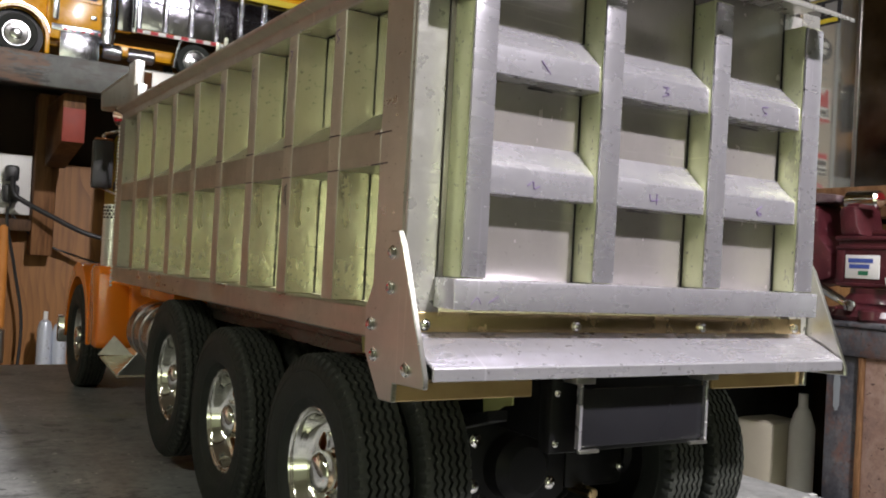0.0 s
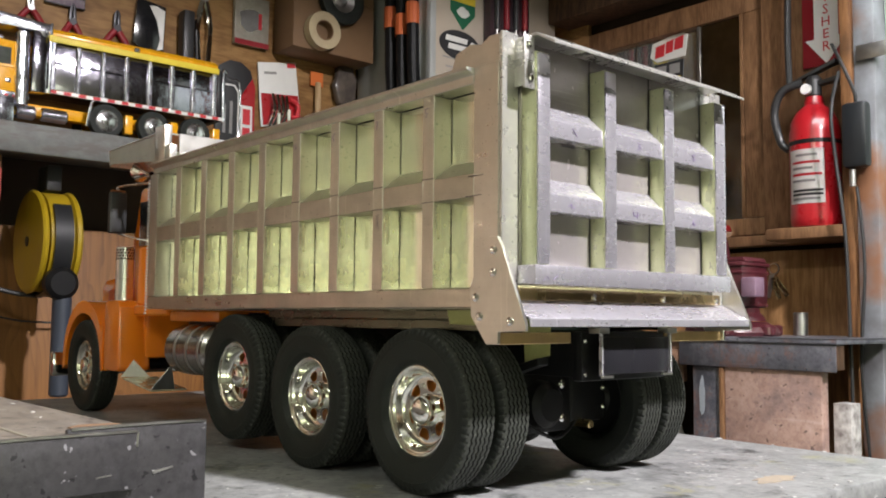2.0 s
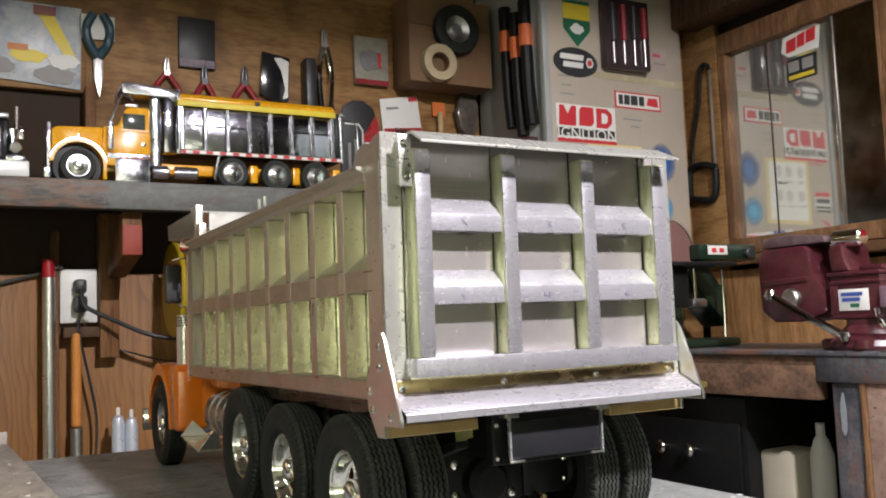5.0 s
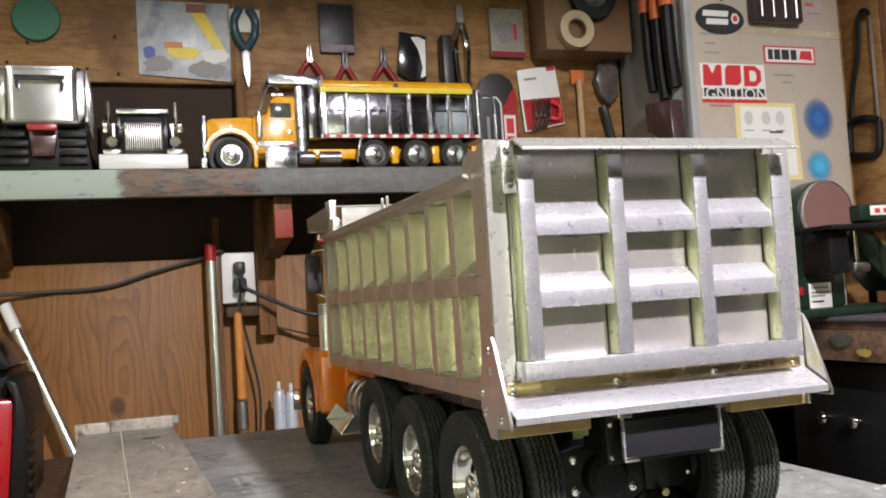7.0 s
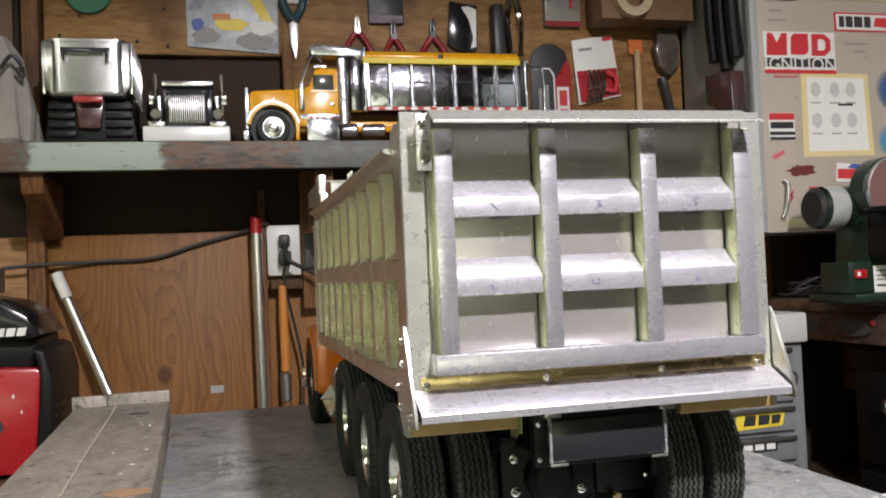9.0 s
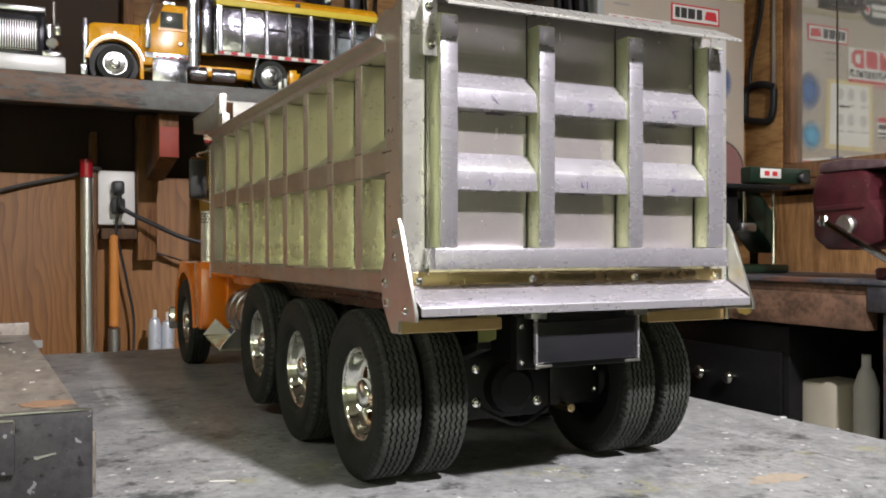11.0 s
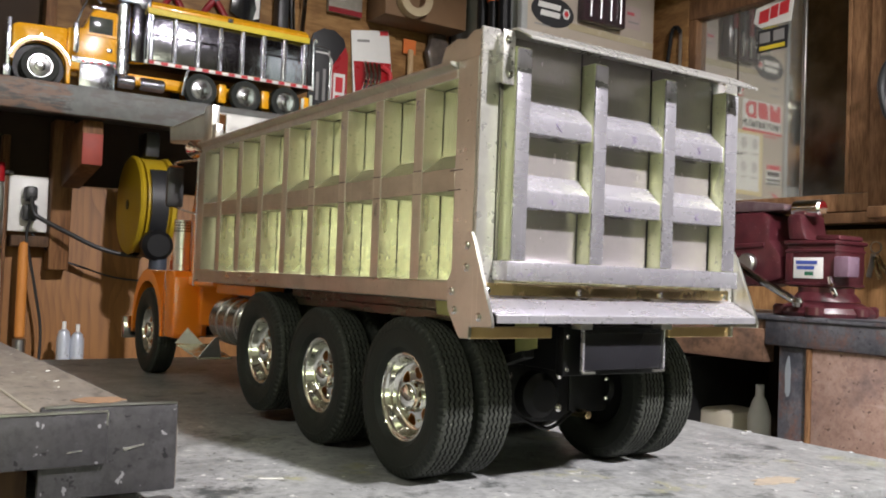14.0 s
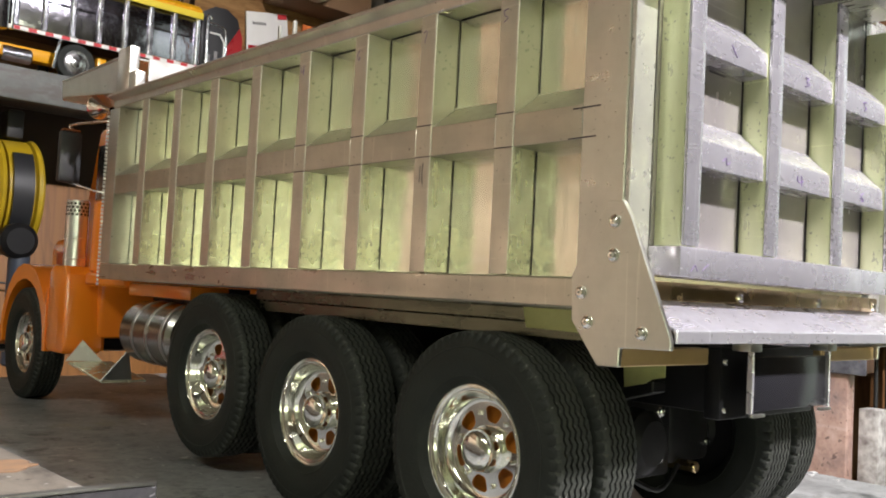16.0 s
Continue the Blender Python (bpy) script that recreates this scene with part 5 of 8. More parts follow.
for f, sg in ((lambda x: x, -1), (flip, 1)):
    part("fender", fender(f), ORANGE, truck, "rounded orange front fender", 50)
    a, b = span(f, 0.1364, 0.1640)
    part("skirt", prism([(0.7415, 0.0405), (0.7415, 0.0990), (0.7350, 0.1035), (0.7110, 0.1030), (0.7060, 0.0970), (0.7040, 0.0440), (0.7070, 0.0405)], "x", a, b, 0.003), ORANGE, truck, "orange lower cab skirt")
    part("cab_sill", fbox(f, 0.1480, 0.1640, 0.6330, 0.7035, 0.0900, 0.0985, 0.0015), ORANGE, truck, "orange sill behind the cab skirt")
    part("cap", rod((f(0.156), 0.768, 0.0), "z", 0.006, 0.1010, 0.1135, 20, 0.001), material("dark_orange_plastic", (0.36, 0.06, 0.008), 0.5), truck, "dull orange filler cap")
    tank = part("fuel_tank", lathe([(0, 0.548), (0.017, 0.548), (0.0195, 0.551), (0.0195, 0.614), (0.017, 0.617), (0, 0.617)], (f(0.158), 0, 0.0635), "y", 36), material("dull_polished_tank", (0.50, 0.49, 0.46), 0.22, 1.0, (0.38, 0.37, 0.35), 40, 0.5), truck, "polished cylindrical fuel tank with straps")
    for y in (0.556, 0.576, 0.596):
        part("strap", lathe([(0.0197, y - 0.0015), (0.0201, y - 0.0012), (0.0201, y + 0.0012), (0.0197, y + 0.0015)], (f(0.158), 0, 0.0635), "y", 36), STEEL, tank)
    part("tank_bracket", fbox(f, 0.160, 0.198, 0.560, 0.606, 0.0830, 0.0930), BLACK, tank)
    step = part("step", prism([(0.7000, 0.0345), (0.6390, 0.0280), (0.6390, 0.0295), (0.7000, 0.0362)], "x", *span(f, 0.1390, 0.1700), 0.0005, None, None, 1), ALU_SIDE, truck, "polished folded-sheet step")
    bm = bmesh.new()
    v = [bm.verts.new((f(x), y, z)) for x, y, z in ((0.1490, 0.7010, 0.0510), (0.1375, 0.6990, 0.0370), (0.1630, 0.6990, 0.0360))]
    bm.faces.new(v)
    bmesh.ops.recalc_face_normals(bm, faces=bm.faces)
    bmesh.ops.solidify(bm, geom=bm.faces[:], thickness=0.0010)
    # near-white colour stands in for a bright reflection on this face
    part("step_back", bm, material("step_glint_sheet", (0.92, 0.92, 0.84), 0.25, 0.1, (0.80, 0.80, 0.74), 90, 0.5), step, "bright triangular step back")
    flap = prism([(0.1390, 0.0295), (0.1550, 0.0480), (0.1570, 0.0475), (0.1600, 0.0290)], "y", 0.6400, 0.6408, 0.0003, None, None, 1)
    for w in flap.verts:
        w.co.x = f(w.co.x)
    part("step_flap", flap, STEEL, step, "dull folded step front")
    stack = part("muffler", lathe([(0.0074, 0.0985), (0.0076, 0.1), (0.0076, 0.1075), (0.0080, 0.1080), (0.0080, 0.1088), (0.0076, 0.1092), (0.0076, 0.1225), (0.0080, 0.1230), (0.0080, 0.1238), (0.0076, 0.1242), (0.0076, 0.1500), (0.0072, 0.1508), (0.0066, 0.1508), (0.0066, 0.1420), (0, 0.1400)], (f(0.1485), 0.7280, 0), "z", 36), CHROME_SOFT, truck, "chrome vertical exhaust muffler with perforated top")
    bm = bmesh.new()
    for i in range(4):
        for k in range(16):
            a = 2 * math.pi * (k + 0.5 * (i % 2)) / 16
            lathe([(0.0010, 0), (0.0010, 0.0004), (0, 0.0004)], (0, 0, 0), "x", 6, bm, Matrix.Translation((f(0.1485), 0.7280, 0.1405 + 0.0026 * i)) @ Matrix.Rotation(a, 4, "Z") @ Matrix.Translation((0.0074, 0, 0)))
    part("perforation", bm, BLACK, stack, "rows of small dark holes")
    part("cab_corner", rod((f(0.158), 0.700, 0), "z", 0.0082, 0.0985, 0.1500, 24, 0.002), ORANGE, truck, "orange rounded air cleaner")
    mir = part("mirror", box((span(f, 0.1285, 0.1440)[0], 0.7150, 0.1620), (span(f, 0.1285, 0.1440)[1], 0.7215, 0.1990), 0.0020), BLACK_PLASTIC, truck, "black side mirror on chrome arms")
    part("mirror_arm", tube([(f(0.137), 0.718, 0.2006), (f(0.137), 0.716, 0.2040), (f(0.150), 0.665, 0.2035), (f(0.160), 0.655, 0.2030)], 0.0010, 8, None, 4), CHROME, mir)
    part("mirror_arm", tube([(f(0.137), 0.718, 0.1620), (f(0.145), 0.690, 0.1560), (f(0.160), 0.655, 0.1500)], 0.0009, 8, None, 4), CHROME, mir)
    part("mirror_cap", fbox(f, 0.1300, 0.1425, 0.7155, 0.7210, 0.1992, 0.2005), material("dull_copper_trim", (0.45, 0.16, 0.06), 0.4, 0.6), mir)
    part("horn", lathe([(0.0025, -0.018), (0.003, -0.008), (0.0055, 0.0), (0.0085, 0.006), (0.0090, 0.008), (0.0075, 0.008), (0, 0.0)], (0, 0, 0), "y", 24, None, pose(f(0.146), 0.686, 0.2140, 12, 0, 0)), CHROME, truck, "chrome lamp shell under the cab shield")
part("roof_light_bar", box((0.17, 0.690, 0.207), (0.277, 0.705, 0.215), 0.002), ORANGE, cab)
part("frame_cover", box((0.150, 0.545, 0.0855), (0.175, 0.632, 0.0935), 0.001), ORANGE, truck, "orange strip of chassis cover")
part("frame_cover", box((0.272, 0.545, 0.0855), (0.297, 0.632, 0.0935), 0.001), ORANGE, truck, "orange strip of chassis cover")

# cab shield over the cab, beaded chain at the front corner
shield = part("cab_shield", prism([(0.6335, 0.2125), (0.6335, 0.2395), (0.7460, 0.2385), (0.7470, 0.2365), (0.7450, 0.2255), (0.7400, 0.2270), (0.6500, 0.2180)], "x", 0.1375, 0.1390, 0.0003, None, None, 1), ALU, truck, "aluminium cab shield")
part("shield_side", prism([(0.6335, 0.2125), (0.6335, 0.2395), (0.7460, 0.2385), (0.7470, 0.2365), (0.7450, 0.2255), (0.7400, 0.2270), (0.6500, 0.2180)], "x", 0.3080, 0.3095, 0.0003, None, None, 1), ALU, shield)
part("shield_top", prism([(0.6335, 0.2398), (0.7470, 0.2388), (0.7470, 0.2400), (0.6335, 0.2412)], "x", 0.1370, 0.3100, 0.0002, None, None, 1), ALU, shield)
part("shield_front", prism([(0.7450, 0.2255), (0.7472, 0.2255), (0.7472, 0.2387), (0.7450, 0.2387)], "x", 0.1391, 0.3079), ALU, shield)
part("shield_back", prism([(0.6120, 0.2128), (0.6136, 0.2128), (0.6136, 0.2370), (0.6120, 0.2370)], "x", 0.1450, 0.3020, 0.0002, None, None, 1), ALU, shield, "bright aluminium headboard")
part("shield_post", box((0.1352, 0.6190, 0.2128), (0.1415, 0.6385, 0.2445), 0.0004), ALU, shield, "bright corner upright")
part("shield_post", box((0.3055, 0.6190, 0.2128), (0.3118, 0.6385, 0.2445), 0.0004), ALU, shield, "bright corner upright")
part("shield_tab", box((0.1352, 0.6080, 0.2128), (0.1415, 0.6188, 0.2270), 0.0004), ALU, shield)
bm = bmesh.new()
for k in range(44):
    lathe([(0, -0.0010), (0.0007, -0.0007), (0.0010, 0), (0.0007, 0.0007), (0, 0.0010)], (0.1312, 0.6366, 0.0920 + k * 0.0025), "z", 6, bm)
part("chain", bm, WHITE, truck, "fine ball chain hanging at the front corner")

# ---------------------------------------------------------------- shelf on the north wall and what stands on it
SH_Y, SH_T, SH_B = 1.62, 0.432, 0.378
shelf = thing("wall_shelf", (0.0, 1.75, SH_B), "thick timber wall shelf with worn grey and mint paint", "shelf")
part("shelf_board", box((-0.46, SH_Y + 0.02, SH_T - 0.022), (1.214, WALL_Y - 0.006, SH_T), 0.002), SHELF_PAINT, shelf)
part("fascia", box((-0.46, SH_Y, SH_B), (1.214, SH_Y + 0.0198, SH_T + 0.001), 0.003), FASCIA, shelf, "worn grey front board with brushed mint paint")

SOOT = material("dark_scuff", (0.06, 0.058, 0.055), 0.6, 0, (0.10, 0.09, 0.08), 60, 0.5)
part("bracket", prism([(1.64, SH_B), (WALL_Y - 0.036, SH_B), (WALL_Y - 0.036, 0.26), (1.655, 0.340)], "x", -0.318, -0.278, 0.003), STUD, shelf, "brown timber shelf bracket")
brk = part("bracket", prism([(1.66, SH_B), (WALL_Y - 0.052, SH_B), (WALL_Y - 0.052, 0.26), (1.66, 0.292)], "x", 0.238, 0.276, 0.003), STUD, shelf, "brown timber shelf bracket")
part("painted_end", box((0.2385, 1.6560, 0.293), (0.2755, 1.6598, 0.352), 0.001), material("faded_red_paint", (0.33, 0.05, 0.03), 0.6, 0, (0.24, 0.035, 0.02), 60, 0.5), shelf, "red painted bracket end")

# yellow model dump truck
YT = thing("model_dump_truck", (0.41, 1.70, SH_T), "yellow and chrome model dump truck on the shelf", "model truck")
Y0, Y1 = 1.655, 1.755
MIRROR_DARK = material("dark_polished_panel", (0.50, 0.485, 0.55), 0.13, 1.0, (0.34, 0.33, 0.39), 30, 0.5, 0.5, 45, rough_var=0.05)
POLISH = material("softly_polished_aluminium", (0.72, 0.72, 0.72), 0.22, 1.0, (0.62, 0.62, 0.62), 20, 0.4, rough_var=0.06)
YT_CHROME = material("plated_model_trim", (0.86, 0.87, 0.93), 0.20, 1.0, (0.62, 0.63, 0.70), 55, 0.6, 0.5, 70, rough_var=0.12)
YT_GLASS = material("hazy_cab_glass", (0.11, 0.12, 0.105), 0.12, 0, (0.04, 0.045, 0.04), 35, 0.6)
yt_cab = part("cab", prism([(0.205, 0.470), (0.318, 0.470), (0.318, 0.591), (0.258, 0.592), (0.247, 0.587), (0.234, 0.553), (0.205, 0.549)], "y", Y0 + 0.012, Y1 - 0.012, 0.004), YELLOW, YT, "glossy yellow cab")
part("hood", prism([(0.112, 0.470), (0.206, 0.470), (0.206, 0.549), (0.122, 0.545), (0.112, 0.540)], "y", Y0 + 0.018, Y1 - 0.018, 0.005), YELLOW, YT, "long yellow hood")
part("side_window", box((0.242, Y0 + 0.0105, 0.546), (0.285, Y0 + 0.0118, 0.577), 0.0005), YT_GLASS, yt_cab)
part("window_frame", prism([(0.238, 0.541), (0.296, 0.541), (0.296, 0.586), (0.291, 0.586), (0.291, 0.545), (0.238, 0.545)], "y", Y0 + 0.0095, Y0 + 0.0116), YELLOW, yt_cab)
trim_strip = part("sill_trim", box((0.213, Y0 + 0.0100, 0.4850), (0.318, Y0 + 0.0125, 0.4960), 0.0005), YT_CHROME, yt_cab, "chrome sill trim with red blocks")
for k in range(6):
    part("red_block", box((0.232 + 0.0145 * k, Y0 + 0.0094, 0.4865), (0.239 + 0.0145 * k, Y0 + 0.0099, 0.4900)), INK_RED, trim_strip)
part("grille", box((0.1035, Y0 + 0.02, 0.462), (0.1115, Y1 - 0.02, 0.552), 0.002), YT_CHROME, YT, "chrome grille surround")
part("bumper", box((0.098, Y0 + 0.004, 0.440), (0.110, Y1 - 0.004, 0.462), 0.002), YT_CHROME, YT, "chrome front bumper")


def arch(cx, cz, ro, ri, a0, a1, n=12):
    o = [(cx + ro * math.cos(radians(a0 + (a1 - a0) * k / n)), cz + ro * math.sin(radians(a0 + (a1 - a0) * k / n))) for k in range(n + 1)]
    i = [(cx + ri * math.cos(radians(a1 + (a0 - a1) * k / n)), cz + ri * math.sin(radians(a1 + (a0 - a1) * k / n))) for k in range(n + 1)]
    return o + i


def band(points, axis, a, b, bm=None):
    own = prism(points, axis, a, b)
    bmesh.ops.triangulate(own, faces=[f for f in own.faces if len(f.verts) > 4])
    return merged(bm, own)


for y in (Y0, Y1 - 0.026):
    part("fender", band(arch(0.158, 0.466, 0.052, 0.046, 0, 172), "y", y, y + 0.026), YELLOW, YT, "rounded yellow fender", 40)
    part("skirt", box((0.203, y + 0.001, 0.440), (0.211, y + 0.025, 0.475), 0.002), YELLOW, YT)
# flat black discs on the hood sides paint the shade of the wheel wells
for y, d in ((Y0, 0.0172), (Y1, -0.0178)):
    part("well_shade_disc", rod((0.158, 0, 0.466), "y", 0.0445, y + d, y + d + 0.0006, 32), BLACK, YT, "flat black disc in place of wheel-well shade")
TYRE_S = mesh_of("tyre", lathe([(0.0135, -0.009), (0.0185, -0.011), (0.0235, -0.0105), (0.0245, -0.008), (0.0245, 0.008), (0.0235, 0.0105), (0.0185, 0.011), (0.0135, 0.009)], (0, 0, 0), "y", 36), RUBBER, 40)
RIM_CHROME_S = material("model_wheel_chrome", (0.86, 0.86, 0.85), 0.16, 1.0, (0.60, 0.60, 0.60), 160, 0.5)
RIM_S = mesh_of("rim", lathe([(0.0155, -0.0100), (0.0160, -0.0116), (0.0145, -0.0116), (0.0128, -0.0075), (0.0075, -0.0085), (0.0065, -0.0125), (0.004, -0.0135), (0, -0.0135)], (0, 0, 0), "y", 28), RIM_CHROME_S, 40)


def small_wheel(owner, x, y, z, turn=0.0, scale=1.0):
    t = new("tyre", TYRE_S)
    t.parent, t.location, t.rotation_euler, t.scale = owner, Vector((x, y, z)) - ORIGIN[owner], (0, 0, turn), (scale,) * 3
    o = new("rim", RIM_S)
    o.parent = t
    tagged(o, "chrome wheel")
    return t


for x in (0.158, 0.459, 0.554, 0.642):
    for y, turn in ((Y0 + 0.007, 0.0), (Y1 - 0.007, math.pi)):
        w = small_wheel(YT, x, y, SH_T + 0.0245 * 1.36, turn, 1.36)
        w.scale = (1.36, 0.8, 1.36)
part("chassis", box((0.12, 1.690, 0.462), (0.70, 1.720, 0.484), 0.002), YELLOW, YT, "yellow chassis rails")
part("tool_box", box((0.226, Y0 + 0.002, 0.437), (0.292, Y0 + 0.022, 0.484), 0.003), YT_CHROME, YT, "chrome battery box step")
part("fuel_tank", rod((0.322, Y0 + 0.020, 0.463), "x", 0.014, -0.024, 0.010, 24, 0.003), YT_CHROME, YT, "small chrome tank")
part("fuel_tank", rod((0.368, Y0 + 0.020, 0.463), "x", 0.013, -0.026, 0.022, 24, 0.003), YT_CHROME, YT, "small chrome tank")
part("exhaust_pipe", rod((0.3045, Y0 + 0.013, 0.0), "z", 0.0130, 0.470, 0.612, 28, 0.003), YT_CHROME, YT, "tall broad chrome exhaust stack")
part("exhaust_band", lathe([(0.0131, 0.520), (0.0137, 0.521), (0.0137, 0.526), (0.0131, 0.527)], (0.3045, Y0 + 0.013, 0), "z", 28), POLISH, YT, "", 40)
part("bulkhead", box((0.3195, Y0 + 0.0005, 0.500), (0.3465, Y0 + 0.060, 0.622), 0.003), MIRROR_DARK, YT, "dark polished bulkhead ahead of the box")
part("bulkhead_edge", box((0.3475, Y0 - 0.003, 0.500), (0.3525, Y0 + 0.010, 0.634), 0.001), YT_CHROME, YT, "bright bulkhead edge")
part("roof_lamp", rod((0.262, Y0 + 0.022, 0.596), "x", 0.0055, -0.016, 0.012, 16, 0.003), YT_CHROME, YT, "chrome roof horn")
part("door_handle", box((0.276, Y0 + 0.0095, 0.512), (0.286, Y0 + 0.0118, 0.520), 0.001), YT_CHROME, yt_cab)
part("hood_latch", rod((0.160, Y0 + 0.0178, 0.527), "y", 0.0028, -0.003, 0.0, 12, 0.001), YT_CHROME, YT, "small bright hood latch")
part("arch_trim", band(arch(0.158, 0.466, 0.0538, 0.0515, 10, 165), "y", Y0 - 0.0008, Y0 + 0.002), YT_CHROME, YT, "thin chrome arch trim", 40)
part("mirror", box((0.212, Y0 - 0.004, 0.500), (0.223, Y0 + 0.004, 0.558), 0.003), YT_CHROME, YT, "tall chrome mirror")
part("mirror_arm", tube([(0.218, Y0, 0.558), (0.240, Y0 + 0.006, 0.612), (0.262, Y0 + 0.014, 0.605)], 0.0022, 8, None, 4), YT_CHROME, YT)
part("cab_shield", prism([(0.240, 0.616), (0.238, 0.634), (0.246, 0.640), (0.350, 0.632), (0.350, 0.606), (0.336, 0.606), (0.330, 0.614)], "y", Y0, Y1, 0.002), YT_CHROME, YT, "chrome cab shield")
bed = part("dump_body", box((0.348, Y0 + 0.003, 0.510), (0.692, Y1 - 0.003, 0.608), 0.002), MIRROR_DARK, YT, "polished dark dump box")
for k in range(8):
    x = 0.3555 + 0.0468 * k
    part("rib", prism([(x - 0.0055, Y0 + 0.003), (x - 0.0048, Y0 - 0.0005), (x - 0.0022, Y0 - 0.0025), (x + 0.0022, Y0 - 0.0025), (x + 0.0048, Y0 - 0.0005), (x + 0.0055, Y0 + 0.003)], "z", 0.509, 0.605, 0.0006, None, None, 1), YT_CHROME, bed, "chrome rib")
part("seam", box((0.350, Y0 + 0.0008, 0.560), (0.690, Y0 + 0.0026, 0.563)), MIRROR_DARK, bed)
part("tarp", prism([(Y0 - 0.001, 0.612), (Y0 - 0.001, 0.618), (Y0 + 0.012, 0.628), (Y1 - 0.012, 0.628), (Y1 + 0.001, 0.616), (Y1 + 0.001, 0.606)], "x", 0.346, 0.690, 0.002), YELLOW, YT, "rolled yellow tarp")
part("tarp_rail", box((0.346, Y0 - 0.006, 0.599), (0.690, Y0 - 0.0012, 0.6112), 0.001), INK_YELLOW, YT, "bright yellow tarp rail")
part("tarp_latch", box((0.508, Y0 - 0.006, 0.611), (0.518, Y0 - 0.0012, 0.620), 0.001), BLACK_PLASTIC, YT)
strip_white = part("reflector_strip", box((0.345, Y0 - 0.001, 0.5015), (0.705, Y0 + 0.002, 0.5085), 0.0005), WHITE, YT, "red and white reflector strip")
for k in range(13):
    x = 0.349 + 0.0275 * k
    part("red_block", box((x, Y0 - 0.0017, 0.502), (x + 0.0135, Y0 - 0.0011, 0.508)), INK_RED, strip_white)
part("tail_frame", box((0.693, Y0 + 0.006, 0.505), (0.712, Y1 - 0.006, 0.612), 0.003), BLACK, YT, "black tail frame")
part("tail_rail", tube([(0.706, Y0 + 0.004, 0.500), (0.704, Y0 + 0.004, 0.605), (0.712, Y0 + 0.004, 0.607)], 0.0035, 10, None, 3), YT_CHROME, YT)
part("side_guard", tube([(0.708, Y0 + 0.01, 0.600), (0.735, Y0 + 0.01, 0.598), (0.747, Y0 + 0.01, 0.585), (0.748, Y0 + 0.01, 0.500), (0.744, Y0 + 0.01, 0.470)], 0.0025, 10, None, 4), YT_CHROME, YT, "thin bright guard loop at the tail")
part("fender_bar", tube([(0.422, Y0 + 0.004, 0.450), (0.430, Y0 + 0.004, 0.496), (0.436, Y0 + 0.004, 0.502)], 0.0028, 8, None, 3), YT_CHROME, YT)
for k in range(3):
    part("spring_hanger", box((0.500 + 0.094 * k, Y0 + 0.012, 0.448), (0.516 + 0.094 * k, Y0 + 0.03, 0.486), 0.002), YELLOW, YT)

# polished dump trailer seen from its end
DK = material("gunmetal_paint", (0.10, 0.10, 0.115), 0.16, 0.6, (0.07, 0.07, 0.08), 30, 0.4)
TR = thing("model_trailer", (-0.195, 1.78, SH_T), "polished model dump trailer standing end-on", "model trailer")
tub = prism([(-0.276, 0.548), (-0.262, 0.530), (-0.128, 0.530), (-0.114, 0.548), (-0.114, 0.641), (-0.276, 0.641)], "y", 1.672, WALL_Y - 0.04, 0.006)
tub_o = part("tub", tub, POLISH, TR, "polished aluminium tub")
end = [(-0.268, 1.715)] + [(-0.268 + 0.024 * (1 - math.cos(radians(a))), 1.690 - 0.024 * math.sin(radians(a))) for a in range(0, 91, 15)]
end += [(-0.122 - 0.024 * (1 - math.cos(radians(a))), 1.690 - 0.024 * math.sin(radians(a))) for a in range(90, -1, -15)] + [(-0.122, 1.715)]
part("end_panel", prism(end, "z", 0.538, 0.636), POLISH, TR, "polished end panel with rounded corners", 35)
part("end_rim", prism([(x + (0.003 if x > -0.195 else -0.003), y - 0.002) for x, y in end], "z", 0.6365, 0.6425), POLISH, TR, "", 35)
part("end_flange", box((-0.279, 1.676, 0.536), (-0.2725, 1.730, 0.640), 0.001), POLISH, TR)
part("end_flange", box((-0.1175, 1.676, 0.536), (-0.111, 1.730, 0.640), 0.001), POLISH, TR)
part("hood_bracket", prism([(-0.238, 0.596), (-0.242, 0.622), (-0.150, 0.622), (-0.154, 0.596), (-0.160, 0.596), (-0.158, 0.612), (-0.234, 0.612), (-0.232, 0.596)], "y", 1.650, 1.6655, 0.0015), DK, TR, "dark metal bracket on the end panel")
for k in range(6):
    part("rib", box((-0.1138, 1.70 + 0.03 * k, 0.535), (-0.109, 1.708 + 0.03 * k, 0.638), 0.001), POLISH, tub_o)
part("under_frame", prism([(-0.270, 0.528), (-0.120, 0.528), (-0.108, 0.440), (-0.282, 0.440)], "y", 1.70, WALL_Y - 0.05, 0.002), BLACK, TR, "black trailer running gear")
for k in range(4):
    for s in (-1, 1):
        xa = -0.195 + s * 0.028
        part("spring_leaf", box((min(xa, xa + s * 0.05), 1.690, 0.455 + 0.018 * k), (max(xa, xa + s * 0.05), 1.699, 0.466 + 0.018 * k), 0.001), BLACK, TR)
part("draw_beam", prism([(-0.222, 0.527), (-0.168, 0.527), (-0.176, 0.470), (-0.216, 0.470)], "y", 1.684, 1.6985, 0.002), MAROON, TR, "dark red beam")
part("hitch_plate", box((-0.222, 1.660, 0.517), (-0.168, 1.6675, 0.530), 0.002), RED, TR, "red hitch plate")
for x in (-0.27, -0.12):
    part("foot", box((x - 0.01, 1.72, SH_T), (x + 0.01, 1.80, 0.442), 0.003), RUBBER, TR)

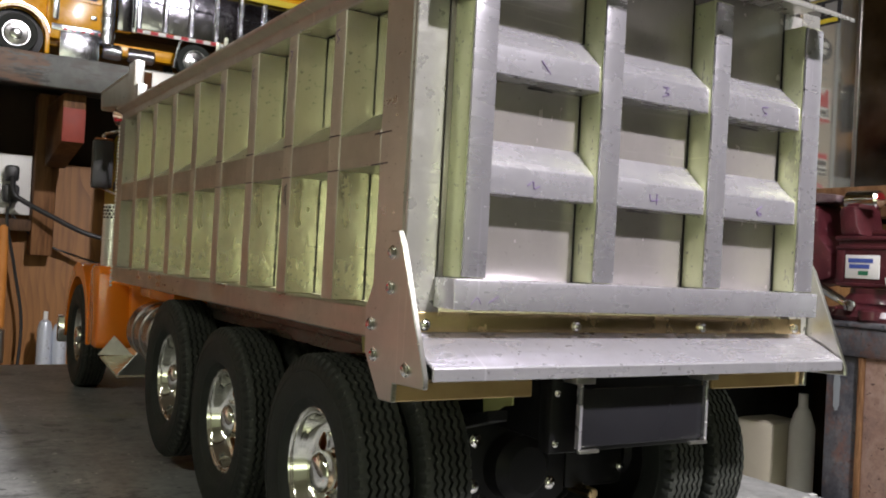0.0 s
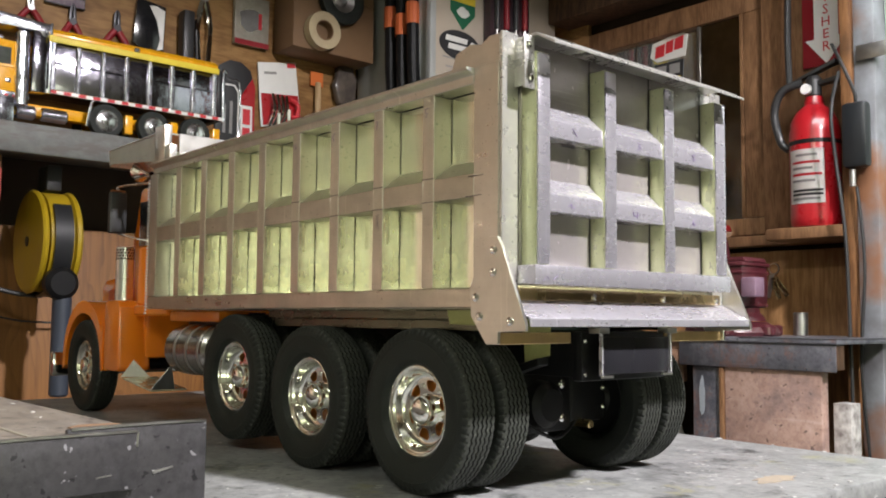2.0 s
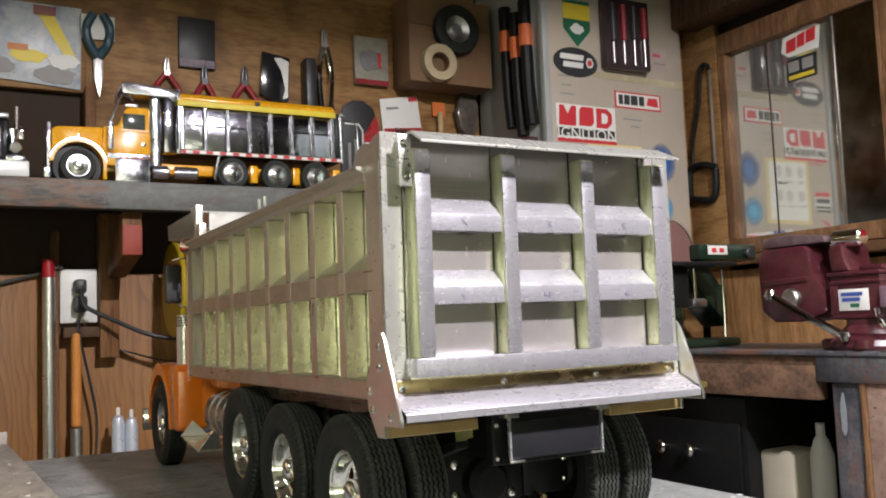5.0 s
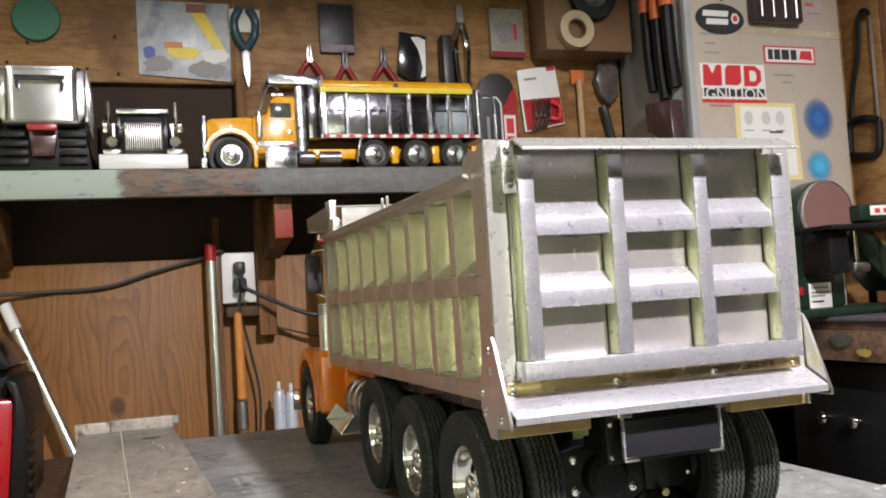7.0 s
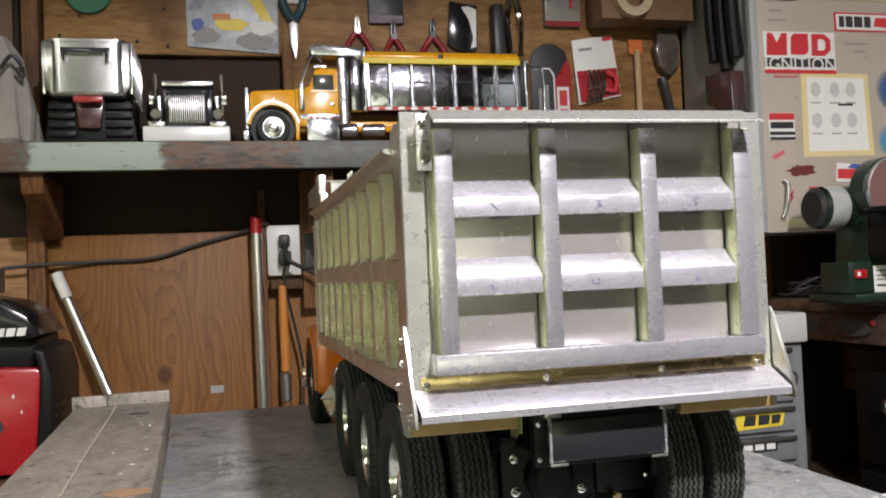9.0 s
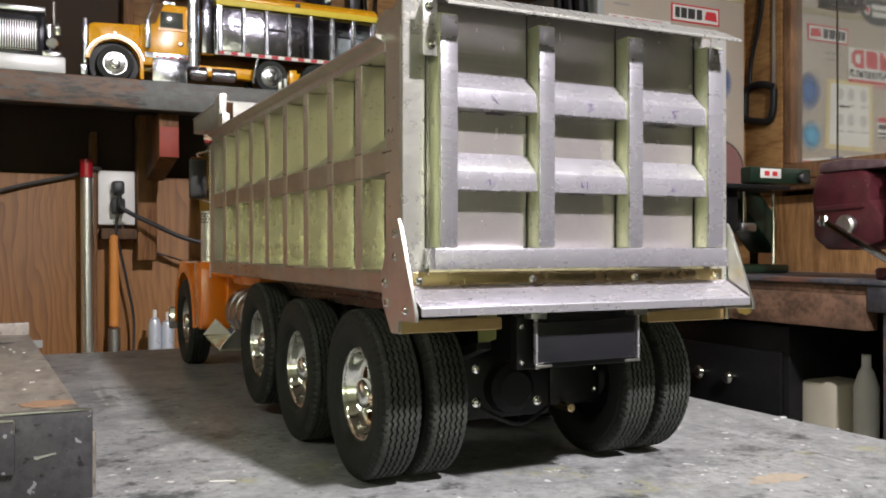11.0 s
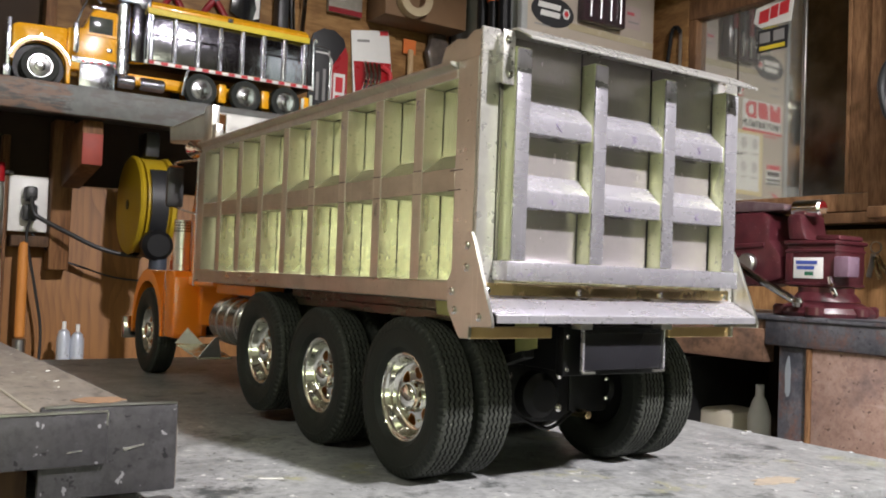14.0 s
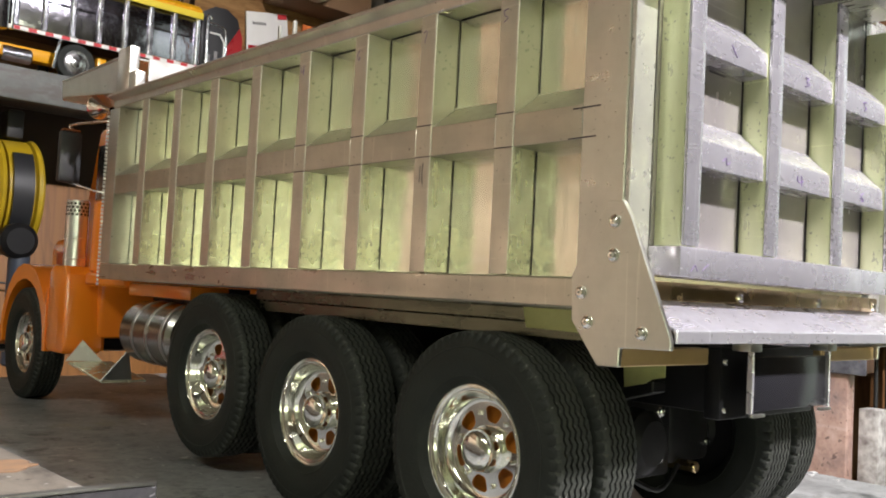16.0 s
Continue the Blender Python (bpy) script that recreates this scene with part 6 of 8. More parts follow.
# dark chrome model tractor, nose to the front
TT = thing("model_tractor_truck", (-0.012, 1.72, SH_T), "dark chrome model truck tractor facing forward", "model truck")
part("hood", prism([(-0.050, 0.470), (0.030, 0.470), (0.030, 0.535), (0.018, 0.548), (-0.038, 0.548), (-0.050, 0.535)], "y", 1.680, 1.755, 0.004), DK, TT, "gunmetal hood")
part("cab", prism([(-0.062, 0.470), (0.042, 0.470), (0.042, 0.572), (0.036, 0.577), (-0.056, 0.577), (-0.062, 0.572)], "y", 1.7555, 1.84, 0.004), DK, TT, "gunmetal cab")
part("windscreen", box((-0.054, 1.7535, 0.545), (0.034, 1.7552, 0.567), 0.001), MATS["dark_cab_glass"], TT)
part("sun_visor", box((-0.062, 1.744, 0.568), (0.042, 1.7532, 0.580), 0.002), POLISH, TT, "bright sun visor")
gr = part("grille", box((-0.046, 1.671, 0.478), (0.026, 1.6795, 0.536), 0.003), POLISH, TT, "chrome grille with upright bars")
part("grille_core", box((-0.042, 1.6695, 0.481), (0.022, 1.6708, 0.532), 0.0005), DK, gr)
for k in range(16):
    part("grille_bar", box((-0.0408 + 0.0041 * k, 1.667, 0.482), (-0.0393 + 0.0041 * k, 1.6694, 0.531), 0.0003), CHROME_SOFT, gr)
part("bumper", box((-0.095, 1.650, 0.438), (0.072, 1.662, 0.468), 0.003), material("bright_bumper", (0.86, 0.86, 0.85), 0.35, 0.1), TT, "wide bright bumper")
for s in (-1, 1):
    c = -0.010 + s * 0.060
    part("fender", box((c - 0.018, 1.672, 0.468), (c + 0.018, 1.745, 0.484), 0.005), POLISH, TT)
    part("headlamp", rod((c, 1.678, 0.496), "y", 0.011, -0.012, 0.012, 20, 0.002), CHROME, TT, "round chrome headlamp")
    part("air_cleaner", rod((-0.010 + s * 0.058, 1.752, 0), "z", 0.010, 0.490, 0.550, 20, 0.003), POLISH, TT)
    part("exhaust_pipe", rod((-0.010 + s * 0.068, 1.80, 0), "z", 0.0045, 0.480, 0.606, 14, 0.001), CHROME, TT, "thin chrome exhaust stack")
    part("mirror", box((-0.010 + s * 0.074 - 0.005, 1.752, 0.530), (-0.010 + s * 0.074 + 0.005, 1.758, 0.558), 0.002), CHROME, TT)
    small_wheel(TT, -0.010 + s * 0.052, 1.715, 0.4565, s * math.pi / 2)

# cloth bag at the shelf's end
bag = lathe([(0, 0.4335), (0.060, 0.4335), (0.070, 0.445), (0.066, 0.50), (0.055, 0.56), (0.040, 0.61), (0.020, 0.64), (0.012, 0.652), (0, 0.653)], (-0.362, 1.70, 0), "z", 40)
for v in bag.verts:
    a = math.atan2(v.co.y - 1.70, v.co.x + 0.362)
    q = 1 + 0.10 * math.sin(5 * a + 30 * v.co.z) + 0.05 * math.sin(11 * a)
    v.co.x, v.co.y = -0.362 + (v.co.x + 0.362) * q + 0.05 * (v.co.z - 0.5) * 0.4, 1.70 + (v.co.y - 1.70) * q * 0.8
bagt = thing("cloth_bag", (-0.362, 1.70, SH_T), "crumpled off-white cloth bag tied with dark cord", "bag")
part("sack", bag, CLOTH, bagt)
part("cord", tube([(-0.345, 1.64, 0.575), (-0.325, 1.635, 0.60), (-0.310, 1.64, 0.585), (-0.306, 1.645, 0.562), (-0.318, 1.64, 0.578)], 0.004, 8, None, 5), BLACK_PLASTIC, bagt, "knotted dark cord")

# ---------------------------------------------------------------- tools and packs hung on the tool board
HY = WALL_Y - 0.006


def pliers(x, z, s, handle, spread, name="pliers", label="slim pliers with red dipped handles hung on a nail", steel=None):
    steel = steel or STEEL
    t = thing(name, (x, HY, z - 0.16 * s), label, "pliers", "pliers on the tool board")
    for sg in (-1, 1):
        part("jaw", prism([(x + sg * 0.001, z - 0.002), (x + sg * 0.008 * s, z - 0.012 * s), (x + sg * 0.006 * s, z + 0.026 * s), (x + sg * 0.001, z + 0.034 * s)], "y", HY - 0.012, HY - 0.004, 0.001), steel, t)
        part("handle", tube([(x + sg * 0.004, HY - 0.008, z - 0.010 * s), (x + sg * spread * 0.8, HY - 0.009, z - 0.045 * s), (x + sg * spread, HY - 0.009, z - 0.085 * s), (x + sg * spread * 0.75, HY - 0.009, z - 0.15 * s)], 0.0068 * s, 10, None, 5), handle, t, "dipped plastic handle")
    part("pivot", rod((x, HY - 0.008, z - 0.006), "y", 0.008 * s, -0.007, 0.004, 16, 0.001), steel, t)
    return t


DARK_STEEL = material("blackened_tool_steel", (0.05, 0.05, 0.055), 0.35, 0.7, (0.09, 0.09, 0.095), 60, 0.5)
pliers(0.374, 0.738, 0.95, RED_DARK, 0.033)
pliers(0.460, 0.726, 1.05, RED_DARK, 0.030, label="dark-jawed pliers with worn red handles hung on a nail", steel=DARK_STEEL)
pliers(0.556, 0.732, 1.10, RED_DARK, 0.036, label="dark-jawed pliers with worn red handles hung on a nail", steel=DARK_STEEL)
pliers(0.762, 0.850, 1.15, CHROME, 0.016, "slip_joint_pliers", "bright chrome slip-joint pliers hung on a nail")


def card(name, pts, label, cat, parts=(), y=HY, d=0.004, mat=WHITE):
    t = thing(name, (sum(p[0] for p in pts) / len(pts), y, min(p[1] for p in pts)), label, cat)
    part("card", prism(pts, "y", y - d, y - 0.0005, 0.0008), mat, t)
    for i, (nm, pp, mt) in enumerate(parts):
        part(nm, prism(pp, "y", y - d - 0.0010 - 0.0004 * i, y - d - 0.0004 * i - 0.0001), mt, t)
    return t


def rect(x0, z0, x1, z1):
    return [(x0, z0), (x1, z0), (x1, z1), (x0, z1)]


PICTURE = material("faded_picture_print", (0.34, 0.38, 0.44), 0.35, 0, (0.52, 0.53, 0.52), 34, 0.75, third=(0.20, 0.21, 0.30), spots=(0.12, 0.12, 0.15))
card("picture_print", [(-0.012, 0.690), (0.190, 0.676), (0.192, 0.86), (-0.012, 0.86)], "glossy print with yellow machinery shapes pinned to plywood", "picture",
     (("yellow_shape", [(0.105, 0.835), (0.165, 0.735), (0.182, 0.745), (0.130, 0.85)], INK_YELLOW), ("yellow_shape", blot(0.085, 0.742, 0.038, 0.014, 11), INK_YELLOW),
      ("orange_shape", rect(0.045, 0.752, 0.085, 0.766), material("printed_orange", (0.62, 0.22, 0.06), 0.5)), ("dark_shape", blot(0.03, 0.715, 0.03, 0.018, 12), INK_GREY), ("dark_shape", blot(0.14, 0.705, 0.04, 0.02, 13), INK_GREY),
      ("blue_shape", blot(0.012, 0.74, 0.014, 0.014, 14), INK_BLUE), ("brown_shape", rect(0.095, 0.835, 0.14, 0.855), material("printed_brown", (0.22, 0.06, 0.04), 0.5)), ("pale_shape", blot(0.155, 0.735, 0.03, 0.016, 15), PAPER)), mat=PICTURE)
solid("green_disc", rod((-0.218, HY, 0.806), "y", 0.049, -0.012, -0.001, 48, 0.002), INK_GREEN, "dark green round plate hung on plywood", "disc")
card("white_tag", rect(0.188, 0.795, 0.262, 0.850), "small white paper tag behind the snips", "tag", mat=PAPER)
shears = thing("tin_snips", (0.226, HY, 0.66), "steel snips with teal handles hung point down", "snips")
for sg in (-1, 1):
    part("handle", tube([(0.226, HY - 0.010, 0.752), (0.226 + sg * 0.020, HY - 0.010, 0.785), (0.226 + sg * 0.024, HY - 0.010, 0.82), (0.226 + sg * 0.010, HY - 0.010, 0.85)], 0.010, 10, None, 5), material("teal_handle", (0.020, 0.060, 0.085), 0.4), shears, "teal grip")
    part("blade", prism([(0.226, 0.755), (0.226 + sg * 0.011, 0.745), (0.226 + sg * 0.009, 0.70), (0.228, 0.662)], "y", HY - 0.012, HY - 0.008, 0.0005), STEEL, shears)
card("pouch", rect(0.402, 0.752, 0.486, 0.872), "flat black pouch with a purple strip hung on the tool board", "pouch", (("purple_strip", rect(0.404, 0.754, 0.484, 0.772), material("dull_purple_print", (0.09, 0.05, 0.09), 0.5, 0, (0.22, 0.18, 0.20), 90, 0.6)),), d=0.008, mat=BLACK_PLASTIC)
# white strip paints the sheen on the card's right half
card("blister_card", [(0.592, 0.705), (0.625, 0.688), (0.664, 0.692), (0.668, 0.80), (0.600, 0.81)], "black glossy blister card hung on the tool board", "tool pack",
     (("painted_gloss", [(0.628, 0.796), (0.646, 0.765), (0.655, 0.722), (0.648, 0.695), (0.662, 0.700), (0.665, 0.790), (0.645, 0.798)], WHITE),), d=0.012, mat=material("glossy_black_card", (0.015, 0.015, 0.017), 0.12, coat=0.5))
solid("dark_clamp", box((0.700, HY - 0.04, 0.64), (0.728, HY - 0.002, 0.80), 0.006), BLACK_PLASTIC, "dark clamp bar hung on the tool board", "clamp")
card("parts_pack", rect(0.842, 0.755, 0.935, 0.88), "clear bag of small parts with a red strip", "parts pack", (("red_strip", rect(0.842, 0.755, 0.935, 0.768), RED_DARK), ("small_part", blot(0.885, 0.82, 0.03, 0.03, 21), STEEL), ("red_part", rect(0.905, 0.80, 0.914, 0.84), INK_RED)),
     d=0.014, mat=material("cloudy_plastic_bag", (0.36, 0.33, 0.28), 0.2, 0, (0.26, 0.24, 0.2), 60, 0.6))
gauge = card("tag_board", [(0.80, 0.50), (0.905, 0.50), (0.905, 0.655), (0.892, 0.695), (0.865, 0.712), (0.835, 0.712), (0.808, 0.695), (0.80, 0.66)], "black and red rounded display card", "card",
             (("red_half", [(0.862, 0.50), (0.905, 0.50), (0.905, 0.655), (0.897, 0.675), (0.862, 0.62)], RED), ("white_outline", [(0.812, 0.652), (0.850, 0.652), (0.862, 0.635), (0.862, 0.52), (0.858, 0.52), (0.858, 0.633), (0.848, 0.648), (0.812, 0.648)], WHITE),
              ("white_panel", rect(0.866, 0.52, 0.898, 0.605), WHITE), ("red_bar", rect(0.872, 0.53, 0.892, 0.55), INK_RED), ("red_bar", rect(0.872, 0.558, 0.892, 0.596), INK_RED),
              ("grey_bar", rect(0.818, 0.53, 0.826, 0.60), INK_GREY), ("grey_bar", rect(0.836, 0.53, 0.844, 0.61), INK_GREY)), d=0.006, mat=INK_DARK)
pack = card("tool_pack", [(0.925, 0.56), (1.040, 0.585), (1.020, 0.74), (0.912, 0.722)], "red and white blister pack with chrome clips, hung askew", "tool pack",
            (("red_half", [(0.930, 0.565), (1.038, 0.588), (1.029, 0.655), (0.922, 0.645)], RED), ("grey_bar", [(0.930, 0.695), (0.965, 0.700), (0.964, 0.706), (0.929, 0.701)], INK_GREY), ("red_bar", [(0.995, 0.722), (1.019, 0.726), (1.018, 0.738), (0.994, 0.734)], INK_RED)), d=0.005)
for k in range(4):
    part("clip", tube([(0.945 + 0.012 * k, HY - 0.010, 0.565 + 0.003 * k), (0.948 + 0.012 * k, HY - 0.030, 0.60), (0.952 + 0.013 * k, HY - 0.012, 0.645)], 0.0045, 8, None, 4), CHROME, pack, "bright clip")
part("cable", tube([(0.985, HY - 0.012, 0.60), (1.015, HY - 0.018, 0.595), (1.022, HY - 0.018, 0.625), (1.0, HY - 0.014, 0.64)], 0.006, 8, None, 4), INK_RED, pack, "red cable loop")
sd = thing("screwdriver", (1.085, HY, 0.54), "long screwdriver with a pale wooden handle", "screwdriver")
part("handle", rod((1.085, HY - 0.012, 0), "z", 0.008, 0.54, 0.70, 16, 0.003), wood("pale_handle_wood", (0.52, 0.36, 0.2), (0.4, 0.26, 0.13), (8, 8, 1), 8), sd)
part("tag", prism(rect(1.066, 0.690, 1.104, 0.728), "y", HY - 0.006, HY - 0.003), material("orange_tag", (0.66, 0.16, 0.03), 0.5), sd, "orange tag")
solid("black_pen_tool", tube([(1.150, HY - 0.012, 0.63), (1.158, HY - 0.014, 0.60), (1.176, HY - 0.012, 0.52)], 0.011, 10, None, 4), BLACK_PLASTIC, "black handled tool hung on the board", "tool")
solid("plastic_bag", prism(blot(1.165, 0.70, 0.036, 0.065, 31, 18, 0.25), "y", HY - 0.03, HY - 0.004, 0.008), material("smoky_plastic_bag", (0.13, 0.105, 0.085), 0.18, 0, (0.06, 0.05, 0.045), 40, 0.6), "smoky plastic bag of dark parts", "bag")
# cardboard box on the tool board with a tape roll and a spare wheel hung in front
cbox = thing("cardboard_box", (1.08, 1.84, 0.752), "open brown cardboard box fixed to the wall", "box")
part("box", box((0.955, 1.795, 0.752), (1.20, HY - 0.002, 0.98), 0.004), CARDBOARD, cbox)
part("flap", box((0.960, 1.7905, 0.9), (1.195, 1.7945, 0.978), 0.001), CARDBOARD, cbox)
roll = thing("tape_roll", (1.030, 1.76, 0.75), "roll of tan masking tape hung on the box", "tape roll")
part("tape", lathe([(0.026, 0), (0.047, 0), (0.047, 0.024), (0.026, 0.024), (0.026, 0)], (1.030, 1.768, 0.800), "y", 40), TAPE_TAN, roll, "", 40)
part("core", lathe([(0.0235, 0.001), (0.0258, 0.001), (0.0258, 0.023), (0.0235, 0.023), (0.0235, 0.001)], (1.030, 1.768, 0.800), "y", 32), CARDBOARD, roll, "", 40)
sw = thing("spare_wheel", (1.085, 1.76, 0.83), "small black model tyre on a grey rim", "wheel")
part("tyre", lathe([(0.035, 0), (0.055, -0.004), (0.064, 0.0), (0.066, 0.01), (0.062, 0.022), (0.035, 0.024)], (1.085, 1.770, 0.893), "y", 40), RUBBER, sw, "", 40)
part("rim", lathe([(0.0355, 0.002), (0.030, 0.004), (0.018, 0.010), (0.012, 0.004), (0, 0.004)], (1.085, 1.770, 0.893), "y", 32), STEEL, sw, "", 40)

# ---------------------------------------------------------------- sticker-covered cabinet in the corner
CF = 1.575
cabn = thing("wall_cabinet", (1.44, 1.74, 0.213), "cream wall cabinet covered with racing stickers", "cabinet")
part("carcass", box((1.232, CF + 0.02, 0.216), (1.664, WALL_Y - 0.007, 1.25), 0.002), GREYBOARD, cabn)
part("side_board", box((1.2165, CF + 0.004, 0.30), (1.2315, WALL_Y - 0.008, 1.25), 0.002), GREYBOARD, cabn, "pale grey side board hung with cutters")
part("door", box((1.2265, CF, 0.213), (1.664, CF + 0.0195, 1.25), 0.003), CREAM, cabn, "cream painted cabinet door")
part("edge_strip", box((1.2080, CF - 0.003, 0.215), (1.2262, CF + 0.016, 1.25), 0.002), GREYBOARD, cabn, "grey metal edge strip")


def sticker(name, pts, mat, label, marks=(), y=CF, parent=None):
    s = part(name, prism(pts, "y", y - 0.0012, y - 0.0004), mat, parent or cabn, label)
    for i, (nm, pp, mt) in enumerate(marks):
        part(nm, prism(pp, "y", y - 0.0020 - 0.0003 * i, y - 0.0013 - 0.0003 * i), mt, s)
    return s


def slanted(x0, z0, x1, z1, k=0.0):
    return [(x0, z0), (x1, z0), (x1 + k, z1), (x0 + k, z1)]


def leaning(cx, cz, rx, rz):
    """A smooth oval leaning over to one side."""
    return [(cx + rx * math.cos(2 * math.pi * k / 28) - 0.35 * rz * math.sin(2 * math.pi * k / 28), cz + rz * math.sin(2 * math.pi * k / 28)) for k in range(28)]


# red, white and black ignition sticker: its mark as plain blocks
ign = sticker("sticker", rect(1.240, 0.571, 1.424, 0.666), PAPER, "white, red and black ignition sticker")
for shape in ([(1.246, 0.612), (1.249, 0.662), (1.262, 0.662), (1.273, 0.640), (1.286, 0.662), (1.300, 0.662), (1.298, 0.612)],
              [(1.308, 0.614), (1.310, 0.654), (1.318, 0.662), (1.354, 0.662), (1.354, 0.622), (1.344, 0.614)],
              [(1.362, 0.612), (1.364, 0.662), (1.396, 0.662), (1.412, 0.650), (1.412, 0.626), (1.396, 0.612)]):
    bm = prism(shape, "y", CF - 0.0022, CF - 0.0013)
    bmesh.ops.triangulate(bm, faces=[f for f in bm.faces if len(f.verts) > 4])
    part("red_shape", bm, INK_RED, ign)
part("white_shape", prism([(1.378, 0.624), (1.379, 0.650), (1.392, 0.650), (1.398, 0.644), (1.398, 0.630), (1.392, 0.624)], "y", CF - 0.0026, CF - 0.0023), PAPER, ign)
part("black_band", prism(rect(1.240, 0.586, 1.424, 0.606), "y", CF - 0.0020, CF - 0.0013), INK_DARK, ign)
part("red_band", prism(rect(1.240, 0.571, 1.424, 0.580), "y", CF - 0.0020, CF - 0.0013), INK_RED, ign)
lettering("IGNITION", (1.332, CF - 0.0024, 0.591), 0.042, PAPER, ign, "lettering", depth=0.0003)
haw = sticker("sticker", rect(1.426, 0.670, 1.580, 0.714), INK_RED, "red-edged white sticker", (("white_field", rect(1.431, 0.674, 1.575, 0.710), PAPER),
              ("dark_bar", rect(1.438, 0.680, 1.452, 0.705), INK_DARK), ("dark_bar", rect(1.456, 0.680, 1.474, 0.705), INK_DARK), ("dark_bar", rect(1.478, 0.680, 1.500, 0.705), INK_DARK), ("dark_bar", rect(1.505, 0.680, 1.522, 0.705), INK_DARK), ("red_bar", [(1.530, 0.683), (1.570, 0.680), (1.566, 0.703), (1.536, 0.703)], INK_RED)))
hol = sticker("sticker", rect(1.242, 0.420, 1.308, 0.482), PAPER, "red, white and black sticker", (("red_band", rect(1.243, 0.466, 1.307, 0.481), INK_RED), ("dark_bar", rect(1.246, 0.447, 1.304, 0.461), INK_DARK), ("dark_band", rect(1.243, 0.432, 1.307, 0.439), INK_DARK), ("dark_band", rect(1.243, 0.421, 1.307, 0.427), INK_DARK)))
note = sticker("taped_sheet", [(1.330, 0.574), (1.506, 0.572), (1.514, 0.384), (1.328, 0.382)], MASK_YELLOW, "white drawing sheet taped down with yellowed tape", (("sheet", [(1.344, 0.563), (1.494, 0.562), (1.500, 0.396), (1.342, 0.394)], PAPER),))
k = 0
for cx in (1.366, 1.416, 1.458):
    for cz in (0.535, 0.465):
        k += 1
        part("drawing", prism(blot(cx, cz, 0.013, 0.017, 40 + k, 20, 0.15), "y", CF - 0.0026 - 0.00003 * k, CF - 0.0022), material("pencil_grey", (0.46, 0.45, 0.43), 0.6, 0, (0.58, 0.57, 0.54), 120, 0.6), note)
        part("grey_bar", prism(rect(cx - 0.014, cz - 0.032, cx + 0.012, cz - 0.029), "y", CF - 0.0026, CF - 0.0022), INK_GREY, note)
part("dark_bar", prism(rect(1.424, 0.498, 1.462, 0.503), "y", CF - 0.0030, CF - 0.0022), INK_DARK, note)
for pts, mat, lab in (([(1.246, 0.385), (1.276, 0.398), (1.280, 0.391), (1.252, 0.376)], material("printed_pink", (0.60, 0.12, 0.14), 0.5), "small pink script sticker"),
                      (blot(1.322, 0.351, 0.036, 0.012, 51, 26, 0.6), material("dried_dark_red_smear", (0.15, 0.025, 0.02), 0.5), "dark red smear sticker"),
                      ([(1.287, 0.280), (1.296, 0.292), (1.290, 0.294), (1.299, 0.310), (1.286, 0.297), (1.292, 0.295)], INK_RED, "red lightning sticker"),
                      (rect(1.275, 0.222, 1.378, 0.244), material("pale_yellow_sticker", (0.68, 0.62, 0.38), 0.5), "pale yellow sticker"),
                      (leaning(1.575, 0.534, 0.050, 0.062), BLUE, "smudge of sprayed blue paint"), (leaning(1.566, 0.416, 0.044, 0.048), CYAN, "smudge of sprayed light blue paint")):
    sticker("sticker", pts, mat, lab)
sticker("sticker", rect(1.336, 0.256, 1.377, 0.314), INK_RED, "red-edged yellow sticker with a green mark", (("yellow_field", rect(1.341, 0.262, 1.372, 0.308), INK_YELLOW), ("green_mark", rect(1.348, 0.268, 1.364, 0.302), INK_GREEN)))
sticker("sticker", [(1.408, 0.325), (1.600, 0.318), (1.600, 0.352), (1.412, 0.368)], PAPER, "white, red and blue sticker", (("red_bar", [(1.412, 0.332), (1.470, 0.330), (1.470, 0.352), (1.414, 0.354)], INK_RED), ("blue_bar", [(1.440, 0.356), (1.495, 0.348), (1.495, 0.361), (1.450, 0.365)], INK_BLUE), ("red_bar", rect(1.545, 0.322, 1.598, 0.348), INK_RED)))
for x, z, w in ((1.25, 0.735, 0.05), (1.26, 0.712, 0.03), (1.255, 0.690, 0.045), (1.452, 0.640, 0.06), (1.475, 0.622, 0.03), (1.262, 0.562, 0.06)):
    sticker("faint_bar", rect(x, z, x + w, z + 0.004), INK_GREY if z > 0.6 else MATS["printed_pink"], "")
hexagon = [(1.3500 + 0.0125 * math.cos(math.pi * a / 3), 0.776 + 0.0145 * math.sin(math.pi * a / 3)) for a in range(6)]
sticker("sticker", [(1.307 + 0.069 * math.cos(a * math.pi / 16), 0.774 + 0.038 * math.sin(a * math.pi / 16)) for a in range(32)], INK_DARK, "black oval sticker with pale bars and a hexagon",
        (("pale_bar", slanted(1.258, 0.780, 1.330, 0.794, 0.003), PAPER), ("pale_bar", slanted(1.266, 0.760, 1.328, 0.774, 0.003), PAPER), ("hexagon", hexagon, PAPER),
         ("red_hexagon", [(1.3500 + (x - 1.3500) * 0.6, 0.776 + (z - 0.776) * 0.6) for x, z in hexagon], INK_RED)))
sticker("tape_strip", [(1.360, 0.742), (1.662, 0.738), (1.662, 0.757), (1.360, 0.758)], material("yellowed_clear_tape", (0.46, 0.40, 0.27), 0.25, 0, (0.40, 0.34, 0.22), 30, 0.5), "strip of yellowed clear tape")
sticker("sticker", rect(1.556, 0.782, 1.612, 0.842), material("faded_pink_paper", (0.50, 0.40, 0.37), 0.5), "faded pale sticker with a red bar", (("red_bar", rect(1.562, 0.818, 1.588, 0.826), MATS["printed_pink"]), ("grey_bar", rect(1.566, 0.798, 1.604, 0.802), INK_GREY)))
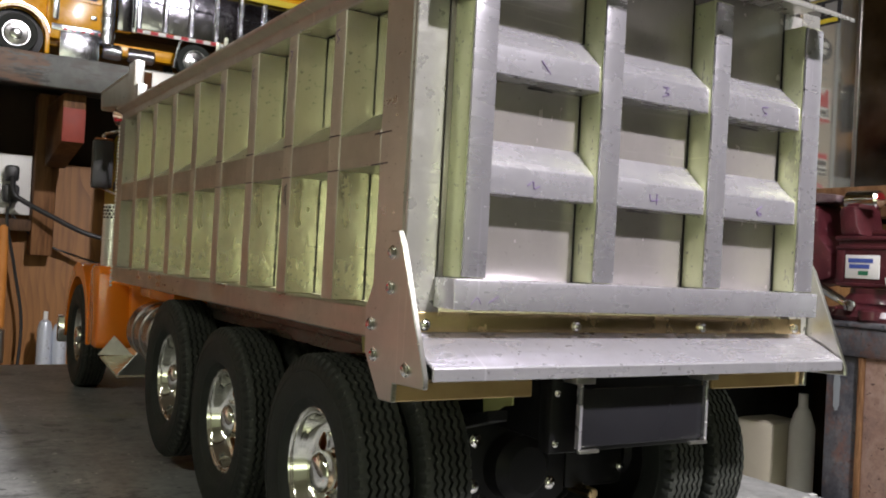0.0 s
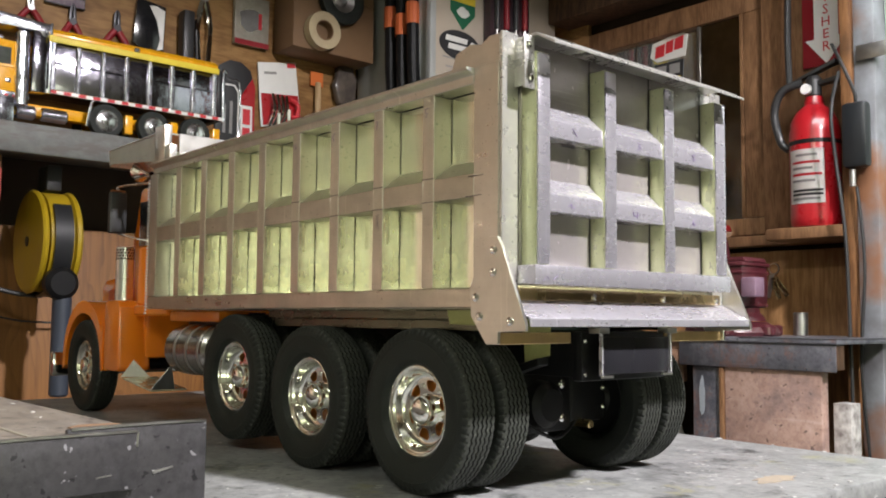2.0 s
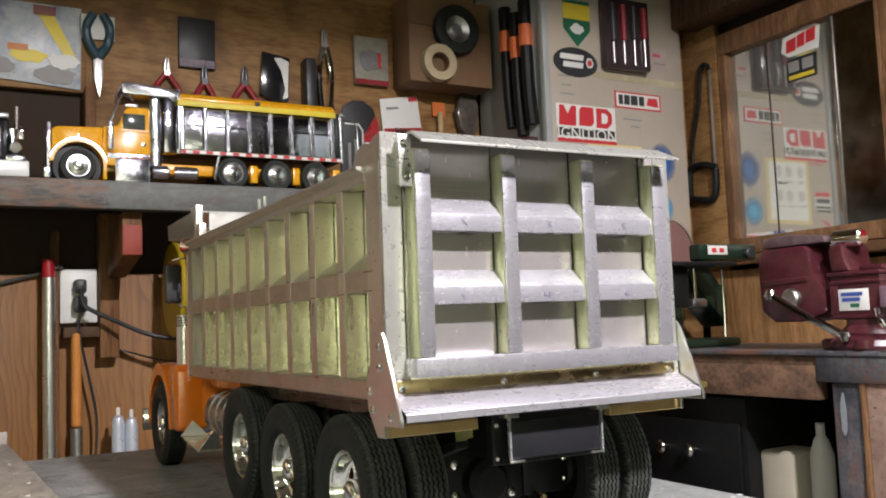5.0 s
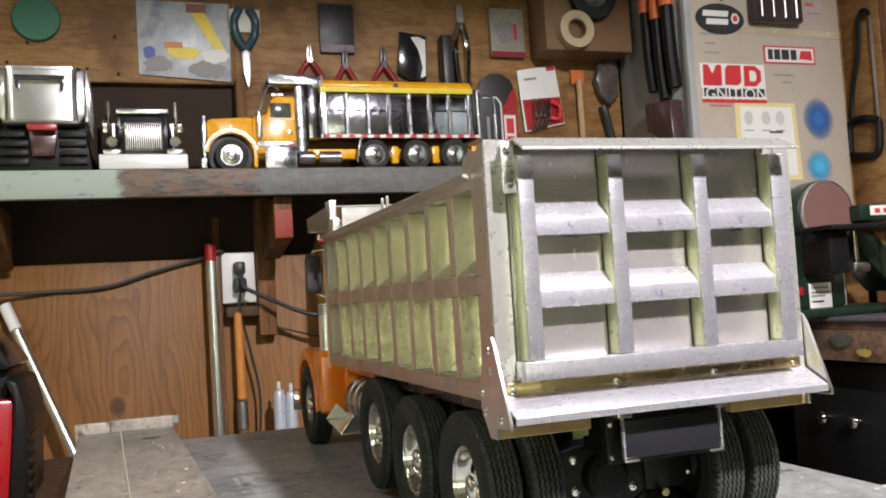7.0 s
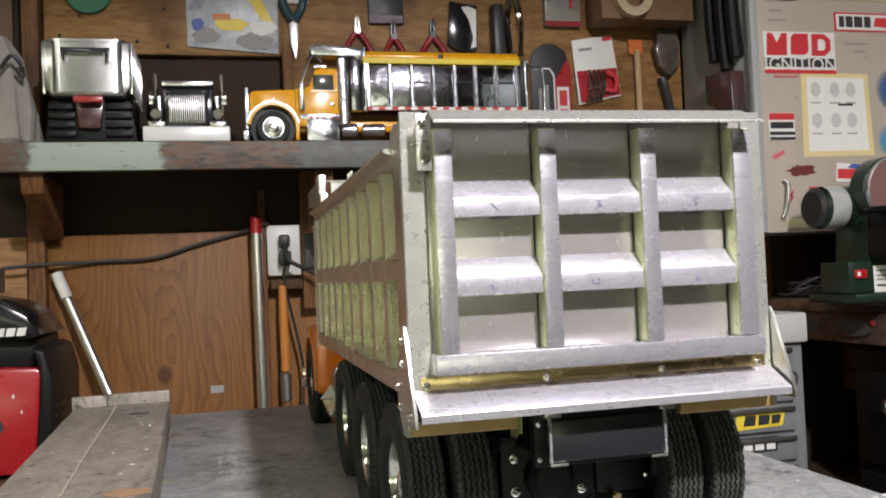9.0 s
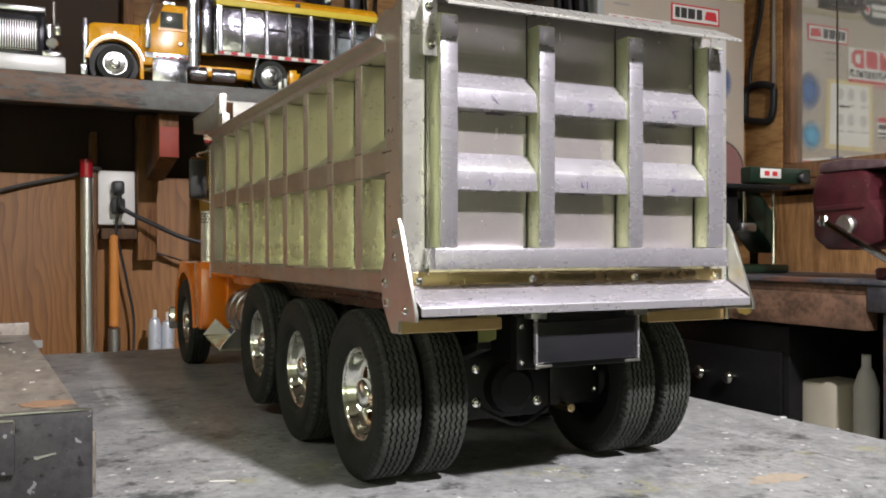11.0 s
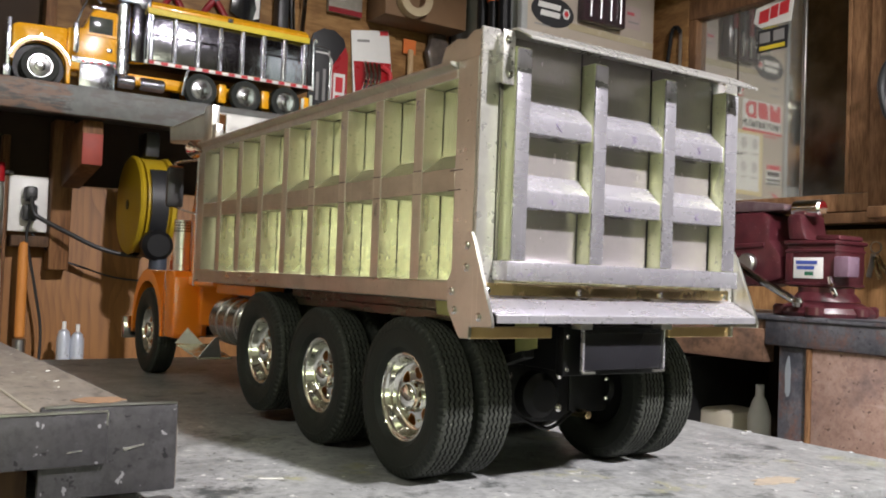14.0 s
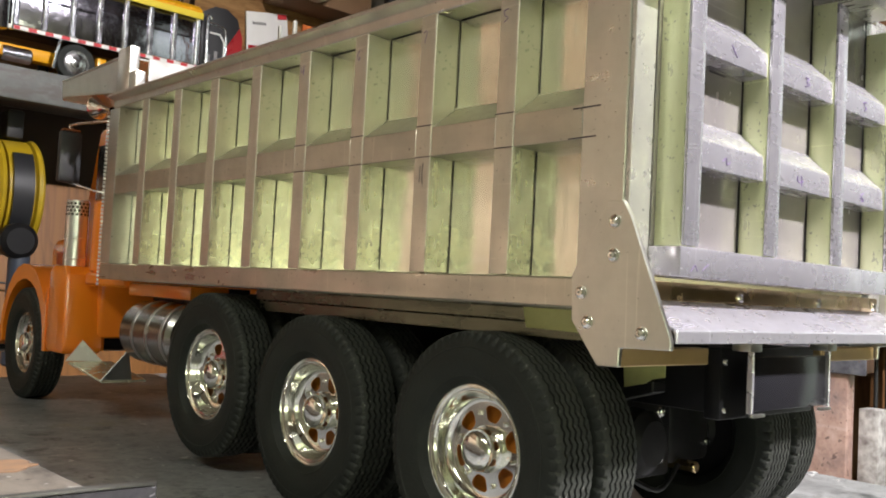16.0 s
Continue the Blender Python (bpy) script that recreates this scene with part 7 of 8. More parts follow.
sticker("sticker", [(1.274, 0.935), (1.274, 0.86), (1.316, 0.815), (1.358, 0.86), (1.358, 0.935)], INK_GREEN, "green and yellow shield sticker", (("yellow_band", rect(1.274, 0.885, 1.358, 0.925), INK_YELLOW), ("white_mark", blot(1.316, 0.86, 0.020, 0.014, 56), PAPER)))
prack = thing("tool_pack", (1.455, CF, 0.755), "black blister pack of tools with dark red handles", "tool pack")
part("pack", box((1.385, CF - 0.03, 0.765), (1.530, CF - 0.001, 0.95), 0.006), material("smoked_blister_pack", (0.03, 0.026, 0.03), 0.16, 0, (0.06, 0.03, 0.035), 40, 0.6), prack)
for k in range(4):
    part("handle", rod((1.405 + 0.034 * k, CF - 0.034, 0), "z", 0.008, 0.83 + 0.006 * k, 0.93, 14, 0.002), RED_DARK if k % 2 else BLACK_PLASTIC, prack)
    part("shaft", rod((1.405 + 0.034 * k, CF - 0.034, 0), "z", 0.003, 0.775, 0.83 + 0.006 * k, 10), STEEL, prack)
solid("hook_wrench", tube([(1.268, CF - 0.006, 0.330), (1.275, CF - 0.012, 0.318), (1.270, CF - 0.010, 0.270), (1.262, CF - 0.006, 0.246)], 0.005, 10, None, 5), STEEL, "small bright wrench hung on the cabinet door", "wrench")
# cutters with orange grips on the cabinet's side
for k, (y, z0) in enumerate(((1.625, 0.62), (1.668, 0.60), (1.715, 0.63))):
    c = thing("bolt_cutter", (1.200, y, z0), "black-handled cutter with an orange grip hung on the cabinet side", "cutter", "cutters on the cabinet side")
    part("handle", tube([(1.205, y, z0), (1.200, y + 0.004, z0 + 0.10), (1.202, y + 0.010, z0 + 0.22), (1.204, y + 0.016, z0 + 0.32)], 0.016, 10, None, 4), BLACK, c)
    part("grip", tube([(1.201, y + 0.010, z0 + 0.20), (1.202, y + 0.012, z0 + 0.255)], 0.0175, 12, None, 0), material("orange_grip", (0.70, 0.16, 0.05), 0.45), c, "orange grip")
solid("plastic_case", prism([(1.612, 0.470), (1.725, 0.53), (1.73, 0.60), (1.618, 0.588)], "x", 1.180, 1.2155, 0.004), material("smoked_case", (0.05, 0.045, 0.045), 0.2, 0, (0.09, 0.03, 0.03), 30, 0.6), "dark see-through tool case hung on the cabinet side", "case")
tagged(part("wall_panel", box((1.665, 1.62, -0.2), (1.729, WALL_Y + 0.018, CEIL), 0.002), PLY_DARK), "brown plywood corner board", "wall panel", kind="structure")

tagged(part("wall_panel", box((1.712, 1.497, 0.246), (1.7285, 1.6195, CEIL), 0.002), PLY_DARK), "brown plywood board between the cabinets", "wall panel", kind="structure")
SAW_FRAME = [(1.703, 1.596, 0.530), (1.703, 1.590, 0.60), (1.703, 1.560, 0.70), (1.703, 1.546, 0.79), (1.703, 1.528, 0.80), (1.703, 1.516, 0.785)]
SAW_GRIP = [(1.703, 1.514, 0.520), (1.703, 1.560, 0.534), (1.703, 1.604, 0.528), (1.703, 1.610, 0.490), (1.703, 1.608, 0.452), (1.703, 1.565, 0.440), (1.703, 1.528, 0.438), (1.703, 1.516, 0.470), (1.703, 1.514, 0.515)]
saw = thing("hacksaw", (1.70, 1.56, 0.44), "black-framed hacksaw hung on the plywood board", "saw")
part("saw_frame", tube(SAW_FRAME, 0.0055, 10, None, 4), BLACK, saw, "bent steel frame")
part("grip", tube(SAW_GRIP, 0.009, 12, None, 5), BLACK, saw, "black looped grip")
part("blade", box((1.7035, 1.5105, 0.515), (1.7050, 1.5205, 0.79), 0.0003), STEEL, saw, "thin bright blade")

# ---------------------------------------------------------------- glazed cabinet on the east wall
GX = 1.738
gc = thing("glazed_cabinet", (GX, 1.23, 0.285), "brown wooden cabinet with two glazed sliding doors", "cabinet")
for nm, a, b in (("bottom_rail", (0.968, 0.285), (1.495, 0.325)), ("top_rail", (0.968, 0.812), (1.495, 0.868)), ("stile", (0.968, 0.3252), (1.028, 0.8118)), ("stile", (1.470, 0.3252), (1.495, 0.8118))):
    part(nm, box((GX - 0.025, a[0], a[1]), (WALL_X + 0.03, b[0], b[1]), 0.003), FRAME_WOOD, gc, "varnished brown wood frame")
part("beading", box((GX - 0.027, 1.029, 0.3255), (GX - 0.016, 1.037, 0.8115), 0.001), FRAME_WOOD, gc)
mir = part("glass_pane", box((GX - 0.004, 1.1475, 0.3255), (GX, 1.4698, 0.8115)), GLASS, gc, "dusty mirror-like glass pane with stickers")
part("glass_pane", box((GX - 0.014, 1.0285, 0.3255), (GX - 0.010, 1.150, 0.8115)), material("dark_reflecting_glass", (0.34, 0.32, 0.29), 0.14, 1.0, (0.16, 0.15, 0.135), 18, 0.7), gc, "dark dusty glass pane")
part("door_edge", box((GX - 0.018, 1.150, 0.3255), (GX - 0.006, 1.157, 0.8115), 0.001), STEEL, gc)
part("pane_joint", box((GX - 0.0062, 1.3485, 0.3255), (GX - 0.0042, 1.3505, 0.8115)), DARKNESS, mir)
part("sticker", prism([(1.298, 0.802), (1.305, 0.768), (1.285, 0.752), (1.200, 0.752), (1.192, 0.806), (1.215, 0.816)], "x", GX - 0.0056, GX - 0.0043), PAPER, mir, "white and red script sticker")
for a, b, c in ((1.290, 1.262, 0.762), (1.258, 1.236, 0.768), (1.232, 1.206, 0.772)):
    part("red_shape", prism([(a, c), (b, c + 0.002), (b - 0.003, c + 0.034), (a - 0.003, c + 0.030)], "x", GX - 0.0066, GX - 0.0057), INK_RED, mir)
part("sticker", prism([(1.292, 0.690), (1.208, 0.690), (1.205, 0.745), (1.290, 0.745)], "x", GX - 0.0056, GX - 0.0043), INK_DARK, mir, "black and yellow sticker")
part("yellow_band", prism([(1.286, 0.694), (1.214, 0.694), (1.214, 0.704), (1.286, 0.704)], "x", GX - 0.0066, GX - 0.0057), INK_YELLOW, mir)
for a, b in ((1.286, 1.256), (1.246, 1.216)):
    part("pale_shape", prism([(a, 0.712), (b, 0.712), (b, 0.738), (a, 0.738)], "x", GX - 0.0066, GX - 0.0057), INK_GREY, mir)
tagged(part("trim", box((WALL_X - 0.10, 0.60, 0.90), (WALL_X + 0.005, 1.57, 1.15), 0.003), DARK_WOOD), "dark timber overhead box", "trim", kind="structure")

# ---------------------------------------------------------------- fire extinguisher and sign
EX, EY = 1.625, 0.816
ext = thing("fire_extinguisher", (EX, EY, 0.281), "red fire extinguisher standing on the ledge", "fire extinguisher")
part("cylinder", lathe([(0, 0.282), (0.046, 0.282), (0.050, 0.290), (0.0505, 0.300), (0.0505, 0.478), (0.047, 0.502), (0.036, 0.524), (0.020, 0.538), (0.017, 0.556), (0, 0.556)], (EX, EY, 0), "z", 48), RED, ext, "red enamelled cylinder", 30)
part("band", lathe([(0.0507, 0.452), (0.0512, 0.453), (0.0512, 0.460), (0.0507, 0.461)], (EX, EY, 0), "z", 48), BLACK, ext, "black strap")


def wrap(r, a0, a1, z0, z1, name, mat, parent, label="", n=14):
    """A sheet wrapped round the cylinder."""
    own = bmesh.new()
    rows = [[own.verts.new((EX + r * math.cos(radians(a0 + (a1 - a0) * i / n)), EY + r * math.sin(radians(a0 + (a1 - a0) * i / n)), z)) for i in range(n + 1)] for z in (z0, z1)]
    for i in range(n):
        own.faces.new((rows[0][i], rows[0][i + 1], rows[1][i + 1], rows[1][i]))
    bmesh.ops.solidify(own, geom=own.faces[:], thickness=0.0006)
    return part(name, own, mat, parent, label)


lab = wrap(0.0512, 138, 226, 0.328, 0.440, "label", PAPER, ext, "white printed label")
for z, a0, a1, m in ((0.425, 160, 210, INK_GREY), (0.410, 150, 215, INK_RED), (0.398, 150, 200, INK_GREY), (0.385, 150, 220, INK_RED), (0.372, 150, 205, INK_GREY), (0.352, 150, 222, INK_DARK), (0.344, 150, 222, INK_DARK), (0.335, 150, 215, INK_GREY)):
    wrap(0.0520, a0, a1, z, z + 0.005, "printed_bar", m, lab)
part("valve", lathe([(0.014, 0.556), (0.016, 0.560), (0.016, 0.592), (0.012, 0.600), (0, 0.600)], (EX, EY, 0), "z", 24), BLACK_PLASTIC, ext, "black valve head")
part("gauge", rod((EX - 0.016, EY + 0.006, 0.570), "x", 0.011, -0.010, 0.0, 20, 0.001), WHITE, ext, "round white pressure gauge")
part("lever", prism([(EY - 0.050, 0.628), (EY + 0.045, 0.596), (EY + 0.045, 0.590), (EY - 0.052, 0.618)], "x", EX - 0.010, EX + 0.010, 0.002), BLACK_PLASTIC, ext, "black squeeze lever")
part("carry_handle", prism([(EY - 0.055, 0.592), (EY + 0.02, 0.582), (EY + 0.02, 0.575), (EY - 0.055, 0.582)], "x", EX - 0.010, EX + 0.010, 0.002), BLACK_PLASTIC, ext)
part("hose", tube([(EX - 0.01, EY + 0.02, 0.588), (EX - 0.02, EY + 0.060, 0.575), (EX - 0.02, EY + 0.078, 0.530), (EX - 0.015, EY + 0.068, 0.470), (EX - 0.01, EY + 0.052, 0.450)], 0.0085, 12, None, 6), BLACK_PLASTIC, ext, "black rubber hose")
sign = thing("fire_extinguisher_sign", (1.69, 0.815, 0.645), "red sign with a white arrow pointing down", "sign")
part("board", box((1.692, 0.765, 0.640), (1.6985, 0.872, 0.98), 0.001), RED_DARK, sign, "red metal board")
part("arrow", prism([(0.8185, 0.642), (0.772, 0.700), (0.792, 0.700), (0.792, 0.975), (0.845, 0.975), (0.845, 0.700), (0.865, 0.700)], "x", 1.6905, 1.6918), WHITE, sign, "white arrow")
for i, ch in enumerate("EXTINGUISHER"[::-1]):
    lettering(ch, (1.6900, 0.8185, 0.680 + 0.027 * i), 0.030, INK_RED, sign, "letter", rot=(90, 0, -90), depth=0.0004)
part("bracket", tube([(1.675, 0.895, 0.60), (1.67, 0.895, 0.70), (1.672, 0.892, 0.85), (1.675, 0.888, 0.95)], 0.007, 10, None, 4), BLACK_PLASTIC, sign, "black mounting strap")
drill = thing("charger", (1.56, 0.703, 0.36), "dark charger with a cable hung on the post", "charger")
part("housing", box((1.548, 0.677, 0.385), (1.578, 0.727, 0.515), 0.010), material("dark_grey_plastic", (0.016, 0.018, 0.02), 0.35), drill, "dark grey plastic housing")
part("plug", rod((1.562, 0.711, 0), "z", 0.006, 0.350, 0.384, 14, 0.001), STEEL, drill)
part("cable", tube([(1.555, 0.730, 0.58), (1.540, 0.740, 0.50), (1.545, 0.735, 0.40), (1.545, 0.720, 0.25), (1.548, 0.717, 0.05), (1.540, 0.710, -0.15), (1.520, 0.690, -0.25)], 0.0035, 8, None, 6), CABLE, drill)
part("cable", tube([(1.57, 0.707, 0.35), (1.572, 0.697, 0.20), (1.57, 0.707, 0.0), (1.575, 0.697, -0.2), (1.57, 0.700, -0.4)], 0.003, 8, None, 5), CABLE, drill)
part("cable", tube([(1.56, 0.745, 0.64), (1.552, 0.725, 0.60), (1.556, 0.703, 0.54), (1.56, 0.700, 0.515)], 0.0035, 8, None, 5), CABLE, drill)

# ---------------------------------------------------------------- bench along the east wall
TOPZ = 0.058
eb = thing("side_workbench", (1.5, 1.1, FLOOR), "battered wooden workbench along the wall", "workbench")
part("bench_top", box((1.362, 0.655, 0.048), (WALL_X - 0.016, 1.5745, TOPZ), 0.003), GREY_STEEL, eb, "scarred dark wooden top")
part("bench_top", box((1.358, 1.5746, 0.030), (1.664, WALL_Y - 0.001, TOPZ), 0.003), BARE_WOOD, eb)
part("front_rail", box((1.367, 0.980, -0.035), (1.400, WALL_Y - 0.002, 0.0298), 0.003), BARE_WOOD, eb, "scuffed timber front rail")
part("front_rail", box((1.366, 0.660, 0.000), (1.371, 0.978, 0.0478), 0.002), GREY_STEEL, eb, "scraped grey steel front plate")
part("top_plate", box((1.361, 0.654, TOPZ), (WALL_X - 0.02, 0.84, TOPZ + 0.0004)), GREY_STEEL, eb, "scraped grey steel plate on the top")
part("top_rail", box((1.3715, 0.660, 0.004), (1.400, 0.978, 0.0478), 0.002), DARK_WOOD, eb)
part("top_rail", box((1.371, 0.9785, 0.030), (1.400, 1.5744, 0.0478), 0.002), BARE_WOOD, eb)
part("leg", box((1.374, 0.885, FLOOR), (1.43, 0.952, -0.0002), 0.004), GREY_STEEL, eb, "dark painted leg with pale scrape")
part("scrape", prism(blot(0.930, -0.06, 0.006, 0.040, 61, 20, 0.4), "x", 1.3728, 1.3738), material("pale_scrape", (0.32, 0.35, 0.38), 0.5), eb)
part("box_panel", box((1.372, 0.690, FLOOR + 0.01), (1.400, 0.880, 0.0035), 0.003), worn_paint("reddish_worn_panel", (0.40, 0.265, 0.215), (0.20, 0.115, 0.09), (0.46, 0.34, 0.29), (0.10, 0.07, 0.06), 0.5, 1.8, (1, 1, 1), 0.0, (((0.13, 0.095, 0.095), 10, 0.54, 0.68),)), eb, "reddish worn wooden side panel")
part("panel_edge", box((1.368, 0.8802, FLOOR + 0.01), (1.384, 0.8900, 0.0035), 0.002), FRAME_WOOD, eb)
part("back_panel", box((1.45, 0.660, FLOOR + 0.01), (1.47, 0.689, -0.2), 0.002), DARK_WOOD, eb)
part("lower_shelf", box((1.40, 0.985, -0.40), (WALL_X - 0.018, WALL_Y - 0.01, -0.38), 0.002), DARK_WOOD, eb)
# dark sheet stands in for the shade inside the bench
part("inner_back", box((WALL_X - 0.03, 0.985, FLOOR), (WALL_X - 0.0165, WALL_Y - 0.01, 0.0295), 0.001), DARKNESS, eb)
for sd_, cy, cz, ry, rz in ((62, 1.48, 0.0, 0.05, 0.018), (63, 1.33, 0.01, 0.03, 0.015), (64, 1.65, 0.0, 0.05, 0.02)):
    part("stain", prism(blot(cy, cz, ry, rz, sd_), "x", 1.3606, 1.3618), SOOT, eb)
part("stain", prism(blot(1.27, -0.015, 0.02, 0.008, 65), "x", 1.3604, 1.3618), material("dull_ochre_smear", (0.42, 0.30, 0.08), 0.6), eb)
part("stain", prism(blot(1.425, 0.012, 0.006, 0.006, 66), "x", 1.3604, 1.3618), INK_RED, eb)
dr = thing("drawer_unit", (1.45, 1.36, FLOOR), "black steel drawer unit with round knobs", "drawer unit")
part("carcass", box((1.415, 1.20, FLOOR), (WALL_X - 0.04, 1.56, -0.045), 0.004), BLACK, dr)
for z in (-0.30, -0.52, -0.74):
    part("drawer_front", box((1.406, 1.215, z), (1.4145, 1.545, z + 0.20), 0.003), BLACK, dr)
for y in (1.432, 1.343):
    part("knob", lathe([(0.006, 0), (0.006, -0.012), (0.014, -0.016), (0.015, -0.022), (0.010, -0.027), (0, -0.028)], (1.4055, y, -0.165), "x", 20), CHROME, dr, "round bright knob")
part("pull", box((1.398, 1.26, -0.338), (1.4055, 1.36, -0.326), 0.002), STEEL, dr)
solid("white_tub", box((1.45, 1.115, -0.379), (1.56, 1.205, -0.155), 0.012), material("yellowed_plastic_tub", (0.58, 0.54, 0.44), 0.5, 0, (0.48, 0.43, 0.34), 12, 0.5), "yellowed white plastic tub under the bench", "tub")
solid("small_bottle", lathe([(0, -0.379), (0.022, -0.379), (0.024, -0.37), (0.024, -0.16), (0.015, -0.13), (0.009, -0.12), (0.009, -0.095), (0, -0.095)], (1.50, 1.085, 0), "z", 24), WHITE, "white bottle under the bench", "bottle")
solid("paper_bag", box((1.402, 0.652, -0.30), (1.44, 0.684, -0.055), 0.002), material("blotched_white_bag", (0.60, 0.58, 0.55), 0.6, 0, (0.14, 0.12, 0.11), 60, 0.62), "blotched white bag beside the bench", "bag")
solid("steel_cup", rod((1.56, 0.822, 0), "z", 0.014, TOPZ + 0.0005, TOPZ + 0.048, 24, 0.002), STEEL, "small bright steel cup on the bench", "cup")
keys = thing("key_bunch", (WALL_X - 0.02, 0.960, 0.14), "bunch of keys hung on a nail", "keys")
part("ring", lathe([(0.011, -0.001), (0.013, -0.001), (0.013, 0.001), (0.011, 0.001), (0.011, -0.001)], (WALL_X - 0.020, 0.960, 0.205), "x", 20), STEEL, keys)
for y, z, tilt in ((0.968, 0.170, 0.2), (0.956, 0.165, -0.3), (0.944, 0.168, -0.6)):
    part("key", box((-0.001, -0.006, -0.03), (0.001, 0.006, 0.022), 0.001, None, pose(WALL_X - 0.022, y, z, math.degrees(tilt), 0, 0)), BRASS if tilt < 0 else STEEL, keys)

# ---------------------------------------------------------------- bench vise
vise = thing("bench_vise", (1.45, 0.93, TOPZ), "maroon cast-iron bench vise with a chrome bar handle", "vise")
VX = 1.45
part("base", lathe([(0, TOPZ + 0.0005), (0.085, TOPZ + 0.0005), (0.088, TOPZ + 0.008), (0.082, TOPZ + 0.018), (0.062, TOPZ + 0.028), (0, TOPZ + 0.030)], (VX, 0.905, 0), "z", 36), MAROON, vise, "round swivel base", 30)
for a in (20, 140, 200, 260, 320):
    part("lug", rod((VX + 0.080 * math.cos(radians(a)), 0.905 + 0.080 * math.sin(radians(a)), 0), "z", 0.017, TOPZ + 0.0005, TOPZ + 0.022, 18, 0.004), MAROON, vise)
part("collar", lathe([(0.062, 0.0875), (0.058, 0.096), (0.050, 0.104), (0.050, 0.1135), (0, 0.1135)], (VX, 0.905, 0), "z", 36), MAROON, vise, "", 30)
part("body", prism([(0.858, 0.114), (0.958, 0.114), (0.962, 0.150), (0.960, 0.203), (0.857, 0.203), (0.855, 0.150)], "x", VX - 0.048, VX + 0.048, 0.005), MAROON, vise, "maroon fixed body")
part("moulding", box((VX - 0.053, 0.853, 0.1945), (VX + 0.053, 0.964, 0.2030), 0.003), MAROON, vise, "raised casting ledge")
part("moulding", box((VX - 0.051, 0.855, 0.1795), (VX + 0.051, 0.962, 0.1855), 0.002), MAROON, vise, "raised casting ledge")
part("moulding", box((VX - 0.051, 0.857, 0.1160), (VX + 0.051, 0.960, 0.1220), 0.002), MAROON, vise, "raised casting ledge")
part("moulding", box((VX - 0.051, 0.945, 0.1225), (VX + 0.010, 0.961, 0.1790), 0.003), MAROON, vise, "raised casting rib")
part("anvil", prism([(0.853, 0.2035), (0.905, 0.2035), (0.903, 0.214), (0.858, 0.213)], "x", VX - 0.04, VX + 0.04, 0.003), MAROON, vise, "worn small anvil")
part("neck", prism([(0.922, 0.2035), (0.963, 0.2035), (0.968, 0.246), (0.962, 0.256), (0.938, 0.256), (0.932, 0.222)], "x", VX - 0.040, VX + 0.040, 0.006), MAROON, vise, "maroon rear jaw neck")
part("slide", box((VX - 0.032, 0.955, 0.118), (VX + 0.032, 1.10, 0.172), 0.008), MAROON, vise, "maroon sliding bar housing")
part("front_jaw", prism([(0.975, 0.172), (0.972, 0.128), (1.030, 0.112), (1.100, 0.112), (1.132, 0.135), (1.135, 0.225), (1.122, 0.262), (1.020, 0.262), (1.004, 0.252), (1.002, 0.205)], "x", VX - 0.046, VX + 0.046, 0.009), MAROON, vise, "maroon moving jaw")
part("jaw_rib", prism([(1.012, 0.190), (1.120, 0.186), (1.122, 0.196), (1.012, 0.200)], "x", VX - 0.050, VX + 0.046, 0.003), MAROON, vise, "raised casting rib")
part("jaw_top", prism([(0.970, 0.2625), (1.122, 0.2625), (1.118, 0.282), (1.060, 0.286), (0.972, 0.276)], "x", VX - 0.043, VX + 0.043, 0.004), material("worn_grey_iron", (0.26, 0.20, 0.215), 0.32, 0.6, (0.16, 0.09, 0.105), 45, 0.6), vise, "worn grey jaw top")
part("jaw_plate", rod((VX - 0.014, 0, 0.2665), "y", 0.017, 0.906, 0.9690, 28, 0.004), CHROME, vise, "bright worn jaw end")
part("tail_block", box((VX - 0.055, 0.826, 0.134), (VX - 0.018, 0.8560, 0.172), 0.003), material("worn_lilac_iron", (0.30, 0.20, 0.27), 0.35, 0.3, (0.22, 0.13, 0.18), 60, 0.5), vise, "worn bare square end")
lp = part("label_plate", box((VX - 0.0502, 0.880, 0.130), (VX - 0.0485, 0.9430, 0.170), 0.001), WHITE, vise, "white and blue label plate")
for z, y0, y1, m in ((0.157, 0.892, 0.937, INK_BLUE), (0.147, 0.898, 0.935, INK_BLUE), (0.136, 0.900, 0.918, INK_GREEN)):
    part("printed_bar", box((VX - 0.0510, y0, z), (VX - 0.0503, y1, z + 0.007)), m, lp)
part("handle", tube([(VX - 0.070, 1.080, 0.166), (VX - 0.085, 0.985, 0.122), (VX - 0.092, 0.905, 0.085)], 0.0075, 12, None, 3), CHROME, vise, "chrome bar handle")
part("handle_ball", lathe([(0, -0.013), (0.009, -0.010), (0.013, 0), (0.009, 0.010), (0, 0.013)], (VX - 0.070, 1.083, 0.167), "z", 20), CHROME, vise, "", 40)
part("handle_ball", lathe([(0, -0.011), (0.008, -0.008), (0.011, 0), (0.008, 0.008), (0, 0.011)], (VX - 0.092, 0.903, 0.084), "z", 20), CHROME, vise, "", 40)
part("screw_boss", rod((VX - 0.046, 1.045, 0.158), "x", 0.020, -0.018, 0.0, 24, 0.004), STEEL, vise)
part("lock_lever", tube([(VX - 0.055, 0.862, 0.132), (VX - 0.066, 0.850, 0.112), (VX - 0.066, 0.842, 0.098)], 0.005, 10, None, 3), CHROME, vise)

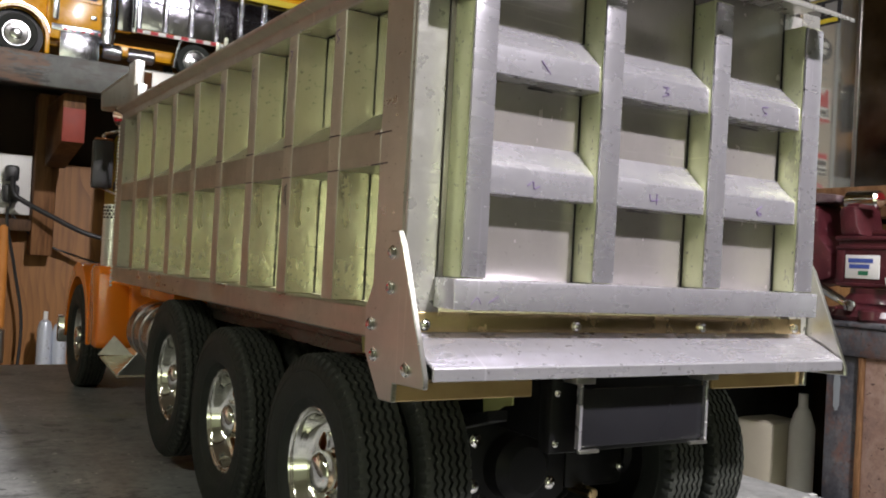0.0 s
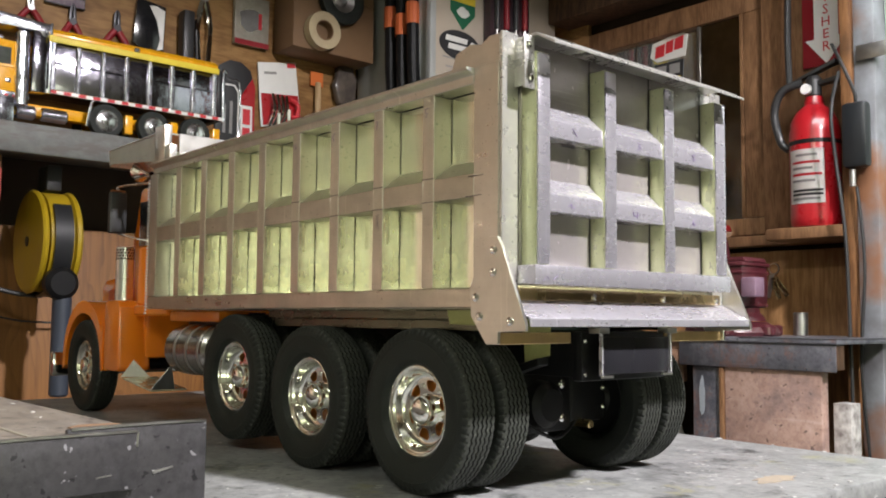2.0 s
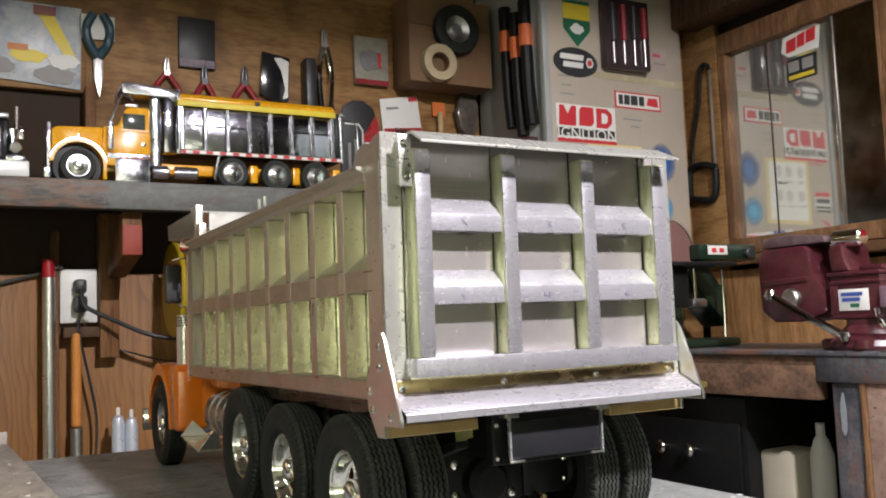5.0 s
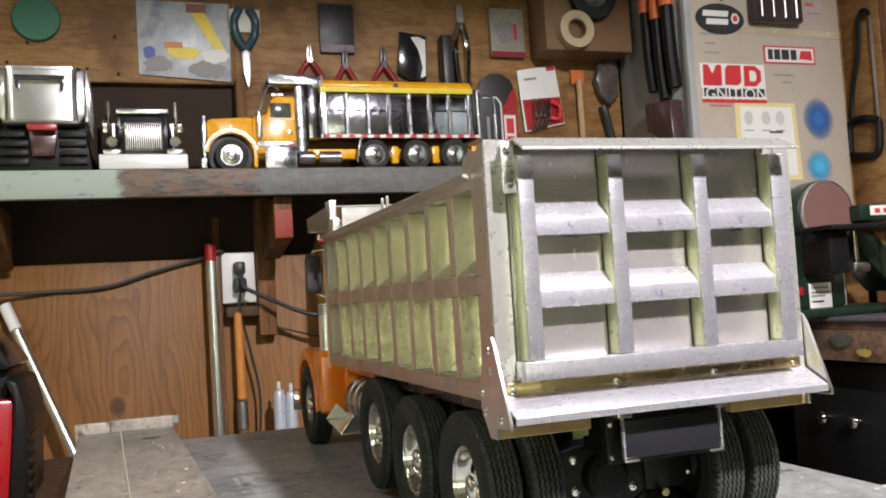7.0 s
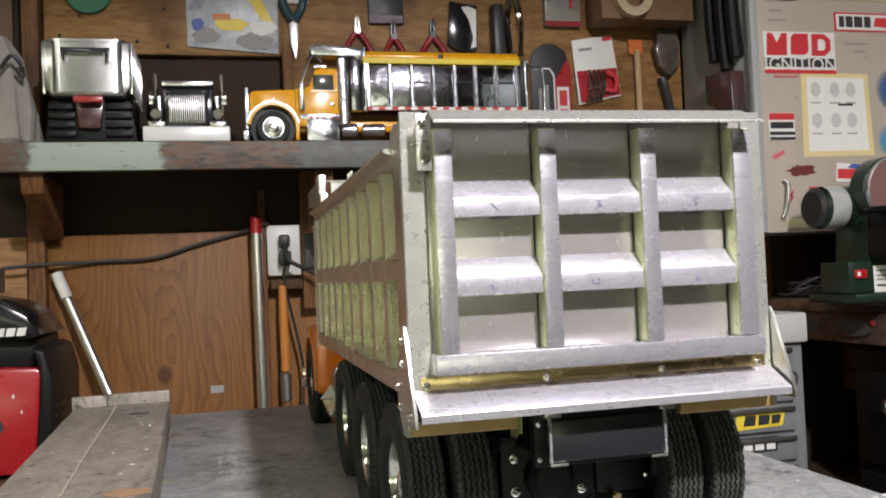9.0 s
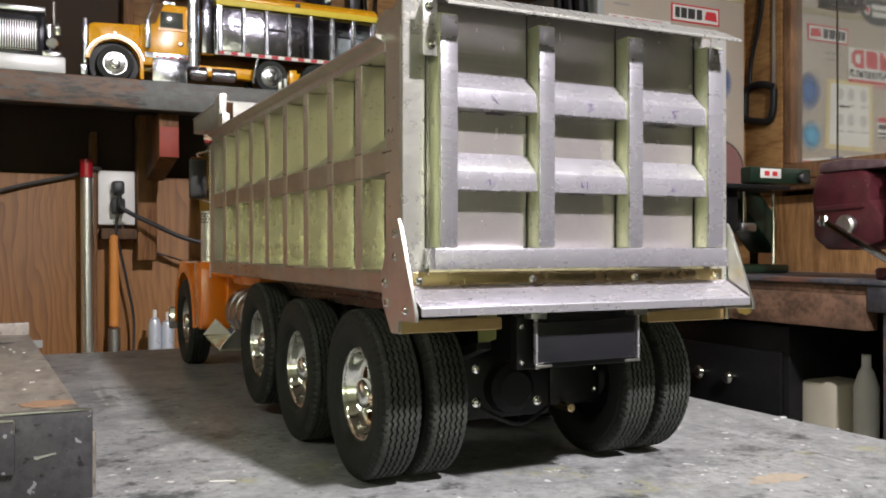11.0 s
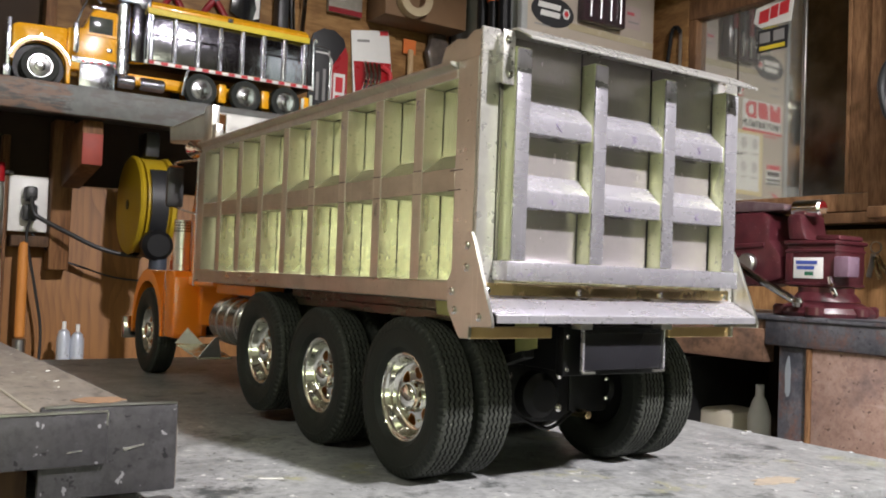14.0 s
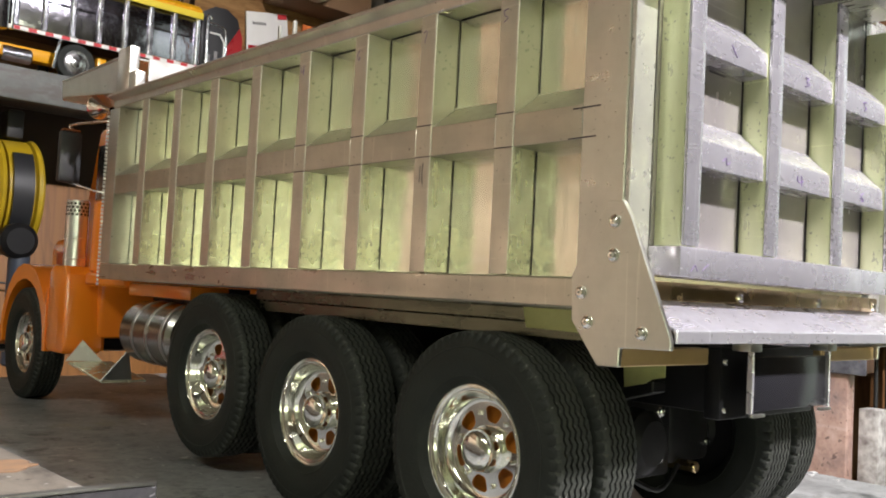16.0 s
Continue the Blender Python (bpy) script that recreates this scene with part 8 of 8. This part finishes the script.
# ---------------------------------------------------------------- disc sander
DX, DY, DZ = 1.385, 1.43, 0.284
sander = thing("disc_sander", (DX, DY, TOPZ), "green bench disc sander with a worn brown disc", "sander")
part("base", box((DX - 0.118, DY - 0.075, TOPZ + 0.0005), (DX + 0.20, DY + 0.075, TOPZ + 0.020), 0.006), GREEN, sander, "green cast base")
part("pedestal", prism([(DX - 0.065, TOPZ + 0.0205), (DX + 0.055, TOPZ + 0.0205), (DX + 0.045, 0.245), (DX - 0.052, 0.245)], "y", DY - 0.045, DY + 0.06, 0.008), GREEN, sander, "green upright pedestal")
part("switch_box", box((DX - 0.118, DY - 0.060, TOPZ + 0.0205), (DX - 0.067, DY + 0.03, 0.142), 0.004), GREEN, sander)
sb = part("switch", box((DX - 0.108, DY - 0.066, 0.108), (DX - 0.080, DY - 0.0605, 0.126), 0.002), RED, sander, "red rocker switch")
part("switch_dot", box((DX - 0.104, DY - 0.0672, 0.113), (DX - 0.097, DY - 0.0662, 0.121), 0.0005), WHITE, sb)
mp = part("maker_plate", box((DX - 0.050, DY - 0.0475, 0.078), (DX + 0.010, DY - 0.0455, 0.132), 0.001), WHITE, sander, "white rating plate with unreadable print")
for z, w in ((0.120, 0.045), (0.110, 0.05), (0.102, 0.035), (0.090, 0.03)):
    part("printed_bar", box((DX - 0.044, DY - 0.0483, z), (DX - 0.044 + w, DY - 0.0476, z + 0.004)), INK_DARK if z < 0.1 else INK_GREY, mp)
part("guard", rod((DX, DY, DZ), "y", 0.071, -0.060, -0.008, 48, 0.006), GREEN, sander, "round green disc guard")
part("disc_rim", lathe([(0.0665, -0.069), (0.0695, -0.068), (0.0695, -0.0605), (0.0665, -0.0605)], (DX, DY, DZ), "y", 56), STEEL, sander, "thin bright disc rim", 40)
part("sanding_disc", rod((DX, DY, DZ), "y", 0.0660, -0.0685, -0.0605, 56, 0.001), DISC, sander, "worn brown sanding disc", 40)
part("motor", rod((DX - 0.035, DY + 0.02, 0.258), "x", 0.044, -0.085, 0.0, 36, 0.010), GREEN, sander, "green motor housing")
part("motor_cap", rod((DX - 0.1205, DY + 0.02, 0.258), "x", 0.042, -0.018, 0.0, 36, 0.008), BLACK_PLASTIC, sander, "black motor end cap")
part("motor_label", lathe([(0.0442, -0.082), (0.0446, -0.081), (0.0446, -0.040), (0.0442, -0.039)], (DX - 0.035, DY + 0.02, 0.258), "x", 36), material("worn_grey_label", (0.42, 0.42, 0.40), 0.5, 0, (0.30, 0.30, 0.29), 40, 0.5), sander, "pale worn label round the motor", 40)
part("table", box((DX - 0.085, DY - 0.165, 0.240), (DX + 0.105, DY - 0.0695, 0.250), 0.003), BLACK, sander, "black work table")
part("table_arm", box((DX - 0.06, DY - 0.13, 0.150), (DX - 0.01, DY - 0.0465, 0.2395), 0.004), BLACK, sander)
part("tension_rod", rod((DX + 0.015, DY - 0.12, 0), "z", 0.005, 0.15, 0.239, 12, 0.001), CHROME, sander, "bright adjusting rod")
part("wing_knob", box((DX - 0.005, DY - 0.135, 0.150), (DX + 0.040, DY - 0.112, 0.170), 0.006), STEEL, sander)
part("arm", prism([(DX + 0.06, 0.245), (DX + 0.20, 0.10), (DX + 0.20, 0.185), (DX + 0.12, 0.275)], "y", DY - 0.04, DY + 0.05, 0.008), GREEN, sander, "green belt arm")
part("belt_arm", box((1.442, DY - 0.100, 0.259), (1.626, DY - 0.030, 0.296), 0.006), GREEN, sander, "flat green belt arm")
arm_label = part("arm_label", box((1.468, DY - 0.1012, 0.271), (1.530, DY - 0.1002, 0.292), 0.0003), PAPER, sander, "white label with two red marks")
for x in (1.480, 1.504):
    part("red_mark", box((x, DY - 0.1020, 0.276), (x + 0.014, DY - 0.1013, 0.286)), INK_RED, arm_label)
part("arm_knob", rod((1.592, DY - 0.100, 0.274), "y", 0.013, -0.016, 0.0, 20, 0.003), BLACK_PLASTIC, sander, "black adjusting knob")
part("support_rod", rod((1.524, DY - 0.085, 0), "z", 0.004, TOPZ + 0.021, 0.2585, 12, 0.001), CHROME, sander, "bright upright rod")
solid("small_pack", box((DX + 0.10, DY + 0.09, TOPZ + 0.0005), (DX + 0.18, DY + 0.12, 0.30), 0.003), PAPER, "white and red cardboard pack behind the sander", "pack")
wires = thing("loose_wire", (1.40, 1.70, TOPZ), "tangle of loose grey wire on the bench", "wire")
rw = random.Random(8)
for k in range(5):
    part("strand", tube([(1.37 + 0.10 * rw.random(), 1.55 + 0.25 * rw.random(), TOPZ + 0.003 + 0.05 * rw.random()) for _ in range(5)], 0.0025, 6, None, 5), material("grey_wire", (0.16, 0.16, 0.2), 0.4), wires)

# ---------------------------------------------------------------- grey tool chest in front of the side bench
ch = thing("tool_chest", (1.06, 1.62, FLOOR), "grey steel tool chest with stickers on its drawers", "tool chest")
part("carcass", box((0.80, 1.462, FLOOR), (1.215, 1.80, -0.02), 0.004), BOX_GREY, ch)
part("lid", box((0.795, 1.445, -0.0198), (1.220, 1.805, 0.042), 0.006), material("pale_grey_lid", (0.50, 0.50, 0.49), 0.4, 0, (0.42, 0.42, 0.41), 12, 0.5), ch, "pale grey lid")
for k in range(9):
    z = -0.078 - 0.060 * k
    d_ = part("drawer", box((0.815, 1.450, z), (1.185, 1.4615, z + 0.052), 0.003), BOX_GREY, ch, "grey drawer front")
    part("pull", box((0.82, 1.442, z + 0.040), (1.18, 1.4498, z + 0.050), 0.002), STEEL, d_)
sticker("sticker", [(1.040, -0.190), (1.150, -0.186), (1.158, -0.156), (1.048, -0.152)], INK_YELLOW, "yellow and black slanted sticker", (("black_shape", [(1.060, -0.182), (1.086, -0.182), (1.090, -0.162), (1.066, -0.161)], INK_DARK), ("black_shape", [(1.094, -0.182), (1.118, -0.181), (1.122, -0.162), (1.096, -0.162)], INK_DARK), ("black_shape", [(1.124, -0.181), (1.142, -0.180), (1.148, -0.163), (1.126, -0.163)], INK_DARK)), 1.4495, ch)
sticker("sticker", [(1.030, -0.238), (1.135, -0.236), (1.138, -0.206), (1.032, -0.206)], INK_DARK, "black sticker with pale blocks", (("pale_shape", rect(1.058, -0.232, 1.078, -0.212), PAPER), ("pale_shape", rect(1.084, -0.232, 1.104, -0.212), PAPER), ("pale_shape", rect(1.110, -0.232, 1.130, -0.212), PAPER)), 1.4495, ch)
part("padlock_loop", tube([(1.135, 1.440, -0.085), (1.160, 1.432, -0.075), (1.180, 1.436, -0.085), (1.182, 1.440, -0.105)], 0.003, 8, None, 4), STEEL, ch)

# ---------------------------------------------------------------- below the shelf: outlet, poles, cords, cans, reel, welder
outlet = thing("wall_outlet", (0.183, WALL_Y - 0.001, 0.166), "white double outlet with a black plug", "outlet")
part("cover_plate", box((0.146, WALL_Y - 0.024, 0.166), (0.221, WALL_Y - 0.017, 0.281), 0.003), WHITE, outlet, "white cover plate")
part("back_box", box((0.150, WALL_Y - 0.0168, 0.170), (0.217, WALL_Y + 0.002, 0.277), 0.002), STEEL, outlet)
for z in (0.244, 0.203):
    part("socket", rod((0.1835, WALL_Y - 0.0255, z), "y", 0.016, -0.001, 0.001, 24), material("socket_white", (0.66, 0.65, 0.62), 0.4), outlet)
part("plug", box((0.172, WALL_Y - 0.058, 0.228), (0.196, WALL_Y - 0.0268, 0.258), 0.006), BLACK_PLASTIC, outlet, "black plug")
part("plug", box((0.170, WALL_Y - 0.055, 0.188), (0.198, WALL_Y - 0.0268, 0.222), 0.006), BLACK_PLASTIC, outlet, "black plug")
part("cord", tube([(0.184, WALL_Y - 0.06, 0.235), (0.186, WALL_Y - 0.075, 0.205), (0.200, WALL_Y - 0.08, 0.192), (0.250, WALL_Y - 0.10, 0.165), (0.300, WALL_Y - 0.12, 0.140), (0.345, WALL_Y - 0.13, 0.128), (0.385, WALL_Y - 0.14, 0.125)], 0.0048, 10, None, 6), CABLE, outlet, "black cord sagging to the reel")
part("cord", tube([(0.184, WALL_Y - 0.055, 0.190), (0.180, WALL_Y - 0.05, 0.150), (0.200, WALL_Y - 0.05, 0.05), (0.215, WALL_Y - 0.05, -0.05), (0.205, WALL_Y - 0.05, -0.2)], 0.003, 8, None, 6), CABLE, outlet)
part("cord", tube([(0.190, WALL_Y - 0.03, 0.165), (0.235, WALL_Y - 0.03, 0.120), (0.30, WALL_Y - 0.03, 0.095), (0.38, WALL_Y - 0.03, 0.075), (0.52, WALL_Y - 0.03, 0.07)], 0.002, 8, None, 5), CABLE, outlet)
solid("wall_cable", tube([(-0.40, WALL_Y - 0.04, 0.205), (-0.33, WALL_Y - 0.042, 0.210), (-0.22, WALL_Y - 0.012, 0.213), (-0.10, WALL_Y - 0.012, 0.217), (0.0, WALL_Y - 0.012, 0.245), (0.10, WALL_Y - 0.014, 0.270), (0.135, WALL_Y - 0.045, 0.282), (0.150, WALL_Y - 0.03, 0.283)], 0.0042, 10, None, 8), material("dusty_cable", (0.05, 0.045, 0.04), 0.6), "black cable clipped along the plywood", "cable")
pole = thing("pole", (0.124, WALL_Y - 0.05, FLOOR), "aluminium pole with a red end leaning on the wall", "pole")
part("shaft", tube([(0.128, WALL_Y - 0.060, FLOOR), (0.122, WALL_Y - 0.048, 0.262)], 0.0125, 18, None, 0), ALU, pole)
part("cap", tube([(0.122, WALL_Y - 0.048, 0.2625), (0.1215, WALL_Y - 0.047, 0.300)], 0.0128, 18, None, 0), RED, pole, "red plastic end cap")
pole2 = thing("pole", (-0.20, WALL_Y - 0.1, FLOOR), "white-ended aluminium pole leaning at a slant", "pole")
part("shaft", tube([(0.115, 1.62, -0.80), (-0.275, 1.862, 0.135)], 0.011, 18, None, 0), ALU, pole2)
part("cap", tube([(-0.2756, 1.8624, 0.1365), (-0.298, 1.876, 0.190)], 0.0120, 18, None, 0), WHITE, pole2, "white plastic end")
bru = thing("long_brush", (0.175, WALL_Y - 0.04, -0.16), "long tool with an orange handle hung under the outlet", "brush")
part("handle", rod((0.176, WALL_Y - 0.045, 0), "z", 0.010, -0.05, 0.145, 16, 0.004), material("orange_wood_handle", (0.62, 0.24, 0.05), 0.4), bru)
part("ferrule", rod((0.176, WALL_Y - 0.045, 0), "z", 0.0125, -0.115, -0.051, 16, 0.002), STEEL, bru)
part("tip", rod((0.176, WALL_Y - 0.045, 0), "z", 0.011, -0.30, -0.116, 16, 0.002), STUD, bru)
solid("hanging_bracket", box((0.150, WALL_Y - 0.05, 0.135), (0.222, WALL_Y - 0.002, 0.158), 0.003), DARK_WOOD, "dark wooden block below the outlet", "block")
tagged(part("trim", box((0.012, WALL_Y - 0.0022, -0.090), (0.040, WALL_Y - 0.0004, -0.074)), GREYBOARD), "pale chip in the plywood", "chip", kind="structure")
for x, h in ((0.250, 0.0), (0.276, -0.006)):
    c = thing("spray_can", (x, 1.80, -0.40), "slim pale spray can behind the bench", "spray can", "spray cans behind the bench")
    part("can", lathe([(0, -0.30), (0.0125, -0.30), (0.0132, -0.295), (0.0132, -0.045 + h), (0.010, -0.032 + h), (0.005, -0.028 + h), (0, -0.028 + h)], (x, 1.80, 0), "z", 24), material("pale_can_print", (0.46, 0.50, 0.58), 0.3, 0.3, (0.60, 0.62, 0.66), 60, 0.6), c)
    part("nozzle", rod((x, 1.80, 0), "z", 0.004, -0.028 + h, -0.012 + h, 12, 0.001), WHITE, c)
tagged(part("trim", box((-0.5, 1.78, -0.33), (0.9, 1.88, -0.3005), 0.003), DARK_WOOD), "low dark ledge behind the bench", "ledge", kind="structure")

# cord reel hung from the shelf
RX, RY, RZ = 0.384, 1.74, 0.228
reel = thing("cord_reel", (RX, RY, 0.12), "yellow extension-cord reel with a black strap", "cord reel")
tilt = pose(RX, RY, RZ, 0, 0, 0)
for s in (-1, 1):
    part("flange", lathe([(0, s * 0.022), (0.088, s * 0.022), (0.098, s * 0.026), (0.100, s * 0.032), (0.096, s * 0.036), (0.060, s * 0.037), (0, s * 0.037)], (0, 0, 0), "x", 56, None, tilt), REEL_YELLOW, reel, "yellow plastic flange", 30)
part("drum", lathe([(0.080, -0.0215), (0.096, -0.021), (0.096, 0.021), (0.080, 0.0215)], (0, 0, 0), "x", 56, None, tilt), REEL_YELLOW, reel, "", 30)
part("hub_hole", lathe([(0, -0.0390), (0.010, -0.0385), (0.010, -0.037)], (0, 0, 0), "x", 20, None, tilt), BLACK_PLASTIC, reel)
strap = bmesh.new()
ring = []
for k in range(29):
    a = radians(60 - 10 * k)
    for w in (-0.0165, 0.0165):
        for rr in (0.1015, 0.1055):
            ring.append((w, rr * math.cos(a), rr * math.sin(a)))
vs = [strap.verts.new(p) for p in ring]
for k in range(28):
    i, j = 4 * k, 4 * k + 4
    for a, b in ((0, 1), (1, 3), (3, 2), (2, 0)):
        strap.faces.new((vs[i + a], vs[i + b], vs[j + b], vs[j + a]))
bmesh.ops.transform(strap, matrix=tilt, verts=strap.verts)
part("strap", strap, material("dark_grey_strap", (0.016, 0.017, 0.019), 0.4), reel, "dark grey strap round the drum", 30)
part("hanger", box((-0.014, -0.030, 0.098), (0.014, 0.030, 0.148), 0.004, None, tilt), BLACK_PLASTIC, reel)
part("outlet_head", rod((-0.004, -0.098, -0.082), "y", 0.030, -0.020, 0.016, 28, 0.008, None, tilt), BLACK, reel, "black outlet head")
part("plug_tail", rod((0.002, -0.095, 0), "z", 0.017, -0.29, -0.10, 18, 0.004, None, tilt), material("blue_grey_rubber", (0.04, 0.05, 0.07), 0.5), reel, "hanging blue-grey plug")
part("hanger_rod", rod((RX, RY, 0), "z", 0.012, 0.33, 0.3775, 14, 0.002), BLACK_PLASTIC, reel)

# red and black welding machine on a stand to the far side of the bench
WX1, WY = -0.175, 1.15
wm = thing("welding_machine", (-0.28, 1.35, -0.10), "red and black portable welding machine on a stand", "welding machine")
part("case", prism([(-0.40, -0.095), (WX1 - 0.014, -0.095), (WX1 - 0.006, 0.005), (WX1 - 0.004, 0.048), (-0.40, 0.058)], "y", WY, WY + 0.22, 0.006), RED, wm, "red sheet-metal case")
part("corner_post", prism([(WX1 - 0.0135, -0.10), (WX1 + 0.008, -0.10), (WX1 + 0.012, 0.03), (WX1 + 0.002, 0.070), (WX1 - 0.014, 0.078), (WX1 - 0.003, 0.048), (WX1 - 0.005, 0.005)], "y", WY - 0.012, WY + 0.22, 0.003), BLACK, wm, "black plastic corner frame")
part("top_cover", prism([(-0.40, 0.100), (-0.40, 0.152), (-0.27, 0.150), (-0.230, 0.142), (-0.195, 0.120), (-0.178, 0.092), (-0.190, 0.088)], "y", WY - 0.004, WY + 0.20, 0.006), material("glossy_black_shell", (0.014, 0.013, 0.014), 0.2), wm, "glossy black top cover")
part("handle_recess", prism([(-0.40, 0.0585), (WX1 - 0.015, 0.0490), (WX1 - 0.012, 0.0870), (-0.40, 0.0990)], "y", WY + 0.02, WY + 0.19, 0.002), BLACK, wm)
part("red_flash", prism([(-0.40, 0.122), (-0.255, 0.120), (-0.238, 0.130), (-0.246, 0.136), (-0.40, 0.140)], "y", WY - 0.0062, WY - 0.0045), RED, wm, "red flash on the cover")
part("red_flash", prism([(-0.40, 0.098), (-0.262, 0.105), (-0.244, 0.118), (-0.262, 0.117), (-0.40, 0.114)], "y", WY - 0.0062, WY - 0.0045), RED, wm, "red flash on the cover")
for k in range(5):
    x = -0.262 + 0.0135 * k
    part("white_bar", prism([(x, 0.0935), (x + 0.011, 0.0940), (x + 0.0135, 0.1050), (x + 0.0025, 0.1045)], "y", WY - 0.0062, WY - 0.0045), PAPER, wm)
for x, z, s in ((-0.245, 0.005, 0.0025), (-0.232, -0.028, 0.004), (-0.215, 0.012, 0.0018), (-0.205, -0.01, 0.0015), (-0.24, -0.05, 0.002)):
    part("paint_chip", prism(blot(x, z, s, s * 1.8, int(1000 * s) + 70, 10), "y", WY - 0.0012, WY - 0.0002), PAPER if s != 0.004 else INK_DARK, wm)
part("pale_badge", prism(blot(-0.258, -0.078, 0.014, 0.009, 77), "y", WY - 0.0012, WY - 0.0002), PAPER, wm)
for k in range(6):
    part("vent_slot", box((WX1 + 0.006, WY + 0.01, -0.09 + 0.016 * k), (WX1 + 0.0135, WY + 0.08, -0.082 + 0.016 * k), 0.001), BLACK, wm)
solid("machine_stand", box((-0.43, 1.10, FLOOR), (-0.14, 1.62, -0.101), 0.004), DARK_WOOD, "dark wooden stand under the welding machine", "stand")
solid("metal_block", box((-0.38, 1.20, 0.1535), (-0.245, 1.26, 0.190), 0.003), material("brown_grey_steel_block", (0.16, 0.13, 0.115), 0.4, 0.4, (0.08, 0.07, 0.065), 50, 0.6), "brown-grey steel block on the welding machine", "steel block")
solid("welder_cable", tube([(-0.28, 1.02, -0.06), (-0.23, 1.0, -0.075), (-0.18, 1.0, -0.10), (-0.10, 1.02, -0.14)], 0.007, 10, None, 6), CABLE, "black cable hanging before the machine", "cable")

for ob in (wm, bpy.data.objects["machine_stand"], bpy.data.objects["metal_block"], bpy.data.objects["welder_cable"]):      # the stand and its load stand further from the truck
    ob.location.x -= 0.018
